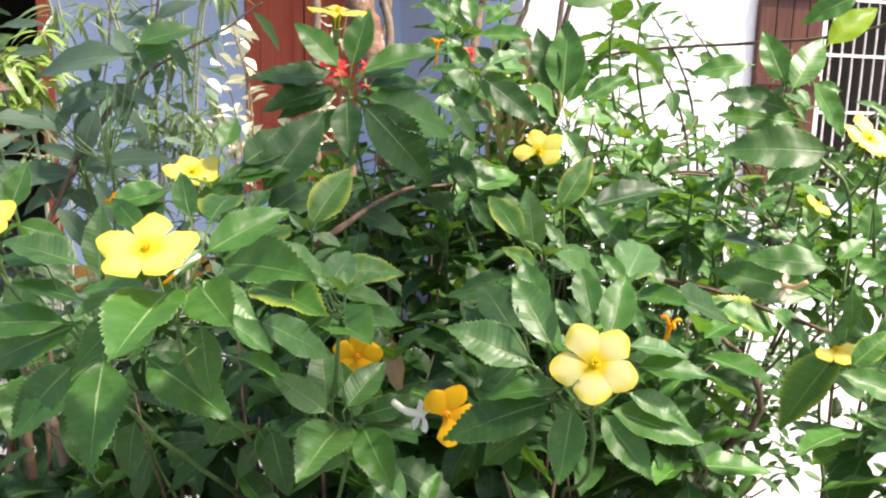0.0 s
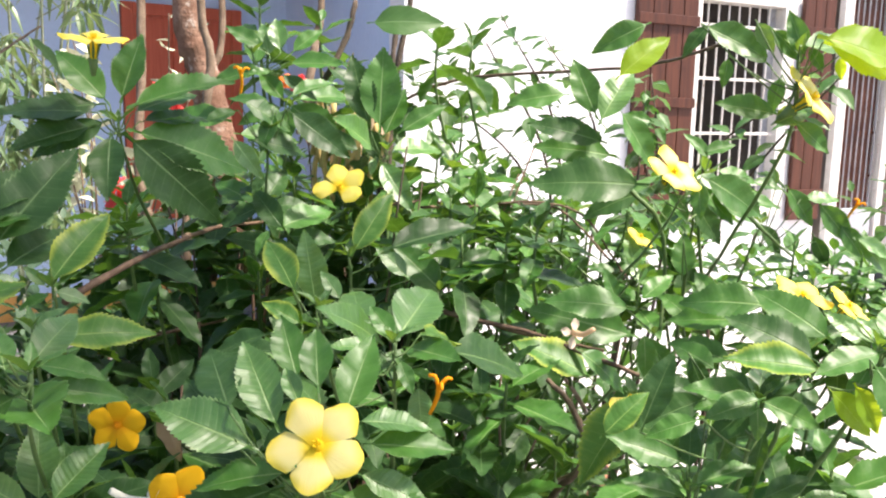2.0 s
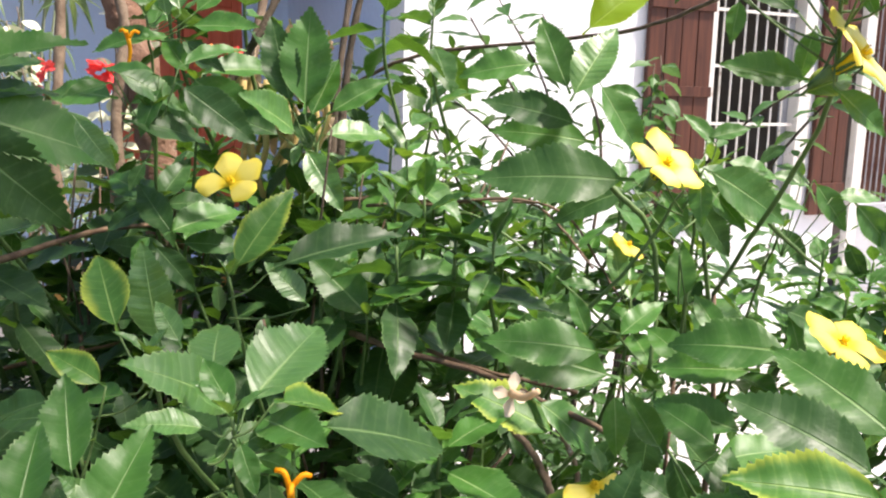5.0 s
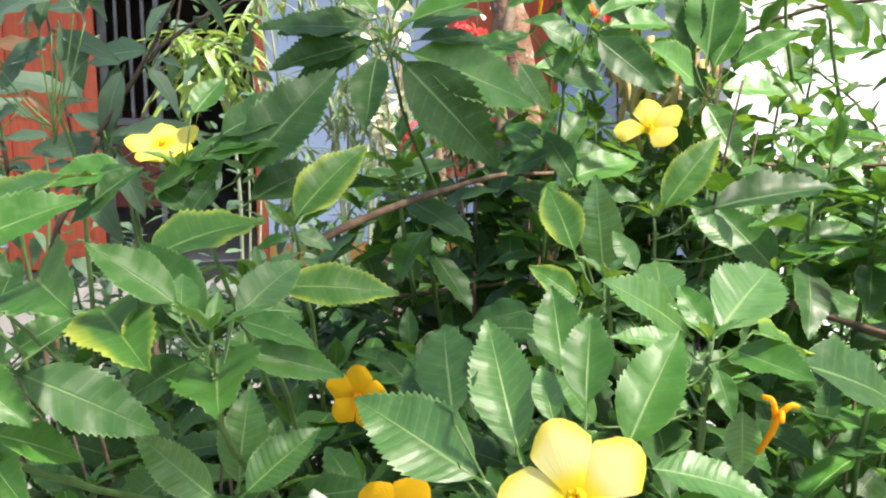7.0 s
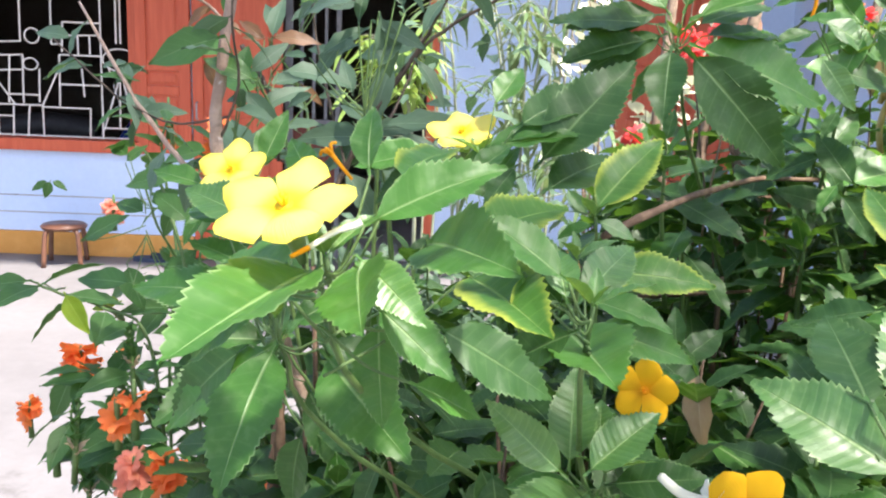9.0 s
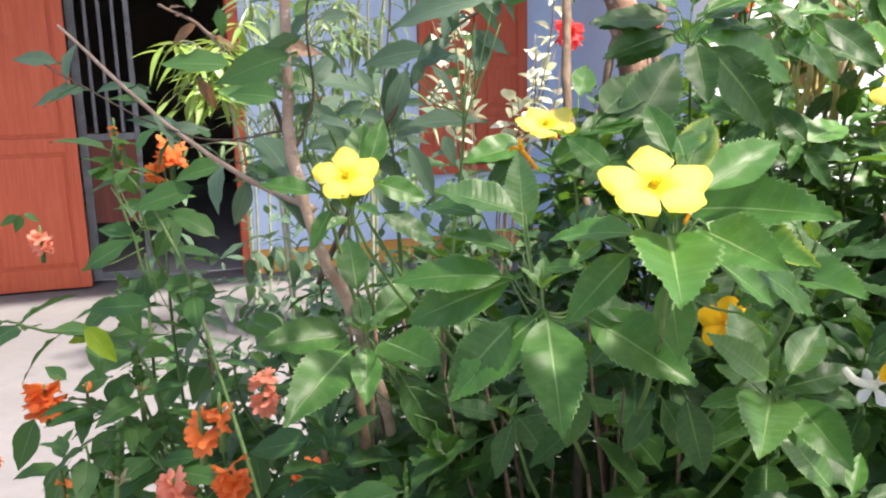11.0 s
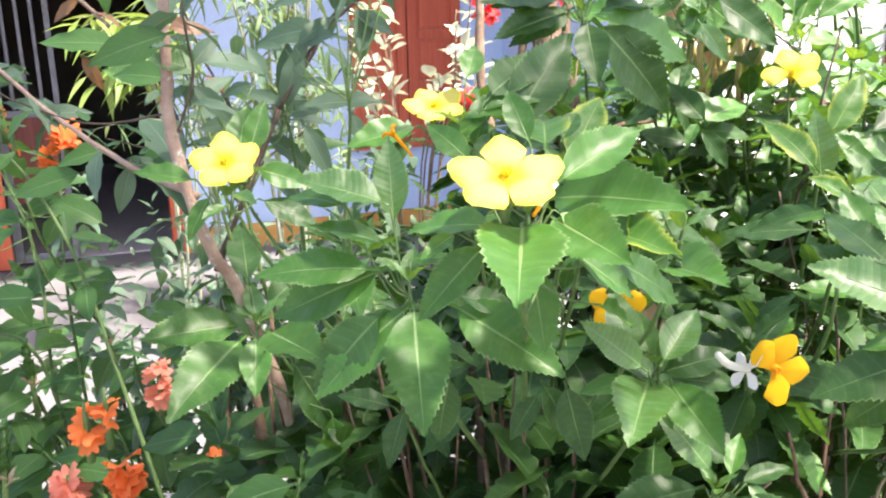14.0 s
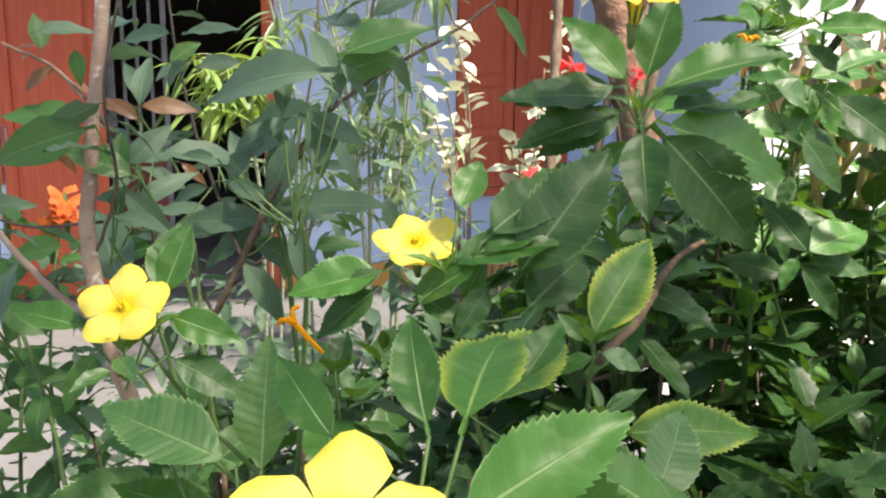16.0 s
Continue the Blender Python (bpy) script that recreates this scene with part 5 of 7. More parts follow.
leaves(_at, 'f', [
    (-0.370, 0.640, 1.265, -111, -8, 2.7, -20),
    (-0.363, 0.633, 1.275, -41, -3, 3.2, 20),
])
leaves(_at, 'd', [
    (-0.357, 0.670, 1.264, 1, -20, 5.2, 41),
])
_at = shoot(bush_left, (-0.249, 0.662, 1.100))
leaves(_at, 'd', [
    (-0.255, 0.661, 1.098, -179, 20, 4.7, -28),
    (-0.247, 0.662, 1.099, -139, -67, 5.2, -29),
    (-0.243, 0.661, 1.099, 34, 3, 5.0, 32),
    (-0.142, 0.620, 1.133, -154, -54, 4.2, -45),
    (-0.142, 0.584, 1.156, -15, -56, 5.0, 49),
    (-0.127, 0.567, 1.164, -39, -71, 5.6, 48),
])
_at = shoot(bush_tall, (0.032, 1.089, 1.420))
leaves(_at, 'g', [
    (0.027, 1.089, 1.422, -163, -17, 6.0, -57),
    (0.032, 1.091, 1.425, -124, -74, 5.3, -35),
    (0.029, 1.059, 1.427, 6, -35, 8.8, 79),
    (0.036, 1.101, 1.429, 32, 12, 8.7, 42),
    (0.026, 1.098, 1.427, 145, 45, 5.8, -50),
    (0.026, 0.965, 1.290, 36, 20, 7.9, 34),
    (0.021, 0.947, 1.293, -127, -41, 3.3, -10),
])
leaves(_at, 'd', [
    (0.035, 0.967, 1.288, 149, 46, 6.4, -54),
    (0.031, 0.988, 1.279, 14, 0, 6.2, 43),
    (0.021, 0.945, 1.287, 0, -50, 5.5, 63),
    (0.027, 1.005, 1.264, -169, 15, 6.1, -61),
])
_at = shoot(bush_left, (-0.119, 0.709, 1.280))
leaves(_at, 'y', [
    (-0.122, 0.706, 1.281, 53, 48, 8.2, 38),
])
leaves(_at, 'f', [
    (-0.123, 0.708, 1.281, -178, 46, 2.3, -66),
    (-0.116, 0.699, 1.280, 11, -14, 2.7, 44),
])
leaves(_at, 'g', [
    (-0.116, 0.699, 1.278, -162, -22, 2.7, -31),
])
_at = shoot(bush_left, (-0.370, 0.666, 1.275))
leaves(_at, 'g', [
    (-0.366, 0.681, 1.294, 42, 68, 4.7, 70),
])
_at = shoot(bush_mid, (0.199, 0.910, 1.233))
leaves(_at, 'g', [
    (0.203, 0.909, 1.230, 167, 45, 7.5, -57),
    (0.197, 0.911, 1.240, 2, 27, 3.7, 56),
    (0.201, 0.911, 1.232, -20, -21, 5.3, 44),
])
leaves(_at, 'd', [
    (0.198, 0.949, 1.239, 71, 56, 5.7, 18),
    (0.194, 0.947, 1.213, 177, -2, 4.5, -47),
    (0.204, 0.987, 1.220, 22, 32, 8.4, 45),
])
_at = shoot(bush_mid, (0.002, 1.036, 1.309))
leaves(_at, 'd', [
    (0.006, 1.035, 1.309, -179, -23, 5.9, -50),
    (0.007, 1.033, 1.307, 139, 31, 5.3, -40),
    (0.005, 1.033, 1.308, 50, 49, 5.9, 38),
    (0.008, 1.035, 1.306, -1, 12, 4.9, 44),
    (0.007, 1.014, 1.307, -17, -54, 3.9, 31),
])
leaves(_at, 'g', [
    (-0.010, 1.074, 1.307, 150, 25, 6.7, -44),
    (-0.031, 1.052, 1.403, 160, 10, 8.9, -49),
    (-0.029, 1.049, 1.389, 14, -3, 7.7, 44),
    (-0.063, 0.973, 1.397, -11, -40, 6.7, 35),
])
_at = shoot(bush_mid, (0.419, 0.871, 1.194))
leaves(_at, 'g', [
    (0.395, 0.852, 1.197, 174, 17, 11.6, -59),
    (0.315, 0.796, 1.203, -10, -33, 6.5, 33),
    (0.439, 0.782, 1.158, -0, 16, 7.5, 25),
])
leaves(_at, 'd', [
    (0.416, 0.832, 1.195, -122, -59, 7.7, -6),
    (0.424, 0.806, 1.172, -13, -45, 7.0, 48),
    (0.386, 0.826, 1.163, -168, -57, 5.3, -30),
])
leaves(_at, 'y', [
    (0.339, 0.810, 1.168, 171, 31, 8.5, -35),
])
_at = shoot(bush_mid, (0.429, 0.836, 1.346))
leaves(_at, 'd', [
    (0.399, 0.858, 1.350, 176, 6, 11.8, -55),
    (0.370, 0.908, 1.389, 173, 20, 8.4, -55),
    (0.417, 0.917, 1.339, 180, -15, 7.1, -44),
])
leaves(_at, 'g', [
    (0.375, 0.893, 1.426, -18, -56, 7.3, 53),
    (0.359, 0.911, 1.414, 133, 63, 7.2, -56),
    (0.386, 0.924, 1.375, 175, 12, 8.8, -59),
    (0.347, 0.979, 1.441, 177, -3, 7.0, -53),
    (0.434, 0.819, 1.359, -109, -61, 3.7, 15),
    (0.435, 0.818, 1.364, -8, -27, 7.6, 67),
    (0.419, 0.909, 1.412, 174, 16, 3.3, -60),
    (0.407, 0.841, 1.369, -57, -78, 2.6, 54),
    (0.476, 0.874, 1.347, 0, 18, 3.7, 42),
    (0.499, 0.911, 1.331, -3, 2, 6.9, 38),
    (0.440, 0.860, 1.254, 66, 79, 5.0, 6),
    (0.447, 0.859, 1.254, -15, -50, 5.0, 63),
])
leaves(_at, 'f', [
    (0.354, 0.890, 1.408, 27, 56, 8.1, 42),
])
_at = shoot(bush_mid, (0.434, 0.970, 1.244))
leaves(_at, 'f', [
    (0.423, 0.950, 1.244, 128, 77, 4.9, -34),
])
leaves(_at, 'g', [
    (0.413, 0.981, 1.240, 174, 16, 3.7, -36),
    (0.599, 0.987, 1.215, -26, -66, 5.2, 56),
])
leaves(_at, 'd', [
    (0.356, 1.000, 1.215, -5, -9, 6.2, 49),
    (0.589, 0.988, 1.220, -6, -17, 6.4, 60),
])
_at = shoot(bush_right, (0.446, 0.681, 1.466))
leaves(_at, 'v', [
    (0.432, 0.633, 1.476, -10, -11, 8.1, 48),
    (0.442, 0.641, 1.473, -11, -19, 6.5, 64),
    (0.330, 0.766, 1.448, 1, 44, 6.4, 59),
    (0.465, 0.657, 1.465, -67, -79, 1.8, 50),
    (0.465, 0.678, 1.468, -3, 31, 4.9, 62),
])
leaves(_at, 'g', [
    (0.353, 0.750, 1.495, 176, -24, 5.3, -67),
    (0.381, 0.715, 1.491, -12, -24, 6.0, 67),
    (0.435, 0.660, 1.471, 16, 2, 5.7, 44),
    (0.447, 0.671, 1.472, -20, -51, 2.3, 71),
    (0.407, 0.717, 1.467, -145, -77, 2.6, -37),
    (0.442, 0.694, 1.421, 170, 11, 5.1, -62),
    (0.437, 0.664, 1.417, -16, -39, 3.7, 62),
    (0.430, 0.697, 1.488, -17, -44, 3.7, 83),
    (0.451, 0.679, 1.463, 147, 69, 4.0, -78),
    (0.459, 0.728, 1.454, -159, -72, 3.3, -40),
])
leaves(_at, 'd', [
    (0.401, 0.743, 1.495, -179, -46, 3.5, -43),
    (0.448, 0.729, 1.461, 121, 36, 4.3, -43),
])
leaves(_at, 'y', [
    (0.430, 0.684, 1.413, 13, 22, 4.1, 54),
])
leaves(_at, 'f', [
    (0.423, 0.709, 1.495, -23, -58, 3.0, 84),
])
_at = shoot(bush_right, (0.464, 0.895, 1.353))
leaves(_at, 'f', [
    (0.450, 0.878, 1.359, -10, -13, 5.0, 48),
])
leaves(_at, 'g', [
    (0.485, 0.916, 1.375, 161, 49, 3.8, -51),
    (0.477, 0.918, 1.381, -6, 17, 3.7, 49),
    (0.478, 0.892, 1.346, -14, -30, 5.9, 51),
    (0.433, 0.898, 1.342, -20, -51, 4.0, 61),
    (0.463, 0.895, 1.351, -17, -44, 5.9, 51),
    (0.466, 0.913, 1.338, 179, -39, 4.7, -44),
    (0.507, 0.951, 1.360, -9, -7, 5.1, 46),
])
leaves(_at, 'd', [
    (0.465, 0.912, 1.334, -20, -52, 6.1, 61),
    (0.469, 0.934, 1.344, 172, -0, 4.4, -42),
])
_at = shoot(bush_right, (0.612, 1.037, 1.289))
leaves(_at, 'g', [
    (0.572, 1.054, 1.358, -26, -62, 6.5, 77),
    (0.596, 1.048, 1.341, -10, -9, 4.4, 38),
    (0.641, 1.041, 1.338, -21, -53, 6.2, 69),
    (0.659, 1.035, 1.321, -7, 8, 5.1, 40),
    (0.679, 1.032, 1.319, -19, -48, 6.7, 79),
    (0.704, 1.024, 1.293, -19, -49, 5.6, 75),
])
leaves(_at, 'f', [
    (0.692, 0.973, 1.282, -15, -35, 7.2, 53),
    (0.693, 0.973, 1.283, -13, -26, 5.4, 49),
    (0.629, 1.042, 1.338, 129, 77, 2.2, -63),
])
leaves(_at, 'd', [
    (0.623, 1.066, 1.289, -22, -55, 5.4, 57),
    (0.689, 1.054, 1.276, -26, -62, 5.0, 84),
])
_at = shoot(bush_near, (0.385, 0.532, 1.274))
leaves(_at, 'g', [
    (0.441, 0.678, 1.270, 153, 4, 7.3, -42),
    (0.429, 0.698, 1.254, 151, -5, 6.3, -45),
    (0.414, 0.675, 1.224, 146, 12, 5.8, -37),
    (0.393, 0.513, 1.286, 125, 30, 6.3, -36),
    (0.485, 0.709, 1.246, 104, 47, 4.4, -28),
    (0.381, 0.718, 1.195, 158, 57, 4.4, -61),
    (0.364, 0.770, 1.253, 18, 38, 4.5, 30),
    (0.351, 0.792, 1.248, 151, 66, 3.4, -56),
    (0.413, 0.759, 1.236, 126, 33, 4.5, -37),
    (0.450, 0.795, 1.244, 113, 41, 4.2, -34),
])
leaves(_at, 'd', [
    (0.382, 0.508, 1.275, 153, 32, 5.9, -41),
    (0.384, 0.562, 1.272, 167, 26, 3.1, -54),
])
leaves(_at, 'y', [
    (0.380, 0.512, 1.265, 123, 44, 5.3, -48),
    (0.373, 0.487, 1.278, 170, 9, 5.7, -35),
])
_at = shoot(bush_near, (0.411, 0.499, 1.287))
leaves(_at, 'g', [
    (0.404, 0.483, 1.290, -172, -10, 4.5, -26),
    (0.419, 0.504, 1.287, 49, 36, 3.8, 7),
    (0.420, 0.504, 1.289, 28, 9, 4.0, 8),
    (0.381, 0.462, 1.292, -61, -42, 4.7, 46),
    (0.386, 0.467, 1.285, -10, -12, 3.9, 40),
    (0.411, 0.505, 1.275, -174, -57, 2.9, -31),
])
leaves(_at, 'v', [
    (0.402, 0.483, 1.292, -10, -10, 3.1, 36),
    (0.386, 0.482, 1.273, -24, -59, 3.4, 67),
    (0.377, 0.492, 1.267, -17, -43, 4.0, 60),
])
leaves(_at, 'f', [
    (0.406, 0.491, 1.292, -7, 7, 3.3, 38),
    (0.415, 0.506, 1.288, 105, 46, 2.2, -20),
    (0.415, 0.506, 1.287, 128, 34, 2.3, -31),
    (0.424, 0.520, 1.279, 140, 39, 3.7, -47),
    (0.421, 0.521, 1.283, 60, 26, 3.0, -16),
])
leaves(_at, 'd', [
    (0.409, 0.497, 1.284, 14, -38, 5.8, 57),
])
_at = shoot(bush_near, (0.355, 0.525, 1.246))
leaves(_at, 'g', [
    (0.354, 0.519, 1.249, 169, 16, 4.6, -31),
    (0.348, 0.506, 1.256, -170, -11, 4.0, -36),
    (0.344, 0.506, 1.255, -12, -22, 4.0, 53),
    (0.339, 0.499, 1.256, -59, -78, 2.4, 38),
    (0.302, 0.488, 1.251, 174, -15, 3.3, -43),
])
leaves(_at, 'd', [
    (0.351, 0.525, 1.248, 12, 20, 4.1, 28),
    (0.349, 0.512, 1.253, 179, -37, 4.2, -43),
    (0.357, 0.532, 1.245, -8, 0, 4.1, 48),
    (0.357, 0.538, 1.243, 106, 29, 3.1, -37),
    (0.363, 0.545, 1.241, 52, 35, 3.7, 18),
    (0.318, 0.550, 1.271, -28, -64, 3.3, 64),
    (0.273, 0.505, 1.237, 15, 68, 5.1, 41),
])
leaves(_at, 'y', [
    (0.241, 0.480, 1.244, 2, 47, 3.7, 51),
])
_at = shoot(bush_near, (0.338, 0.697, 1.189))
leaves(_at, 'y', [
    (0.339, 0.679, 1.202, -173, -50, 9.3, -28),
])
leaves(_at, 'g', [
    (0.332, 0.668, 1.254, -64, -79, 3.9, 30),
    (0.389, 0.656, 1.224, 134, 26, 4.4, -41),
    (0.346, 0.728, 1.256, 174, 11, 7.6, -46),
])
_at = shoot(bush_near, (0.311, 0.517, 1.192))
leaves(_at, 'g', [
    (0.309, 0.520, 1.210, 172, 20, 5.2, -44),
    (0.307, 0.508, 1.201, -0, 23, 4.2, 26),
    (0.303, 0.508, 1.195, 173, 16, 3.8, -39),
    (0.359, 0.542, 1.243, 177, -8, 3.8, -31),
])
leaves(_at, 'd', [
    (0.318, 0.536, 1.197, 71, 61, 3.4, -9),
    (0.301, 0.498, 1.198, -6, -9, 4.8, 47),
    (0.299, 0.498, 1.198, 180, -22, 3.4, -47),
    (0.340, 0.563, 1.237, 179, -21, 5.2, -46),
    (0.346, 0.569, 1.225, 148, 36, 4.0, -37),
    (0.350, 0.550, 1.226, -151, -74, 2.8, -40),
    (0.357, 0.520, 1.232, -152, -73, 3.0, -20),
    (0.344, 0.495, 1.197, 1, 27, 3.4, 39),
])
leaves(_at, 'f', [
    (0.353, 0.474, 1.200, 1, 27, 3.3, 20),
])
_at = shoot(fork_shrub, (-0.400, 0.898, 1.320))
leaves(_at, 'w', [
    (-0.353, 0.915, 1.394, -166, 2, 7.6, -59),
    (-0.379, 0.906, 1.381, -121, -62, 7.3, -47),
    (-0.320, 0.912, 1.453, 159, 38, 6.8, -33),
    (-0.401, 0.908, 1.317, -173, 31, 5.0, -58),
    (-0.414, 0.901, 1.308, 37, 11, 6.7, 52),
    (-0.409, 0.924, 1.302, -166, 1, 9.3, -57),
    (-0.417, 0.922, 1.300, -159, -32, 7.1, -51),
])
leaves(_at, 'w', [
    (-0.431, 0.913, 1.285, 31, -23, 6.5, 61),
    (-0.429, 0.892, 1.272, 3, -44, 6.8, 42),
    (-0.327, 0.936, 1.469, 24, 41, 5.5, 56),
])
_at = shoot(slim_tree, (-0.531, 0.912, 1.392))
leaves(_at, 'w', [
    (-0.517, 0.895, 1.394, 91, 79, 5.1, 16),
    (-0.610, 0.884, 1.456, 18, 19, 4.8, 51),
    (-0.515, 0.884, 1.348, 39, -22, 4.9, 43),
    (-0.515, 0.884, 1.349, 56, 26, 4.5, 49),
    (-0.495, 0.881, 1.299, -169, 14, 4.1, -48),
    (-0.501, 0.881, 1.308, 17, 13, 4.9, 43),
    (-0.501, 0.931, 1.459, 174, 1, 6.8, -53),
    (-0.487, 0.930, 1.437, 172, -24, 5.4, -65),
    (-0.497, 0.934, 1.459, 17, 13, 5.0, 48),
    (-0.484, 0.929, 1.430, 47, 14, 4.7, 60),
])
leaves(_at, 's', [
    (-0.566, 0.901, 1.383, -167, 6, 8.5, -41),
    (-0.505, 0.867, 1.348, -169, 16, 5.9, -57),
    (-0.614, 0.901, 1.441, 142, 76, 3.9, 1),
    (-0.587, 0.909, 1.447, -34, -75, 3.3, 21),
    (-0.506, 0.895, 1.278, -164, -10, 6.1, -52),
    (-0.568, 0.859, 1.281, -164, -8, 5.9, -43),
])
leaves(_at, 'r', [
    (-0.519, 0.895, 1.397, 15, 7, 4.8, 58),
    (-0.521, 0.894, 1.397, -167, 4, 3.2, -58),
    (-0.616, 0.919, 1.431, -146, -30, 3.6, -60),
    (-0.618, 0.907, 1.374, -2, -54, 4.1, 51),
    (-0.482, 0.895, 1.352, 7, -33, 2.9, 54),
])
_at = shoot(slim_tree, (-0.438, 0.736, 1.317))
leaves(_at, 's', [
    (-0.439, 0.746, 1.354, 94, 76, 3.5, 19),
])
leaves(_at, 'w', [
    (-0.434, 0.745, 1.349, -4, -37, 4.7, 55),
    (-0.430, 0.764, 1.341, -174, 1, 3.9, -53),
    (-0.462, 0.781, 1.263, 142, 52, 9.9, -13),
    (-0.515, 0.758, 1.278, 40, 4, 4.3, 51),
    (-0.609, 0.801, 1.318, 10, 15, 4.6, 57),
    (-0.620, 0.805, 1.340, 165, 56, 4.9, -28),
    (-0.654, 0.827, 1.363, -176, 10, 4.0, -50),
    (-0.586, 0.800, 1.304, 160, 61, 4.3, -44),
    (-0.501, 0.762, 1.282, -131, -70, 5.0, -67),
    (-0.392, 0.790, 1.346, -172, -9, 3.7, -62),
    (-0.385, 0.887, 1.317, 9, 10, 9.1, 40),
    (-0.380, 0.885, 1.306, -17, -59, 7.0, 44),
])
_at = shoot(slim_tree, (-0.433, 0.762, 1.359))
leaves(_at, 's', [
    (-0.434, 0.724, 1.390, -152, -14, 7.2, -71),
    (-0.570, 0.832, 1.207, -165, 41, 5.9, -48),
    (-0.836, 0.880, 1.223, -148, -29, 2.5, -63),
    (-0.834, 0.881, 1.224, -119, -70, 2.4, -73),
    (-0.833, 0.881, 1.223, 21, -19, 2.0, 41),
])
leaves(_at, 'f', [
    (-0.420, 0.745, 1.356, -160, 26, 5.0, -50),
])
leaves(_at, 'w', [
    (-0.440, 0.759, 1.360, 38, 46, 4.5, 75),
    (-0.458, 0.788, 1.326, 35, 39, 5.6, 59),
    (-0.467, 0.837, 1.364, 27, 7, 7.1, 43),
    (-0.411, 0.882, 1.343, 174, 68, 4.4, -53),
    (-0.592, 0.812, 1.315, -163, 35, 5.5, -48),
    (-0.653, 0.813, 1.343, 38, 46, 3.6, 65),
    (-0.691, 0.821, 1.361, -155, 4, 5.9, -39),
    (-0.728, 0.832, 1.388, -159, 20, 5.1, -56),
])
leaves(_at, 'r', [
    (-0.444, 0.787, 1.390, -165, 41, 3.1, -51),
])
_at = shoot(orange_a, (-0.687, 0.885, 1.231))
leaves(_at, 's', [
    (-0.594, 0.850, 1.260, -170, -15, 8.2, -55),
    (-0.722, 0.898, 1.260, 179, 26, 4.1, -45),
    (-0.727, 0.896, 1.252, 23, 49, 3.2, 66),
    (-0.732, 0.833, 1.169, 15, 33, 6.6, 51),
    (-0.706, 0.904, 1.194, -178, 17, 5.1, -34),
    (-0.704, 0.907, 1.206, 14, 29, 4.3, 63),
    (-0.681, 0.932, 1.209, 13, 25, 3.4, 45),
    (-0.665, 0.911, 1.204, -152, -56, 4.3, -72),
    (-0.637, 0.815, 1.138, -174, -0, 7.9, -37),
    (-0.688, 0.911, 1.130, 10, 15, 5.5, 52),
    (-0.675, 0.906, 1.105, 8, 6, 6.1, 42),
    (-0.740, 0.905, 1.130, -17, -58, 6.1, 42),
])
leaves(_at, 'v', [
    (-0.705, 0.784, 1.126, -8, -45, 5.3, 44),
])
_at = shoot(orange_b, (-0.637, 0.922, 0.939))
leaves(_at, 's', [
    (-0.760, 0.999, 0.931, 34, 62, 8.1, 46),
    (-0.705, 1.088, 0.972, -169, -18, 6.1, -57),
    (-0.706, 1.079, 0.936, 13, 25, 5.8, 54),
    (-0.797, 0.963, 0.929, -151, -57, 7.3, -64),
    (-0.803, 0.950, 0.879, -15, -56, 8.4, 13),
    (-0.802, 1.009, 0.907, 6, -1, 8.8, 39),
    (-0.709, 1.015, 0.888, 11, 18, 10.2, 56),
    (-0.699, 1.008, 0.857, 13, 26, 8.6, 45),
    (-0.722, 1.011, 0.876, -159, -45, 6.6, -57),
    (-0.599, 0.962, 0.835, 136, 72, 7.1, -27),
    (-0.601, 0.963, 0.838, 17, 38, 6.8, 35),
    (-0.612, 0.990, 0.830, 163, 58, 6.5, -19),
    (-0.701, 0.946, 0.817, 10, 16, 9.0, 39),
])
leaves(_at, 's', [
    (-0.718, 0.907, 0.793, 18, 39, 5.9, 59),
    (-0.763, 0.890, 0.828, 176, 35, 6.9, -41),
    (-0.640, 0.922, 0.815, 2, -16, 6.0, 25),
])
_at = shoot(orange_d, (-0.733, 0.882, 0.987))
leaves(_at, 's', [
    (-0.727, 1.009, 0.903, -169, -7, 6.8, -38),
    (-0.886, 0.999, 0.972, -180, 35, 4.0, -39),
    (-0.825, 1.010, 0.978, -168, -11, 6.6, -54),
    (-0.915, 0.967, 0.938, -142, -66, 8.5, -63),
    (-0.868, 0.960, 0.877, -149, -59, 8.3, -49),
    (-0.767, 0.965, 1.103, -163, -31, 7.7, -43),
    (-0.680, 1.058, 1.086, -172, 3, 8.1, -51),
    (-0.588, 1.061, 1.037, -173, 11, 8.3, -55),
    (-0.712, 1.081, 0.983, -152, -56, 7.8, -56),
    (-0.732, 1.107, 0.882, 4, -20, 10.0, 37),
    (-0.728, 1.115, 0.821, 17, 31, 9.4, 47),
    (-0.471, 0.975, 0.942, -165, -27, 12.0, -46),
    (-0.647, 1.053, 0.810, -3, -44, 5.2, 39),
])
leaves(_at, 's', [
    (-0.729, 1.082, 0.997, -178, 27, 6.1, -32),
    (-0.819, 1.123, 1.014, -162, -36, 6.0, -42),
    (-0.686, 1.136, 0.978, -1, -39, 6.0, 34),
])
leaves(_at, 'v', [
    (-0.780, 0.934, 1.069, -168, -13, 5.1, -42),
])
_at = shoot(fork_shrub, (-0.406, 0.910, 1.333))
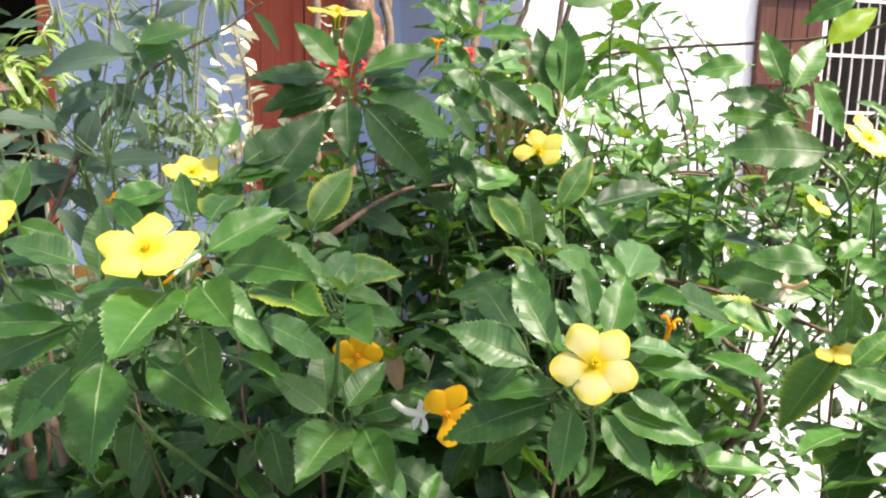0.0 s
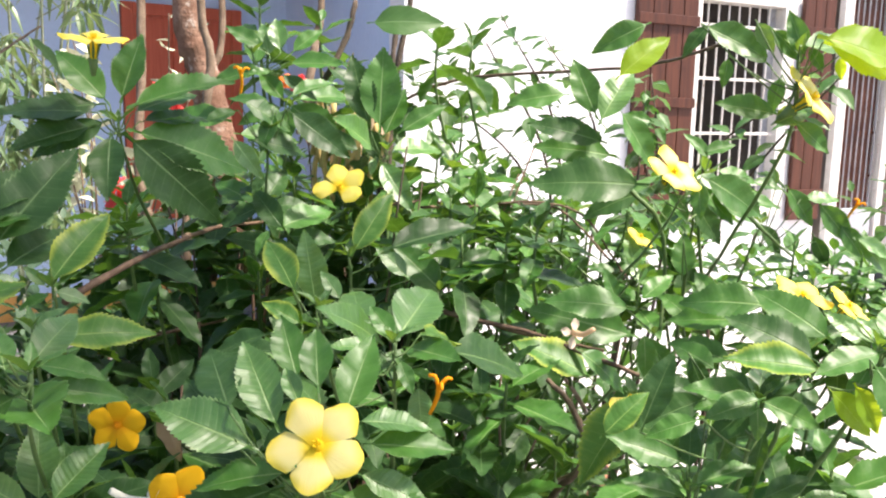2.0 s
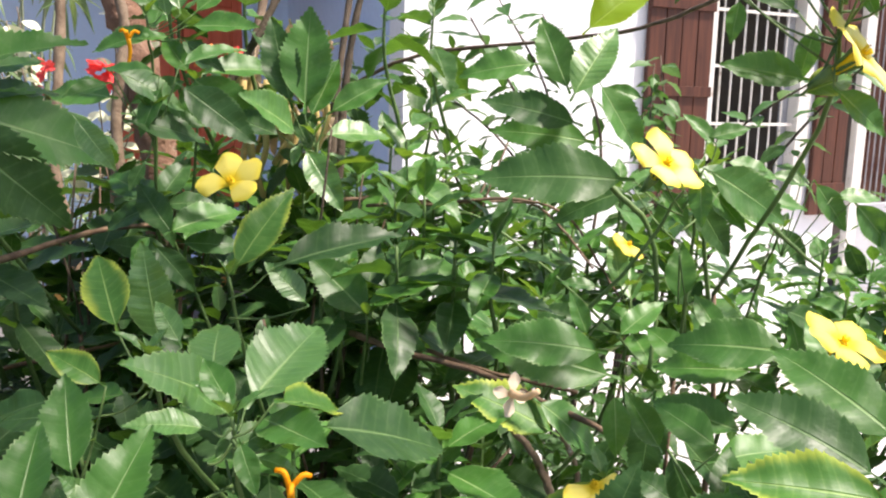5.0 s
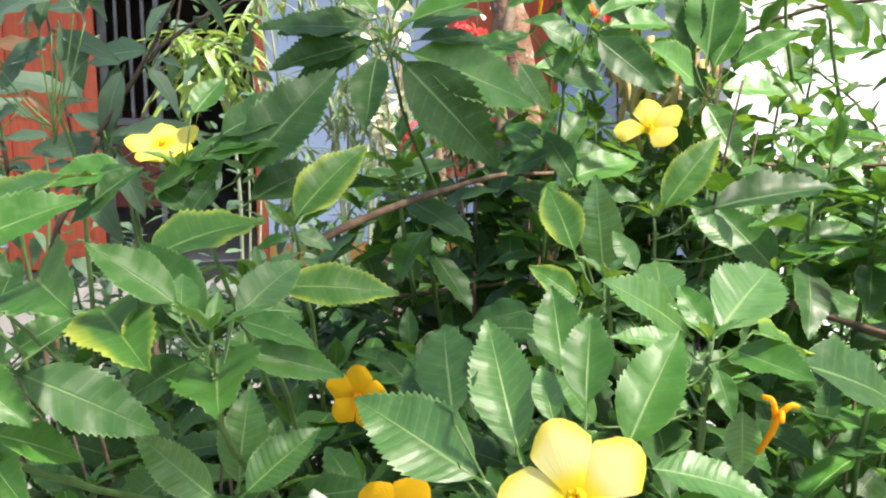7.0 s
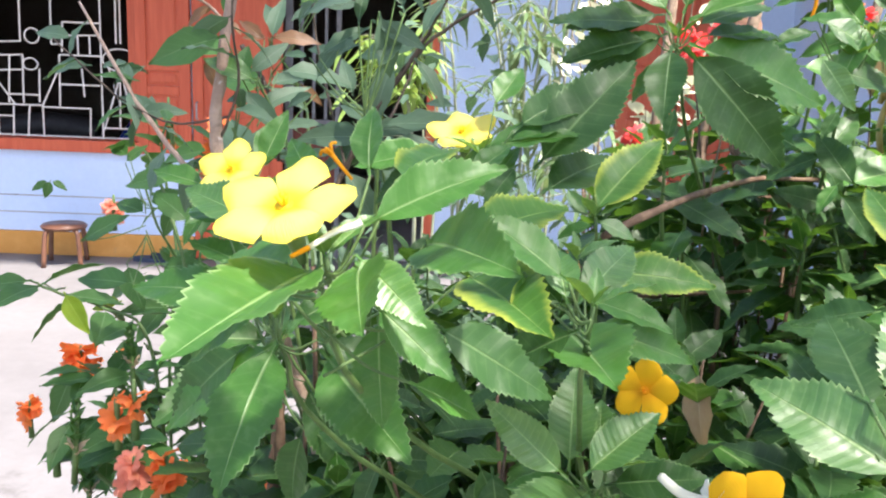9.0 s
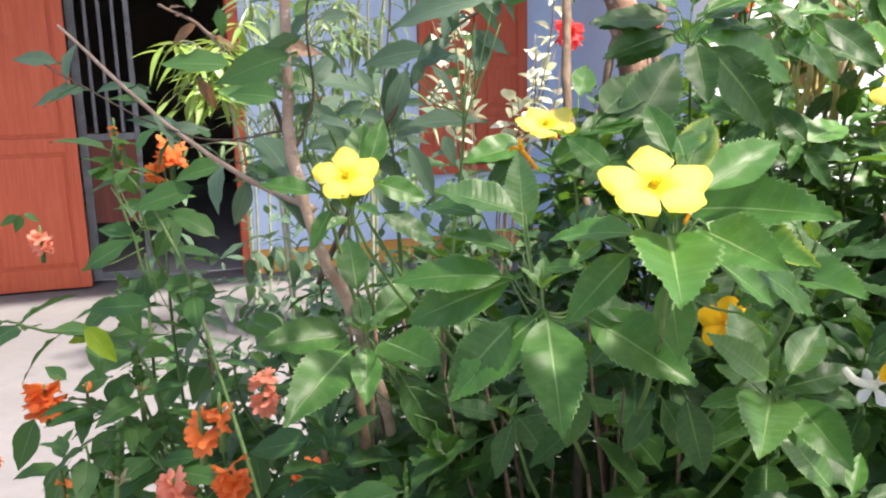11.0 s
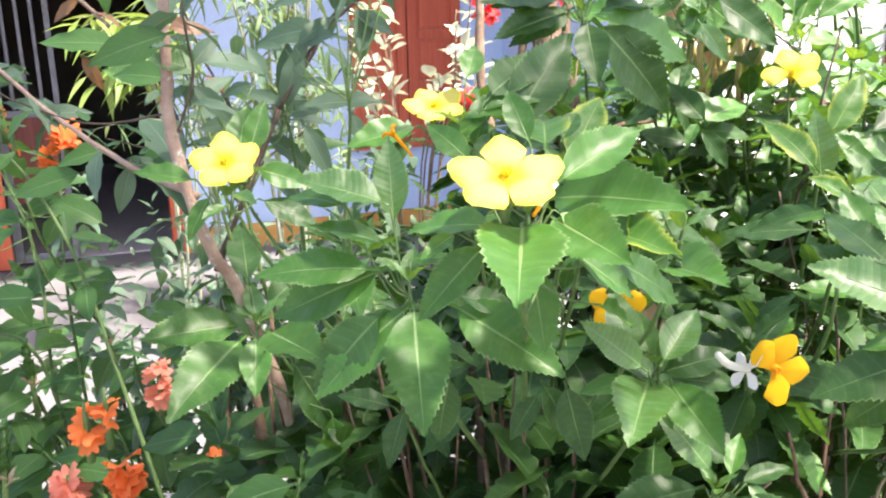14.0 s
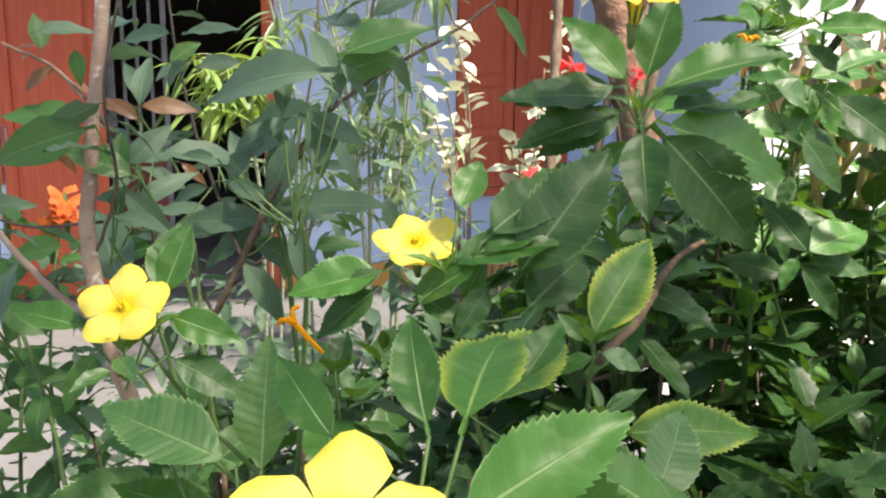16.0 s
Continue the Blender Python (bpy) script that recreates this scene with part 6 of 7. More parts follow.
leaves(_at, 'w', [
    (-0.525, 0.915, 1.399, 171, 63, 4.7, -46),
    (-0.398, 0.923, 1.387, -106, -77, 7.4, -41),
    (-0.528, 0.991, 1.363, -170, 20, 3.4, -52),
    (-0.527, 0.985, 1.334, 18, 21, 4.0, 44),
    (-0.468, 0.975, 1.313, -161, -26, 4.1, -61),
    (-0.423, 0.982, 1.296, 16, 9, 4.9, 47),
    (-0.426, 1.048, 1.310, 12, -9, 4.0, 50),
    (-0.568, 0.957, 1.351, 21, 31, 3.6, 53),
    (-0.496, 0.980, 1.272, -169, 13, 5.0, -39),
    (-0.555, 0.985, 1.262, -171, 26, 4.2, -50),
    (-0.394, 1.081, 1.331, -170, 18, 4.1, -55),
])
leaves(_at, 'w', [
    (-0.545, 1.054, 1.387, -170, 18, 4.1, -60),
])
leaves(_at, 's', [
    (-0.422, 0.938, 1.283, -164, -8, 4.1, -59),
    (-0.409, 1.000, 1.262, 17, 14, 5.0, 36),
])
leaves(_at, 'f', [
    (-0.519, 0.944, 1.433, 23, 39, 3.5, 74),
    (-0.444, 0.962, 1.324, -169, 14, 3.1, -59),
    (-0.538, 0.900, 1.342, -170, 20, 5.4, -56),
])

_at = shoot(slim_tree, (-0.290, 0.700, 1.360))
leaves(_at, 'w', [
    (-0.263, 0.700, 1.425, -167, 3, 8.3, -53),
    (-0.260, 0.700, 1.407, 161, 70, 5.2, -36),
    (-0.263, 0.700, 1.431, 4, -41, 2.6, 45),
    (-0.295, 0.700, 1.385, 169, -2, 3.7, -58),
    (-0.280, 0.700, 1.408, 39, -72, 4.7, 85),
    (-0.286, 0.700, 1.402, 31, -20, 4.4, 64),
    (-0.281, 0.700, 1.367, 38, 65, 4.2, 63),
    (-0.331, 0.700, 1.359, 41, 67, 3.1, 61),
    (-0.329, 0.700, 1.376, 35, 39, 4.4, 49),
    (-0.296, 0.700, 1.399, 106, 79, 3.3, -4),
    (-0.337, 0.700, 1.375, -170, 18, 2.4, -52),
])
leaves(_at, 's', [
    (-0.263, 0.700, 1.433, 19, 25, 5.6, 46),
    (-0.266, 0.700, 1.421, 20, 29, 4.2, 65),
])

# ---- branches, stems and twigs ----
branch_rng = random.Random(31)
leafy_branch(slim_tree, [(-0.366, 0.790, 0.880), (-0.381, 0.775, 1.044), (-0.408, 0.745, 1.169), (-0.420, 0.719, 1.216), (-0.443, 0.722, 1.303), (-0.450, 0.740, 1.377), (-0.465, 0.786, 1.489)], 'w', 0.0060, 0.0048, 0, 0, branch_rng, BARK, 0, (0, 0), name='trunk')
leafy_branch(slim_tree, [(-0.425, 0.720, 1.257), (-0.478, 0.732, 1.276), (-0.545, 0.763, 1.305), (-0.617, 0.796, 1.344), (-0.742, 0.854, 1.428)], 'w', 0.0032, 0.0016, 8, 0.043, branch_rng, BARK, .15, (-40, 25), name='branch')
leafy_branch(slim_tree, [(-0.580, 0.925, 1.389), (-0.538, 0.912, 1.348), (-0.513, 0.897, 1.299), (-0.508, 0.893, 1.272)], 'w', 0.0030, 0.0018, 6, 0.046, branch_rng, BARK_DARK, .1, (-30, 35), name='branch')
leafy_branch(slim_tree, [(-0.444, 0.723, 1.300), (-0.423, 0.726, 1.352), (-0.423, 0.718, 1.405), (-0.420, 0.734, 1.467)], 'w', 0.0013, 0.0009, 7, 0.050, branch_rng, BARK_DARK, .2, (-30, 35), name='branch')
leafy_branch(slim_tree, [(-0.591, 0.925, 1.401), (-0.619, 0.919, 1.430), (-0.648, 0.894, 1.449)], 'r', 0.0022, 0.0013, 4, 0.033, branch_rng, BARK, .2, (-30, 35), name='branch')
leafy_branch(slim_tree, [(-0.450, 0.746, 1.325), (-0.536, 0.771, 1.314), (-0.618, 0.782, 1.336), (-0.731, 0.809, 1.388)], 's', 0.0011, 0.0008, 5, 0.040, branch_rng, BARK_DARK, .2, (-30, 30), name='branch')
leafy_branch(fork_shrub, [(-0.486, 0.894, 1.145), (-0.444, 0.879, 1.225), (-0.429, 0.890, 1.263), (-0.405, 0.896, 1.315)], 'w', 0.0032, 0.0028, 0, 0, branch_rng, BARK_DARK, 0, (0, 0), name='stem')
leafy_branch(fork_shrub, [(-0.405, 0.896, 1.315), (-0.374, 0.916, 1.373), (-0.336, 0.944, 1.417), (-0.270, 0.991, 1.463), (-0.228, 1.031, 1.502)], 'w', 0.0023, 0.0012, 4, 0.050, branch_rng, BARK_DARK, .25, (-35, 20), name='branch')
leafy_branch(fork_shrub, [(-0.405, 0.896, 1.315), (-0.363, 0.909, 1.381), (-0.332, 0.905, 1.426), (-0.319, 0.917, 1.466), (-0.316, 0.929, 1.523)], 'w', 0.0022, 0.0012, 5, 0.050, branch_rng, BARK_DARK, .2, (-35, 20), name='branch')
leafy_branch(fork_shrub, [(-0.425, 0.893, 1.272), (-0.482, 0.953, 1.325), (-0.533, 0.997, 1.400), (-0.565, 1.027, 1.487), (-0.573, 1.036, 1.542)], 'w', 0.0017, 0.0011, 5, 0.045, branch_rng, BARK_DARK, .2, (-35, 25), name='branch')
leafy_branch(fork_shrub, [(-0.421, 0.896, 1.281), (-0.439, 1.003, 1.316), (-0.446, 1.079, 1.389), (-0.447, 1.116, 1.470), (-0.459, 1.149, 1.543)], 'w', 0.0017, 0.0011, 5, 0.045, branch_rng, BARK_DARK, .2, (-35, 25), name='branch')
leafy_branch(fork_shrub, [(-0.442, 0.893, 1.242), (-0.455, 1.008, 1.253), (-0.444, 1.097, 1.268), (-0.427, 1.158, 1.285)], 's', 0.0016, 0.0009, 5, 0.040, branch_rng, BARK_DARK, .2, (-35, 25), name='branch')
leafy_branch(fork_shrub, [(-0.456, 0.896, 1.220), (-0.514, 0.951, 1.250), (-0.597, 0.996, 1.265), (-0.670, 1.042, 1.272)], 's', 0.0016, 0.0009, 5, 0.040, branch_rng, BARK_DARK, .2, (-35, 25), name='branch')
leafy_branch(orange_a, [(-0.699, 0.926, 0.775), (-0.743, 0.975, 0.992), (-0.772, 1.023, 1.119), (-0.819, 1.049, 1.245), (-0.820, 1.061, 1.293)], 's', .0026, .0014, 14, 0.069, branch_rng, STEM, .2, (-30, 30), name='stem')
leafy_branch(orange_a, [(-0.694, 0.980, 0.742), (-0.735, 1.021, 1.009), (-0.752, 1.049, 1.129), (-0.769, 1.097, 1.247)], 's', .0026, .0014, 13, 0.069, branch_rng, STEM, .2, (-30, 30), name='stem')
leafy_branch(orange_a, [(-0.688, 0.927, 0.774), (-0.702, 0.878, 1.000), (-0.723, 0.844, 0.956), (-0.735, 0.830, 0.904)], 's', .0026, .0014, 13, 0.069, branch_rng, STEM, .2, (-30, 30), name='stem')
leafy_branch(orange_b, [(-0.686, 0.978, 0.562), (-0.673, 1.034, 0.783), (-0.651, 1.064, 0.894), (-0.644, 1.073, 0.925)], 's', .0026, .0014, 13, 0.069, branch_rng, STEM, .15, (-30, 30), name='stem')
leafy_branch(orange_b, [(-0.686, 0.978, 0.562), (-0.729, 1.066, 0.726), (-0.776, 1.132, 0.804), (-0.781, 1.142, 0.847)], 's', .0026, .0014, 12, 0.069, branch_rng, STEM, .15, (-30, 30), name='stem')
leafy_branch(orange_b, [(-0.641, 0.896, 0.629), (-0.695, 0.921, 0.753), (-0.711, 0.937, 0.825)], 's', .0026, .0014, 12, 0.069, branch_rng, STEM, .15, (-30, 30), name='stem')
leafy_branch(orange_b, [(-0.611, 0.900, 0.629), (-0.620, 0.929, 0.752), (-0.641, 0.950, 0.846)], 's', .0026, .0014, 12, 0.075, branch_rng, STEM, .15, (-30, 30), name='stem')
leafy_branch(orange_c, [(-0.487, 0.826, 0.695), (-0.503, 0.870, 0.796), (-0.519, 0.916, 0.862)], 's', .0026, .0014, 13, 0.075, branch_rng, STEM, .15, (-30, 30), name='stem')
leafy_branch(orange_c, [(-0.424, 0.702, 0.795), (-0.360, 0.670, 0.929), (-0.345, 0.667, 0.996), (-0.338, 0.666, 1.030)], 's', .0030, .0014, 13, 0.094, branch_rng, STEM, .15, (-30, 30), name='stem')
leafy_branch(orange_d, [(-0.541, 0.831, 0.895), (-0.623, 0.891, 1.083), (-0.652, 0.898, 1.170), (-0.713, 0.922, 1.254), (-0.751, 0.930, 1.270)], 's', .0026, .0014, 8, 0.055, branch_rng, STEM, .15, (-30, 30), name='stem')
leafy_branch(orange_d, [(-0.627, 0.891, 0.842), (-0.698, 0.884, 0.959), (-0.752, 0.867, 0.996), (-0.771, 0.859, 1.002)], 's', .0026, .0014, 13, 0.069, branch_rng, STEM, .15, (-30, 30), name='stem')
leafy_branch(orange_d, [(-0.652, 0.879, 0.841), (-0.717, 0.914, 1.032), (-0.772, 0.897, 1.070), (-0.831, 0.873, 1.088), (-0.858, 0.864, 1.100)], 's', .0026, .0014, 13, 0.069, branch_rng, STEM, .15, (-30, 30), name='stem')
leafy_branch(orange_d, [(-0.641, 0.833, 0.866), (-0.705, 0.812, 0.907), (-0.730, 0.809, 0.944), (-0.738, 0.813, 0.975)], 's', .0026, .0014, 13, 0.062, branch_rng, STEM, .15, (-30, 30), name='stem')
leafy_branch(orange_d, [(-0.585, 0.810, 0.893), (-0.640, 0.817, 0.942), (-0.680, 0.836, 0.959)], 's', .0026, .0014, 12, 0.069, branch_rng, STEM, .15, (-30, 30), name='stem')
leafy_branch(bush_mid, [(-0.117, 0.727, 1.265), (-0.095, 0.791, 1.278), (-0.074, 0.944, 1.280), (-0.043, 1.046, 1.282), (0.004, 1.147, 1.275)], 'g', .0032, .0024, 0, 0.0, branch_rng, TWIG, name='twig')
leafy_branch(bush_mid, [(0.200, 1.005, 1.195), (0.251, 0.960, 1.189), (0.286, 0.937, 1.181), (0.327, 0.913, 1.177), (0.372, 0.890, 1.173)], 'g', .0023, .0016, 0, 0.0, branch_rng, TWIG, name='twig')
leafy_branch(bush_right, [(0.155, 1.503, 1.416), (0.224, 1.428, 1.454), (0.287, 1.370, 1.472), (0.374, 1.256, 1.477), (0.441, 1.041, 1.476), (0.453, 0.887, 1.483), (0.460, 0.796, 1.495)], 'g', .0030, .0016, 0, 0.0, branch_rng, TWIG, name='twig')
leafy_branch(bush_right, [(0.157, 1.177, 1.295), (0.209, 1.225, 1.294), (0.286, 1.240, 1.288), (0.368, 1.237, 1.294), (0.433, 1.210, 1.278), (0.462, 1.148, 1.225), (0.467, 1.094, 1.205)], 'g', .0024, .0014, 0, 0.0, branch_rng, TWIG, name='twig')
leafy_branch(bush_right, [(0.187, 1.331, 1.313), (0.267, 1.267, 1.263), (0.318, 1.216, 1.278), (0.383, 1.185, 1.237), (0.449, 1.090, 1.181), (0.444, 0.938, 1.178)], 'g', .0022, .0014, 0, 0.0, branch_rng, STEM, name='twig')
leafy_branch(bush_right, [(0.198, 1.150, 1.294), (0.289, 1.238, 1.287), (0.395, 1.273, 1.285), (0.422, 1.215, 1.269), (0.439, 1.105, 1.235)], 'g', .0022, .0014, 0, 0.0, branch_rng, TWIG, name='twig')
leafy_branch(bush_tall, [(0.150, 1.329, 1.289), (0.155, 1.346, 1.385), (0.165, 1.361, 1.474), (0.180, 1.399, 1.580)], 'g', .0055, .004, 0, 0.0, branch_rng, BARK_DARK, name='twig')
leafy_branch(bush_tall, [(0.158, 1.351, 1.239), (0.164, 1.373, 1.375), (0.174, 1.387, 1.472), (0.192, 1.398, 1.560), (0.201, 1.407, 1.625)], 'g', .0060, .004, 0, 0.0, branch_rng, BARK_DARK, name='twig')
leafy_branch(bush_tall, [(0.040, 1.172, 1.406), (0.078, 1.184, 1.469), (0.100, 1.193, 1.515), (0.111, 1.202, 1.561)], 'g', .0050, .0035, 0, 0.0, branch_rng, BARK_DARK, name='twig')
leafy_branch(bush_right, [(0.362, 0.905, 1.370), (0.390, 0.878, 1.341), (0.417, 0.871, 1.311), (0.430, 0.881, 1.254), (0.424, 0.871, 1.199)], 'g', .0028, .0018, 0, 0.0, branch_rng, STEM, name='twig')
leafy_branch(bush_right, [(0.471, 0.834, 1.348), (0.544, 0.903, 1.300), (0.632, 0.992, 1.255)], 'g', .0024, .0015, 0, 0.0, branch_rng, STEM, name='twig')
leafy_branch(bush_left, [(-0.139, 0.959, 1.168), (-0.105, 1.019, 1.162), (-0.048, 1.087, 1.160)], 'g', .0026, .0018, 0, 0.0, branch_rng, TWIG, name='twig')
leafy_branch(bush_left, [(0.130, 0.750, 0.950), (0.077, 0.706, 1.006), (0.053, 0.689, 1.073)], 'g', .0022, .0014, 0, 0.0, branch_rng, TWIG, name='twig')
leafy_branch(bush_left, [(0.103, 0.745, 0.940), (0.108, 0.761, 1.003), (0.117, 0.778, 1.067)], 'g', .0022, .0014, 0, 0.0, branch_rng, TWIG, name='twig')
leafy_branch(bush_left, [(-0.389, 0.734, 0.907), (-0.393, 0.741, 0.979), (-0.399, 0.749, 1.055), (-0.406, 0.760, 1.104)], 'g', .0060, .0045, 0, 0.0, branch_rng, TWIG, name='twig')
leafy_branch(bush_left, [(-0.472, 0.815, 0.854), (-0.464, 0.828, 0.987), (-0.459, 0.834, 1.052)], 'g', .0050, .0040, 0, 0.0, branch_rng, TWIG, name='twig')
leafy_branch(bush_left, [(-0.197, 0.845, 0.851), (-0.199, 0.829, 0.997), (-0.205, 0.797, 1.079)], 'g', .0050, .0040, 0, 0.0, branch_rng, BARK_DARK, name='twig')
leafy_branch(bush_left, [(-0.165, 0.848, 0.851), (-0.173, 0.878, 0.976), (-0.167, 0.853, 1.080)], 'g', .0045, .0035, 0, 0.0, branch_rng, BARK_DARK, name='twig')
leafy_branch(thorn, [(-0.087, 1.495, 1.133), (-0.102, 1.519, 1.263), (-0.119, 1.536, 1.366), (-0.151, 1.556, 1.495), (-0.170, 1.567, 1.572), (-0.183, 1.625, 1.857)], 'g', .0310, .027, 0, 0.0, branch_rng, TRUNK, name='trunk')
leafy_branch(thorn, [(-0.197, 1.413, 1.139), (-0.219, 1.431, 1.247), (-0.233, 1.443, 1.321), (-0.236, 1.489, 1.439), (-0.239, 1.521, 1.542), (-0.252, 1.578, 1.822)], 'g', .0085, .007, 0, 0.0, branch_rng, THORN, name='twig')
leafy_branch(thorn, [(-0.167, 1.472, 1.131), (-0.175, 1.523, 1.277), (-0.163, 1.530, 1.391), (-0.137, 1.556, 1.478), (-0.117, 1.576, 1.548), (-0.130, 1.635, 1.833)], 'g', .0075, .006, 0, 0.0, branch_rng, THORN, name='twig')
leafy_branch(thorn, [(-0.087, 1.230, 1.179), (-0.089, 1.251, 1.287), (-0.102, 1.290, 1.387), (-0.096, 1.320, 1.489), (-0.111, 1.336, 1.574), (-0.107, 1.389, 1.856)], 'g', .0075, .006, 0, 0.0, branch_rng, THORN, name='twig')
leafy_branch(thorn, [(0.021, 1.454, 1.379), (0.036, 1.467, 1.460), (0.048, 1.501, 1.543), (0.055, 1.509, 1.592), (0.058, 1.556, 1.862)], 'g', .0070, .006, 0, 0.0, branch_rng, THORN, name='twig')
leafy_branch(bush_right, [(0.405, 1.217, 0.871), (0.440, 1.201, 0.896), (0.457, 1.190, 0.944), (0.449, 1.187, 0.985), (0.422, 1.196, 1.031), (0.386, 1.204, 1.068)], 'g', .0040, .0030, 0, 0.0, branch_rng, BARK, name='twig')
leafy_branch(bush_right, [(0.185, 0.927, 1.214), (0.224, 0.895, 1.208), (0.287, 0.853, 1.202), (0.333, 0.810, 1.191), (0.367, 0.768, 1.185)], 'g', .0030, .0020, 0, 0.0, branch_rng, TWIG, name='twig')

# ---- flowers of the yellow bushes ----
yellow_flower(bush_left, (-0.159, 0.427, 1.3175), -84, 60, 0.0270, 20)
# Tone "pale" marks flowers whose colour carries direct sun.
yellow_flower(bush_mid, (0.089, 0.481, 1.243), -100, 40, 0.0275, 50, "pale")
yellow_flower(bush_tall, (0.095, 0.892, 1.342), -105, 42, 0.028, 40, skip=(3,))
yellow_flower(bush_left, (-0.226, 0.730, 1.327), -78, 61, 0.0265, 35)
yellow_flower(bush_left, (-0.079, 0.720, 1.166), -95, 5, 0.024, 15, "orange")
yellow_flower(bush_left, (-0.377, 0.661, 1.293), -80, 46, 0.0275, 25)
yellow_flower(bush_mid, (0.001, 0.560, 1.177), -65, 0, 0.024, 60, "orange", skip=(2,))
yellow_flower(bush_right, (0.410, 0.825, 1.366), -62, 46, 0.030, 10, "pale")
yellow_flower(bush_right, (0.452, 0.668, 1.434), -46, 34, 0.029, 30, "pale")
yellow_flower(bush_tall, (-0.109, 0.806, 1.472), -60, 80, 0.030, 0)
yellow_flower(bush_near, (0.454, 0.660, 1.282), -60, 60, 0.024, 20)
yellow_flower(bush_near, (0.490, 0.655, 1.275), -40, 50, 0.022, 50)
yellow_flower(bush_mid, (0.323, 0.665, 1.200), -100, 60, 0.020, 0, skip=(1, 2))
yellow_flower(bush_right, (0.432, 0.967, 1.284), -60, 40, 0.018, 0, skip=(0, 1))


def spent_flower(bush, pos, az, el, size=0.022):
    """A withered orange flower: curled petals round a thin tube."""
    root = bush.matrix_world.translation
    m = facing(Vector(pos) - root, az, el)
    bm = bmesh.new()
    tube(bm, curve([(0, 0, -size), (0.1 * size, 0, -0.2 * size), (0, 0, 0.35 * size)], 3), size * 0.07, size * 0.11, 7)
    for k in range(3):
        a = 2.1 * k
        tube(bm, curve([(0, 0, 0.3 * size), (0.25 * size * math.cos(a), 0.25 * size * math.sin(a), 0.7 * size), (0.5 * size * math.cos(a), 0.5 * size * math.sin(a), 0.62 * size)], 3), size * 0.085, size * 0.07, 6)
    part("spent_flower", bm, PETAL_ORANGE, bush, "curled spent orange flower", smooth=True, m=m)


spent_flower(bush_mid, (0.164, 0.600, 1.229), -60, 66, 0.018)
spent_flower(bush_left, (-0.230, 0.572, 1.318), -150, 50, 0.013)
spent_flower(bush_right, (0.72, 1.02, 1.31), -20, 60, 0.018)
spent_flower(bush_right, (0.80, 1.02, 1.27), -20, 60, 0.018)
spent_flower(bush_tall, (-0.020, 1.05, 1.450), -60, 80, 0.020)
floret_head(thorn, (0.01, 1.25, 1.452), "salmon", 5, 0.014, 61, spike=False)


def fallen_flower(m, big=1.0, tone="white"):
    """A small white tubular flower caught on the leaves."""
    ob = empty("fallen_flower", m @ Matrix.Scale(big, 4), "small %s fallen flower caught on green leaves" % tone, "flower")
    bm = bmesh.new()
    tube(bm, curve([(-0.016, 0, 0.004), (-0.006, 0.001, 0), (0.004, 0, 0.001)], 3), 0.0016, 0.0022, 7)
    part("tube", bm, PETALS[tone][0].materials[0], ob, smooth=True)
    for k in range(4):
        part("petal", PETALS[tone][k % 2], None, ob, m=Matrix.Translation((0.003, 0, 0)) @ Matrix.Rotation(radians(90), 4, "Y") @ Matrix.Rotation(radians(90 * k + 20), 4, "Z") @ Matrix.Diagonal((0.011, 0.011, 0.011, 1)))


PETALS["beige"] = [petal_mesh("petal", PETAL_BEIGE, wide=0.7, cup=0.5, seed=31), petal_mesh("petal", PETAL_BEIGE, wide=0.6, cup=0.7, seed=32)]
PETALS["white"] = [petal_mesh("petal", PETAL_WHITE, wide=0.6, cup=0.1, seed=21), petal_mesh("petal", PETAL_WHITE, wide=0.55, cup=0.3, seed=22)]
fallen_flower(pose(-0.020, 0.556, 1.178, 10, 20, 25), 1.35)


def fallen_petal(foot, tip):
    """A rolled white petal with an orange foot, lying across the leaves."""
    a, b = Vector(foot), Vector(tip)
    ob = empty("fallen_petal", Matrix.Translation(a), "rolled white fallen petal with an orange foot on green leaves", "petal")
    d = b - a
    bm = bmesh.new()
    tube(bm, curve([d * 0.25, d * 0.6 + Vector((0, 0, 0.0012)), d * 0.9, d], 4), 0.0010, 0.0015, 8)
    part("blade", bm, PETAL_WHITE, ob, smooth=True)
    bm = bmesh.new()
    tube(bm, curve([d * 0.0, d * 0.14, d * 0.25], 4), 0.0008, 0.0010, 8)
    part("foot", bm, PETAL_ORANGE, ob, "orange foot", smooth=True)


fallen_petal((-0.147, 0.414, 1.303), (-0.137, 0.443, 1.312))
fallen_flower(pose(0.278, 0.663, 1.253, 0, 10, 120), 1.1, "beige")

tagged(part("withered_leaf", LEAVES["x"][0], None, None, m=aim((-0.052, 0.772, 1.172), -80, -70, 0.06, 20)), "pale tan withered leaf hanging in the bush", "leaf")

# ---- inner leaves of the bushes, the nearest as parts; deep green stands in for shade ----
inner_rng = random.Random(77)


def spots(lo, hi, count):
    return [[inner_rng.uniform(a, b) for a, b in zip(lo, hi)] for _ in range(count)]


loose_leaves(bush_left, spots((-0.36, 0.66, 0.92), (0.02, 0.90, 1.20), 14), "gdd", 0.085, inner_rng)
# Low leaves all in the dark green, which paints the shade down there.
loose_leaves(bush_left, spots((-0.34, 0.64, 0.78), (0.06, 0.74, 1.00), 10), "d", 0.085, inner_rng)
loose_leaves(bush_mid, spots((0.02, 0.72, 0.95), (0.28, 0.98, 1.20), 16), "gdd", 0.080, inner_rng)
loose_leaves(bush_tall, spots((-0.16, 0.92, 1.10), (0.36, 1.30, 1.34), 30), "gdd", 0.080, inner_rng)
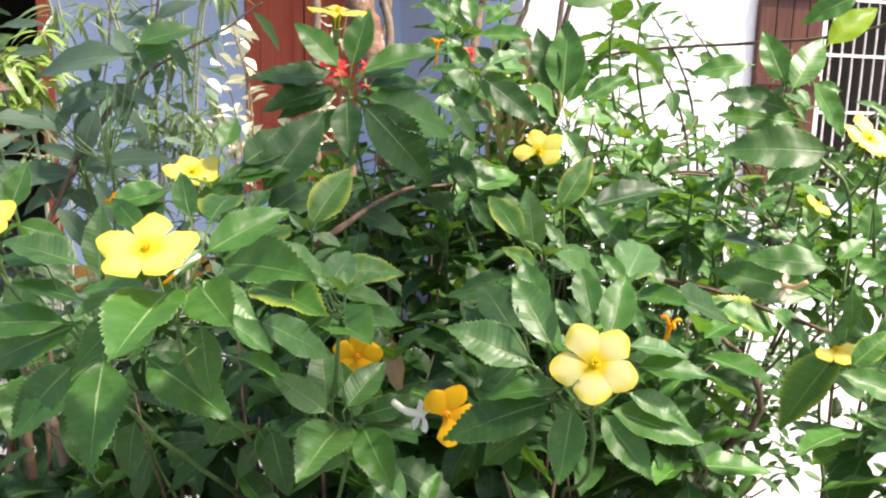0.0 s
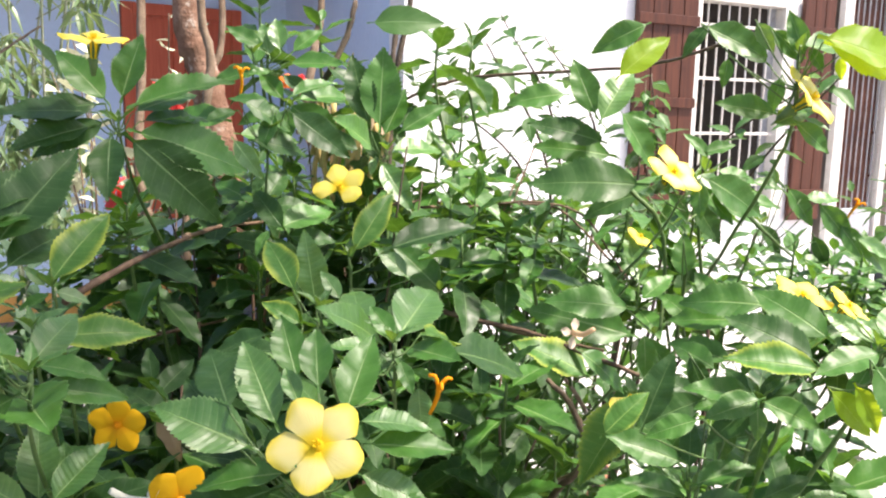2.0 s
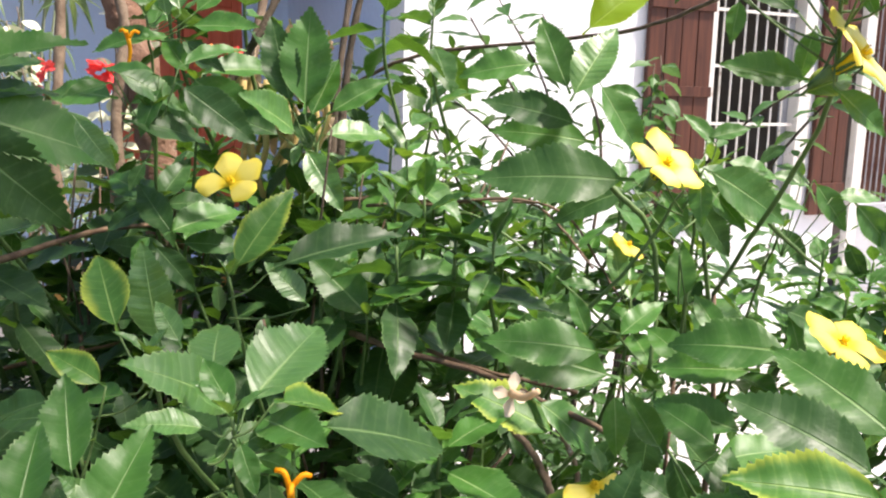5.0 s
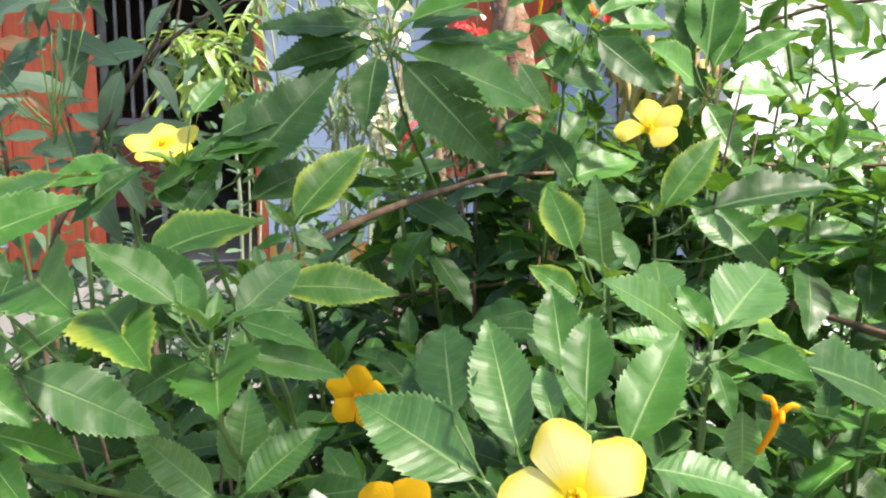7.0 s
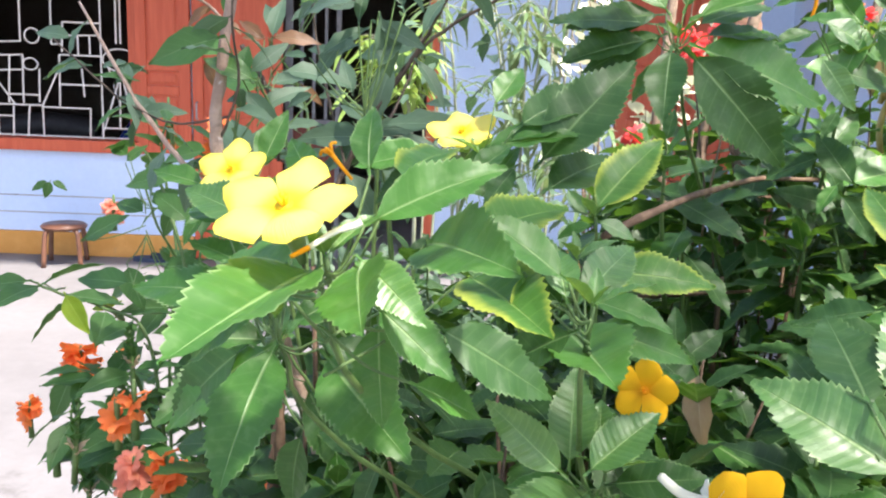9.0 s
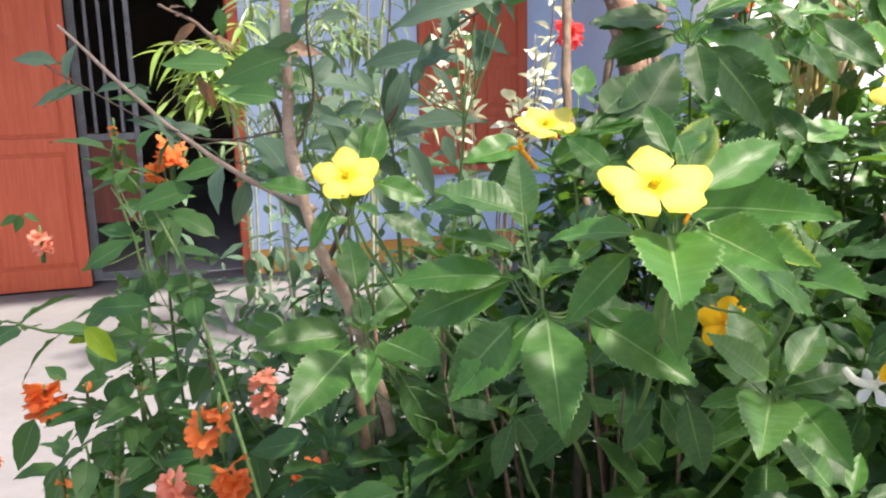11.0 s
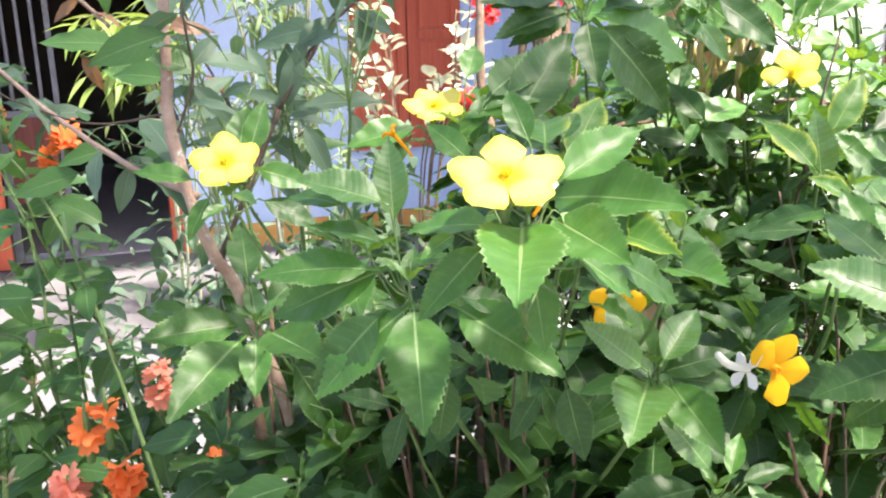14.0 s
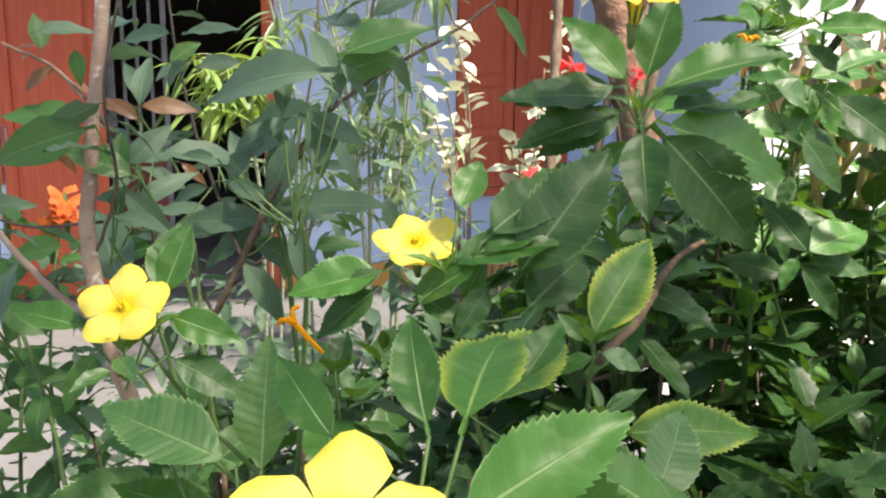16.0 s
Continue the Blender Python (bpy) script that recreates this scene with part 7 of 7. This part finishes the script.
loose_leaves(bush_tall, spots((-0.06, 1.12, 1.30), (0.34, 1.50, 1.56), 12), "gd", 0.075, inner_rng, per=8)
loose_leaves(bush_right, [(x, y, z + 0.05 - 0.30 * (x - 0.5)) for x, y, z in spots((0.50, 0.94, 1.14), (1.12, 1.14, 1.33), 34) if x > 0.66 or z > 1.27], "gggf", 0.055, inner_rng, per=9)
screen_rng = random.Random(53)
loose_leaves(bush_near, [(0.351, 0.652, 1.167), (0.400, 0.671, 1.179), (0.417, 0.627, 1.167), (0.474, 0.666, 1.184), (0.457, 0.603, 1.164), (0.369, 0.607, 1.150), (0.420, 0.602, 1.142)], "gdg", 0.085, screen_rng, per=9)
loose_leaves(bush_tall, [(screen_rng.uniform(0.26, 0.44), screen_rng.uniform(0.92, 1.35), screen_rng.uniform(0.74, 1.12)) for _ in range(16)], "gfg", 0.046, screen_rng, per=7)
screen = []
for k in range(34):
    x = 0.15 + 0.47 * (k + 0.5) / 34
    screen.append((x, screen_rng.uniform(1.08, 1.30), screen_rng.uniform(1.12, 1.38 - 0.16 * (x - 0.15))))
loose_leaves(bush_tall, screen, "ggf", 0.074, screen_rng, per=8)
under_rng = random.Random(31)
loose_leaves(fork_shrub, [(under_rng.uniform(-0.62, -0.32), under_rng.uniform(0.92, 1.12), under_rng.uniform(0.98, 1.15)) for _ in range(20)], "wss", 0.058, under_rng, per=7, spread=(40, -45))
twig_rng = random.Random(19)
for bush, lo, hi, count in ((bush_left, (-0.34, 0.62, 0.85), (0.06, 0.95, 1.20), 22), (bush_mid, (0.0, 0.70, 0.85), (0.42, 1.0, 1.22), 22), (bush_tall, (-0.2, 0.95, 1.0), (0.4, 1.5, 1.40), 34)):
    root = bush.matrix_world.translation
    for _ in range(count):
        end = Vector([twig_rng.uniform(a, b) for a, b in zip(lo, hi)]) - root
        foot = Vector((end.x * 0.35 + twig_rng.uniform(-0.08, 0.08), end.y * 0.4 + twig_rng.uniform(-0.06, 0.1), twig_rng.uniform(0.25, 0.6)))
        bm = bmesh.new()
        tube(bm, curve([foot, foot.lerp(end, 0.5) + Vector((twig_rng.uniform(-0.05, 0.05), twig_rng.uniform(-0.04, 0.04), 0.06)), end], 5, 0.002, twig_rng), twig_rng.uniform(0.0018, 0.0036), 0.0011, 6, 0.1, twig_rng)
        part("twig", bm, (TWIG, THORN, BARK_DARK)[twig_rng.randrange(3)], bush, smooth=True)
bm = bmesh.new()
root = bush_tall.matrix_world.translation
tube(bm, curve([Vector(p) - root for p in ((0.324, 0.937, 1.126), (0.339, 0.913, 1.113), (0.353, 0.897, 1.086), (0.357, 0.892, 1.058), (0.347, 0.897, 1.029), (0.336, 0.923, 1.000), (0.331, 1.024, 0.889))], 5, 0.001, twig_rng), 0.0030, 0.0046, 8, 0.12, twig_rng)
part("branch", bm, THORN, bush_tall, "bare grey hooked branch", smooth=True)
root = bush_mid.matrix_world.translation
for line in (
        [(0.100, 0.868, 1.021), (0.112, 0.867, 0.969), (0.130, 0.869, 0.925), (0.147, 0.866, 0.865)],
        [(0.208, 0.942, 1.060), (0.227, 0.941, 1.006), (0.248, 0.945, 0.970), (0.274, 0.951, 0.940)],
        [(0.217, 0.961, 0.922), (0.202, 0.950, 0.886), (0.195, 0.935, 0.827)],
        [(0.191, 1.014, 0.939), (0.187, 0.998, 0.876), (0.201, 0.981, 0.800)],
        [(0.249, 0.942, 0.915), (0.230, 0.932, 0.883), (0.232, 0.937, 0.820)],
        [(0.095, 0.952, 0.940), (0.109, 0.940, 0.887), (0.116, 0.924, 0.821)],
        [(0.164, 1.038, 0.839), (0.202, 1.037, 0.817), (0.240, 1.030, 0.773)],
        [(0.276, 0.984, 0.991), (0.267, 0.964, 0.912), (0.272, 0.943, 0.826)]):
    bm = bmesh.new()
    tube(bm, curve([Vector(p) - root for p in line], 5, 0.001, twig_rng), 0.0016, 0.0026, 6, 0.1, twig_rng)
    part("dry_stalk", bm, STRAW, bush_mid, "pale dry stalk", smooth=True)
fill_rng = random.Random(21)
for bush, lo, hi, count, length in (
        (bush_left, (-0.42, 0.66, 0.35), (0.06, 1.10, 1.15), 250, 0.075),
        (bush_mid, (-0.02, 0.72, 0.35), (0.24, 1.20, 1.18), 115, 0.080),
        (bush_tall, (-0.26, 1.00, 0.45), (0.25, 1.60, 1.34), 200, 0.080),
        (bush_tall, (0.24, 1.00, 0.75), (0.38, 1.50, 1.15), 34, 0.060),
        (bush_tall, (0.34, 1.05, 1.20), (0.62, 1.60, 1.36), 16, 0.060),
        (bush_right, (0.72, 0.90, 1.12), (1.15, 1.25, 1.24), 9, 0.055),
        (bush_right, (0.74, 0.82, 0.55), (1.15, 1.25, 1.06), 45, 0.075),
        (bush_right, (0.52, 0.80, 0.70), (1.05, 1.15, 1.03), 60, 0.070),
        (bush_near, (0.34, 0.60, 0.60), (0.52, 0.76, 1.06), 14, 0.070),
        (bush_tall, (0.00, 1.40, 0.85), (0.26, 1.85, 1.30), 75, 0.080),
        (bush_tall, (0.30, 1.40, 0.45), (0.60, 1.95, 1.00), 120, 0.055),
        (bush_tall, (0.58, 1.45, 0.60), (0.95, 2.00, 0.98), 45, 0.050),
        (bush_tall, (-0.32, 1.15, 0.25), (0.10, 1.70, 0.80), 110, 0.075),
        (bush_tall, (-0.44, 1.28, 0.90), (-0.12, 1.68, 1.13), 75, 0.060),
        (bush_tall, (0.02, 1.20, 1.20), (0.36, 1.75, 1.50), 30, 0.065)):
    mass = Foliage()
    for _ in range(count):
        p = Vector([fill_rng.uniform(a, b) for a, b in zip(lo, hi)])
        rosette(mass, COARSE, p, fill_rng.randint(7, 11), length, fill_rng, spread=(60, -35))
    # The whole fill takes the darker green in place of shade between the leaves.
    mass.build("foliage", LEAF_DARK, bush, "inner leaves in a deeper green that carries the bush's shade")

hedge = Foliage()
for _ in range(62):
    x = fill_rng.uniform(0.62, 1.12)
    p = Vector((x, fill_rng.uniform(0.92, 1.20), 1.30 - 0.30 * (x - 0.5) - abs(fill_rng.gauss(0, 0.045))))
    rosette(hedge, COARSE, p, fill_rng.randint(7, 10), 0.052, fill_rng, lean=(0.2, -0.3, 1), spread=(60, -35))
hedge.build("foliage", LEAF, bush_right, "small sunlit serrated leaves")

# ---- orange flower plants ----
floret_head(orange_a, (-0.760, 1.100, 1.268), "salmon", 12, 0.021, 1)
floret_head(orange_a, (-0.790, 1.110, 1.235), "salmon", 9, 0.018, 2)
floret_head(orange_b, (-0.520, 0.806, 1.051), "pink", 11, 0.015, 3)
floret_head(orange_b, (-0.542, 0.758, 0.972), "salmon", 16, 0.019, 4)
floret_head(orange_b, (-0.627, 0.798, 0.928), "pink", 22, 0.021, 5)
floret_head(orange_c, (-0.520, 0.925, 0.888), "salmon", 20, 0.023, 6)
floret_head(orange_d, (-0.534, 0.692, 1.060), "salmon", 7, 0.017, 7)
floret_head(orange_d, (-0.516, 0.695, 1.072), "salmon", 6, 0.015, 8)
floret_head(orange_d, (-0.903, 0.972, 0.955), "salmon", 18, 0.027, 9)
floret_head(orange_d, (-0.983, 0.948, 0.865), "salmon", 10, 0.020, 10)
floret_head(orange_d, (-0.994, 1.125, 1.142), "pink", 9, 0.020, 11)
for k, p in enumerate(((-0.82, 1.065, 1.30), (-0.80, 1.05, 1.27), (-0.86, 1.00, 0.95), (-0.84, 0.90, 0.88), (-0.75, 0.80, 0.93))):
    floret_head(orange_a if k < 2 else orange_b, p, "salmon", 3, 0.008, 20 + k)


def bract_spike(bush, pos, height, rng):
    """A green spike of overlapping bracts, brown at its foot, left when the florets have dropped."""
    root = bush.matrix_world.translation
    bm = bmesh.new()
    tube(bm, [(0, 0, -0.03), (0, 0, 0.0), (0, 0, height * 0.5), (0, 0, height)], 0.0035, 0.002, 7)
    spike = part("flower_spike", bm, STEM, bush, "green spike of overlapping bracts", smooth=True, m=Matrix.Translation(Vector(pos) - root) @ Matrix.Rotation(radians(rng.uniform(-8, 8)), 4, "Y"))
    for k in range(26):
        s = k / 26
        me = LEAVES["s" if s > 0.15 else "x"][rng.randrange(2)]
        part("bract", me, None, spike, m=aim((0, 0, height * s), 90 * (k % 4) + 45 * (k // 4 % 2) + rng.uniform(-8, 8), 68, 0.020 * (1 - 0.45 * s), 0, 1.3))


spike_rng = random.Random(23)
bract_spike(orange_d, (-0.669, 0.758, 0.955), 0.070, spike_rng)
bract_spike(orange_d, (-0.700, 0.870, 1.010), 0.055, spike_rng)
bract_spike(orange_b, (-0.700, 0.800, 0.880), 0.050, spike_rng)
for bush, lo, hi, count in ((orange_a, (-0.98, 0.98, 0.45), (-0.60, 1.40, 1.12), 16), (orange_b, (-0.90, 0.85, 0.30), (-0.52, 1.15, 0.86), 26), (orange_c, (-0.58, 0.74, 0.30), (-0.38, 1.00, 0.95), 44)):
    mass = Foliage()
    for _ in range(count):
        p = Vector([fill_rng.uniform(a, b) for a, b in zip(lo, hi)])
        rosette(mass, PLAIN, p, fill_rng.randint(6, 9), 0.075, fill_rng, spread=(55, -30))
    mass.build("foliage", LEAF_SMOOTH, bush, "smooth green leaves lower in the plant")
mass = Foliage()
for _ in range(210):
    p = Vector((fill_rng.uniform(-0.58, -0.20), fill_rng.uniform(0.98, 1.45), fill_rng.uniform(0.10, 1.12)))
    rosette(mass, PLAIN, p, fill_rng.randint(5, 8), 0.060, fill_rng, spread=(45, -40))
for _ in range(70):
    p = Vector((fill_rng.uniform(-1.00, -0.45), fill_rng.uniform(1.15, 1.55), fill_rng.uniform(0.70, 1.04)))
    rosette(mass, PLAIN, p, fill_rng.randint(5, 7), 0.050, fill_rng, spread=(45, -40))
for _ in range(34):
    p = Vector((fill_rng.uniform(-0.85, -0.48), fill_rng.uniform(0.85, 1.15), fill_rng.uniform(0.68, 0.98)))
    rosette(mass, PLAIN, p, fill_rng.randint(5, 7), 0.050, fill_rng, spread=(45, -40))
haze_rng = random.Random(67)
for _ in range(90):
    p = Vector((haze_rng.uniform(-0.70, -0.26), haze_rng.uniform(1.00, 1.42), haze_rng.uniform(0.80, 1.13)))
    rosette(mass, PLAIN, p, haze_rng.randint(5, 8), 0.052, haze_rng, spread=(50, -40))
for _ in range(46):
    p = Vector((haze_rng.uniform(-0.95, -0.34), haze_rng.uniform(1.20, 1.60), haze_rng.uniform(0.98, 1.24)))
    rosette(mass, PLAIN, p, haze_rng.randint(4, 7), 0.052, haze_rng, spread=(50, -40))
for _ in range(16):
    p = Vector((haze_rng.uniform(-0.62, -0.38), haze_rng.uniform(1.10, 1.40), haze_rng.uniform(1.22, 1.50)))
    rosette(mass, PLAIN, p, haze_rng.randint(4, 6), 0.050, haze_rng, spread=(50, -40))
mass.build("foliage", LEAF_GREY, fork_shrub, "grey-green leaves deeper in the shrub")

# ---- thorny shrub with red flowers and hanging dry pods ----
for k, (p, size) in enumerate((((-0.112, 1.100, 1.418), 0.009), ((-0.255, 1.390, 1.280), 0.019), ((-0.237, 1.708, 1.444), 0.028), ((0.025, 1.373, 1.450), 0.013))):
    floret_head(thorn, p, "red", 9, size, 40 + k, spike=False)
thorn_root = thorn.matrix_world.translation
pod_rng = random.Random(9)
for k in range(16):
    p = Vector((0.10 + pod_rng.uniform(-0.045, 0.045), 1.23 + pod_rng.uniform(-0.05, 0.05), 1.40 + pod_rng.uniform(-0.03, 0.05)))
    bm = bmesh.new()
    tube(bm, curve([p - thorn_root, p - thorn_root + Vector((pod_rng.uniform(-0.01, 0.01), 0, -0.04)), p - thorn_root + Vector((pod_rng.uniform(-0.015, 0.015), 0, -0.085))], 3), 0.0045, 0.0035, 6)
    part("pod", bm, POD, thorn, "dry yellow hanging pod", smooth=True)
for k in range(22):
    p = Vector((0.09 + pod_rng.uniform(-0.05, 0.06), 1.27 + pod_rng.uniform(-0.06, 0.06), 1.43 + pod_rng.uniform(-0.03, 0.08)))
    part("dry_leaf", LEAVES["x"][k % 2], None, thorn, "withered tan leaf", m=aim(p - thorn_root, pod_rng.uniform(0, 360), pod_rng.uniform(-88, -40), pod_rng.uniform(0.04, 0.075), pod_rng.uniform(-60, 60)))

# ---- cream-leaved shrub ----
cream = plant("cream_leaved_shrub", (-0.44, 2.04, 0.0), "airy shrub with small cream-edged leaves", "shrub")
cream_rng = random.Random(14)
for k in range(15):
    top = Vector((-0.45 + cream_rng.uniform(-0.17, 0.19), 2.04 + cream_rng.uniform(-0.16, 0.16), 1.26 + cream_rng.uniform(0.0, 0.36)))
    mid = Vector((-0.44 + (top.x + 0.44) * 0.35, 2.03, 1.02))
    leafy_branch(cream, [(-0.44, 2.04, 0.02), mid, mid.lerp(top, 0.6) + Vector((0.02, 0, 0.02)), top], "c", 0.0028, 0.0011, 9, 0.052, cream_rng, THORN, 0.5, (-40, 60))

# ---- bamboo by the house wall ----
bamboo = plant("bamboo", (-1.60, 4.30, 0.0), "clump of thin grey-green bamboo with narrow drooping leaves", "bamboo")
bamboo_rng = random.Random(15)
for k in range(9):
    foot = Vector((-1.60 + bamboo_rng.uniform(-0.28, 0.30), 4.30 + bamboo_rng.uniform(-0.15, 0.15), 0))
    lean = Vector((bamboo_rng.uniform(-0.35, 0.25), bamboo_rng.uniform(-0.25, 0.1), 0))
    line = [foot, foot + lean * 0.2 + Vector((0, 0, 0.8)), foot + lean * 0.6 + Vector((0, 0, 1.6)), foot + lean * 1.3 + Vector((0, 0, 2.2))]
    leafy_branch(bamboo, line, "b", 0.011, 0.004, 0, 0.1, bamboo_rng, CULM, name="culm")
    for j in range(7):
        h = bamboo_rng.uniform(0.35, 0.95)
        p = foot + lean * (h ** 2) + Vector((0, 0, 2.1 * h))
        out = Vector((bamboo_rng.uniform(-0.45, 0.45), bamboo_rng.uniform(-0.4, 0.2), bamboo_rng.uniform(-0.05, 0.15)))
        leafy_branch(bamboo, [p, p + out * 0.5 + Vector((0, 0, 0.05)), p + out], "n", 0.003, 0.001, 8, 0.20, bamboo_rng, CULM, 0.3, (-55, 5), name="twig")
spray = plant("bamboo", (-1.78, 3.74, 0.0), "young bamboo with bright yellow-green leaf sprays", "bamboo")
for k in range(4):
    foot = Vector((-1.78 + bamboo_rng.uniform(-0.08, 0.08), 3.74 + bamboo_rng.uniform(-0.1, 0.1), 0))
    top = foot + Vector((bamboo_rng.uniform(-0.08, 0.22), bamboo_rng.uniform(-0.1, 0.1), bamboo_rng.uniform(1.44, 1.60)))
    leafy_branch(spray, [foot, foot.lerp(top, 0.6) + Vector((0.05, 0, 0)), top], "b", 0.008, 0.003, 0, 0.1, bamboo_rng, CULM, name="culm")
    for j in range(4):
        p = foot.lerp(top, bamboo_rng.uniform(0.84, 1.0))
        out = Vector((bamboo_rng.uniform(-0.22, 0.14), bamboo_rng.uniform(-0.25, 0.05), bamboo_rng.uniform(-0.08, 0.10)))
        leafy_branch(spray, [p, p + out * 0.5 + Vector((0, 0, 0.06)), p + out], "b", 0.003, 0.001, 8, 0.20, bamboo_rng, CULM, 0.2, (-40, 22), name="twig")

# ---- small-leaved shrub before the white wall ----
wall_shrub = plant("small_leaved_shrub", (0.72, 2.1, 0.0), "open shrub with small dark leaves before the white wall", "shrub")
wall_rng = random.Random(16)
for k in range(18):
    top = Vector((0.62 + wall_rng.uniform(-0.40, 0.70), 2.05 + wall_rng.uniform(-0.35, 0.35), wall_rng.uniform(1.05, 1.74)))
    mid = Vector((0.72 + (top.x - 0.72) * 0.3, 2.1, top.z * 0.5))
    knee = mid.lerp(top, 0.5) + Vector((wall_rng.uniform(-0.12, 0.12), 0, 0.12))
    leafy_branch(wall_shrub, [(0.72, 2.1, 0.02), mid, knee, top], "s", 0.007, 0.0016, 26, 0.075, wall_rng, BARK_DARK, 0.5, (-40, 30))
mass = Foliage()
for _ in range(40):
    p = Vector((fill_rng.uniform(0.25, 1.2), fill_rng.uniform(1.45, 2.2), fill_rng.uniform(0.96, 1.34)))
    rosette(mass, PLAIN, p, fill_rng.randint(4, 7), 0.07, fill_rng, spread=(50, -35))
mass.build("foliage", LEAF_SMOOTH, wall_shrub, "small dark leaves of the shrub")


# ---- clay pot by the white wing ----
def clay_pot(m):
    pot = empty("flower_pot", m, "small orange-brown clay flower pot on the ground", "flower pot")
    bm = bmesh.new()
    tube(bm, [(0, 0, 0), (0, 0, 0.012), (0, 0, 0.095)], 0.048, 0.068, 20)
    part("body", bm, CLAY, pot, smooth=True)
    bm = bmesh.new()
    tube(bm, [(0, 0, 0.090), (0, 0, 0.094), (0, 0, 0.114)], 0.073, 0.077, 20)
    part("rim", bm, CLAY, pot, smooth=True)
    bm = bmesh.new()
    tube(bm, [(0, 0, 0.112), (0, 0, 0.118)], 0.066, 0.064, 20)
    part("soil", bm, SOIL, pot, "dark potting soil")


clay_pot(pose(1.00, 2.92, 0.004))


# ---- unseen tree added behind the walk, so that its crown shades the left of the bed ----
shade_tree = plant("added_shade_tree", (0.95, -1.35, 0.0), "unseen broad tree, added so that its leafy crown shades the bed", "tree")
tree_rng = random.Random(31)
bm = bmesh.new()
tube(bm, curve([(0, 0, -0.02), (0.03, 0.02, 0.9), (-0.04, 0.12, 1.7), (-0.10, 0.35, 2.3)], 6, 0.006, tree_rng), 0.075, 0.045, 12, 0.08, tree_rng)
part("trunk", bm, BARK, shade_tree, smooth=True)
for k in range(9):
    a = 0.5 + 2.4 * k / 8
    tip = Vector((-0.40 + 0.72 * math.cos(a), 1.35 + 0.95 * math.sin(a * 1.7 + k), 3.25 + tree_rng.uniform(-0.15, 0.2)))
    bm = bmesh.new()
    tube(bm, curve([(-0.10, 0.34, 2.28), Vector((-0.10, 0.34, 2.28)).lerp(tip, 0.5) + Vector((0, 0, 0.14)), tip], 6, 0.008, tree_rng), 0.030, 0.008, 8, 0.1, tree_rng)
    part("limb", bm, BARK, shade_tree, smooth=True)
mass = Foliage()
for _ in range(225):
    r, a = tree_rng.random() ** 0.5, tree_rng.uniform(0, 2 * math.pi)
    p = Vector((0.47 + 0.62 * r * math.cos(a) + tree_rng.gauss(0, 0.05), 0.22 + 0.85 * r * math.sin(a), 3.25 + 0.42 * tree_rng.uniform(-0.6, 1) * (1 - 0.5 * r * r)))
    rosette(mass, PLAIN, p, tree_rng.randint(6, 9), 0.10, tree_rng, spread=(50, -40))
mass.build("crown", LEAF_SMOOTH, shade_tree, "smooth green leaves of the crown")
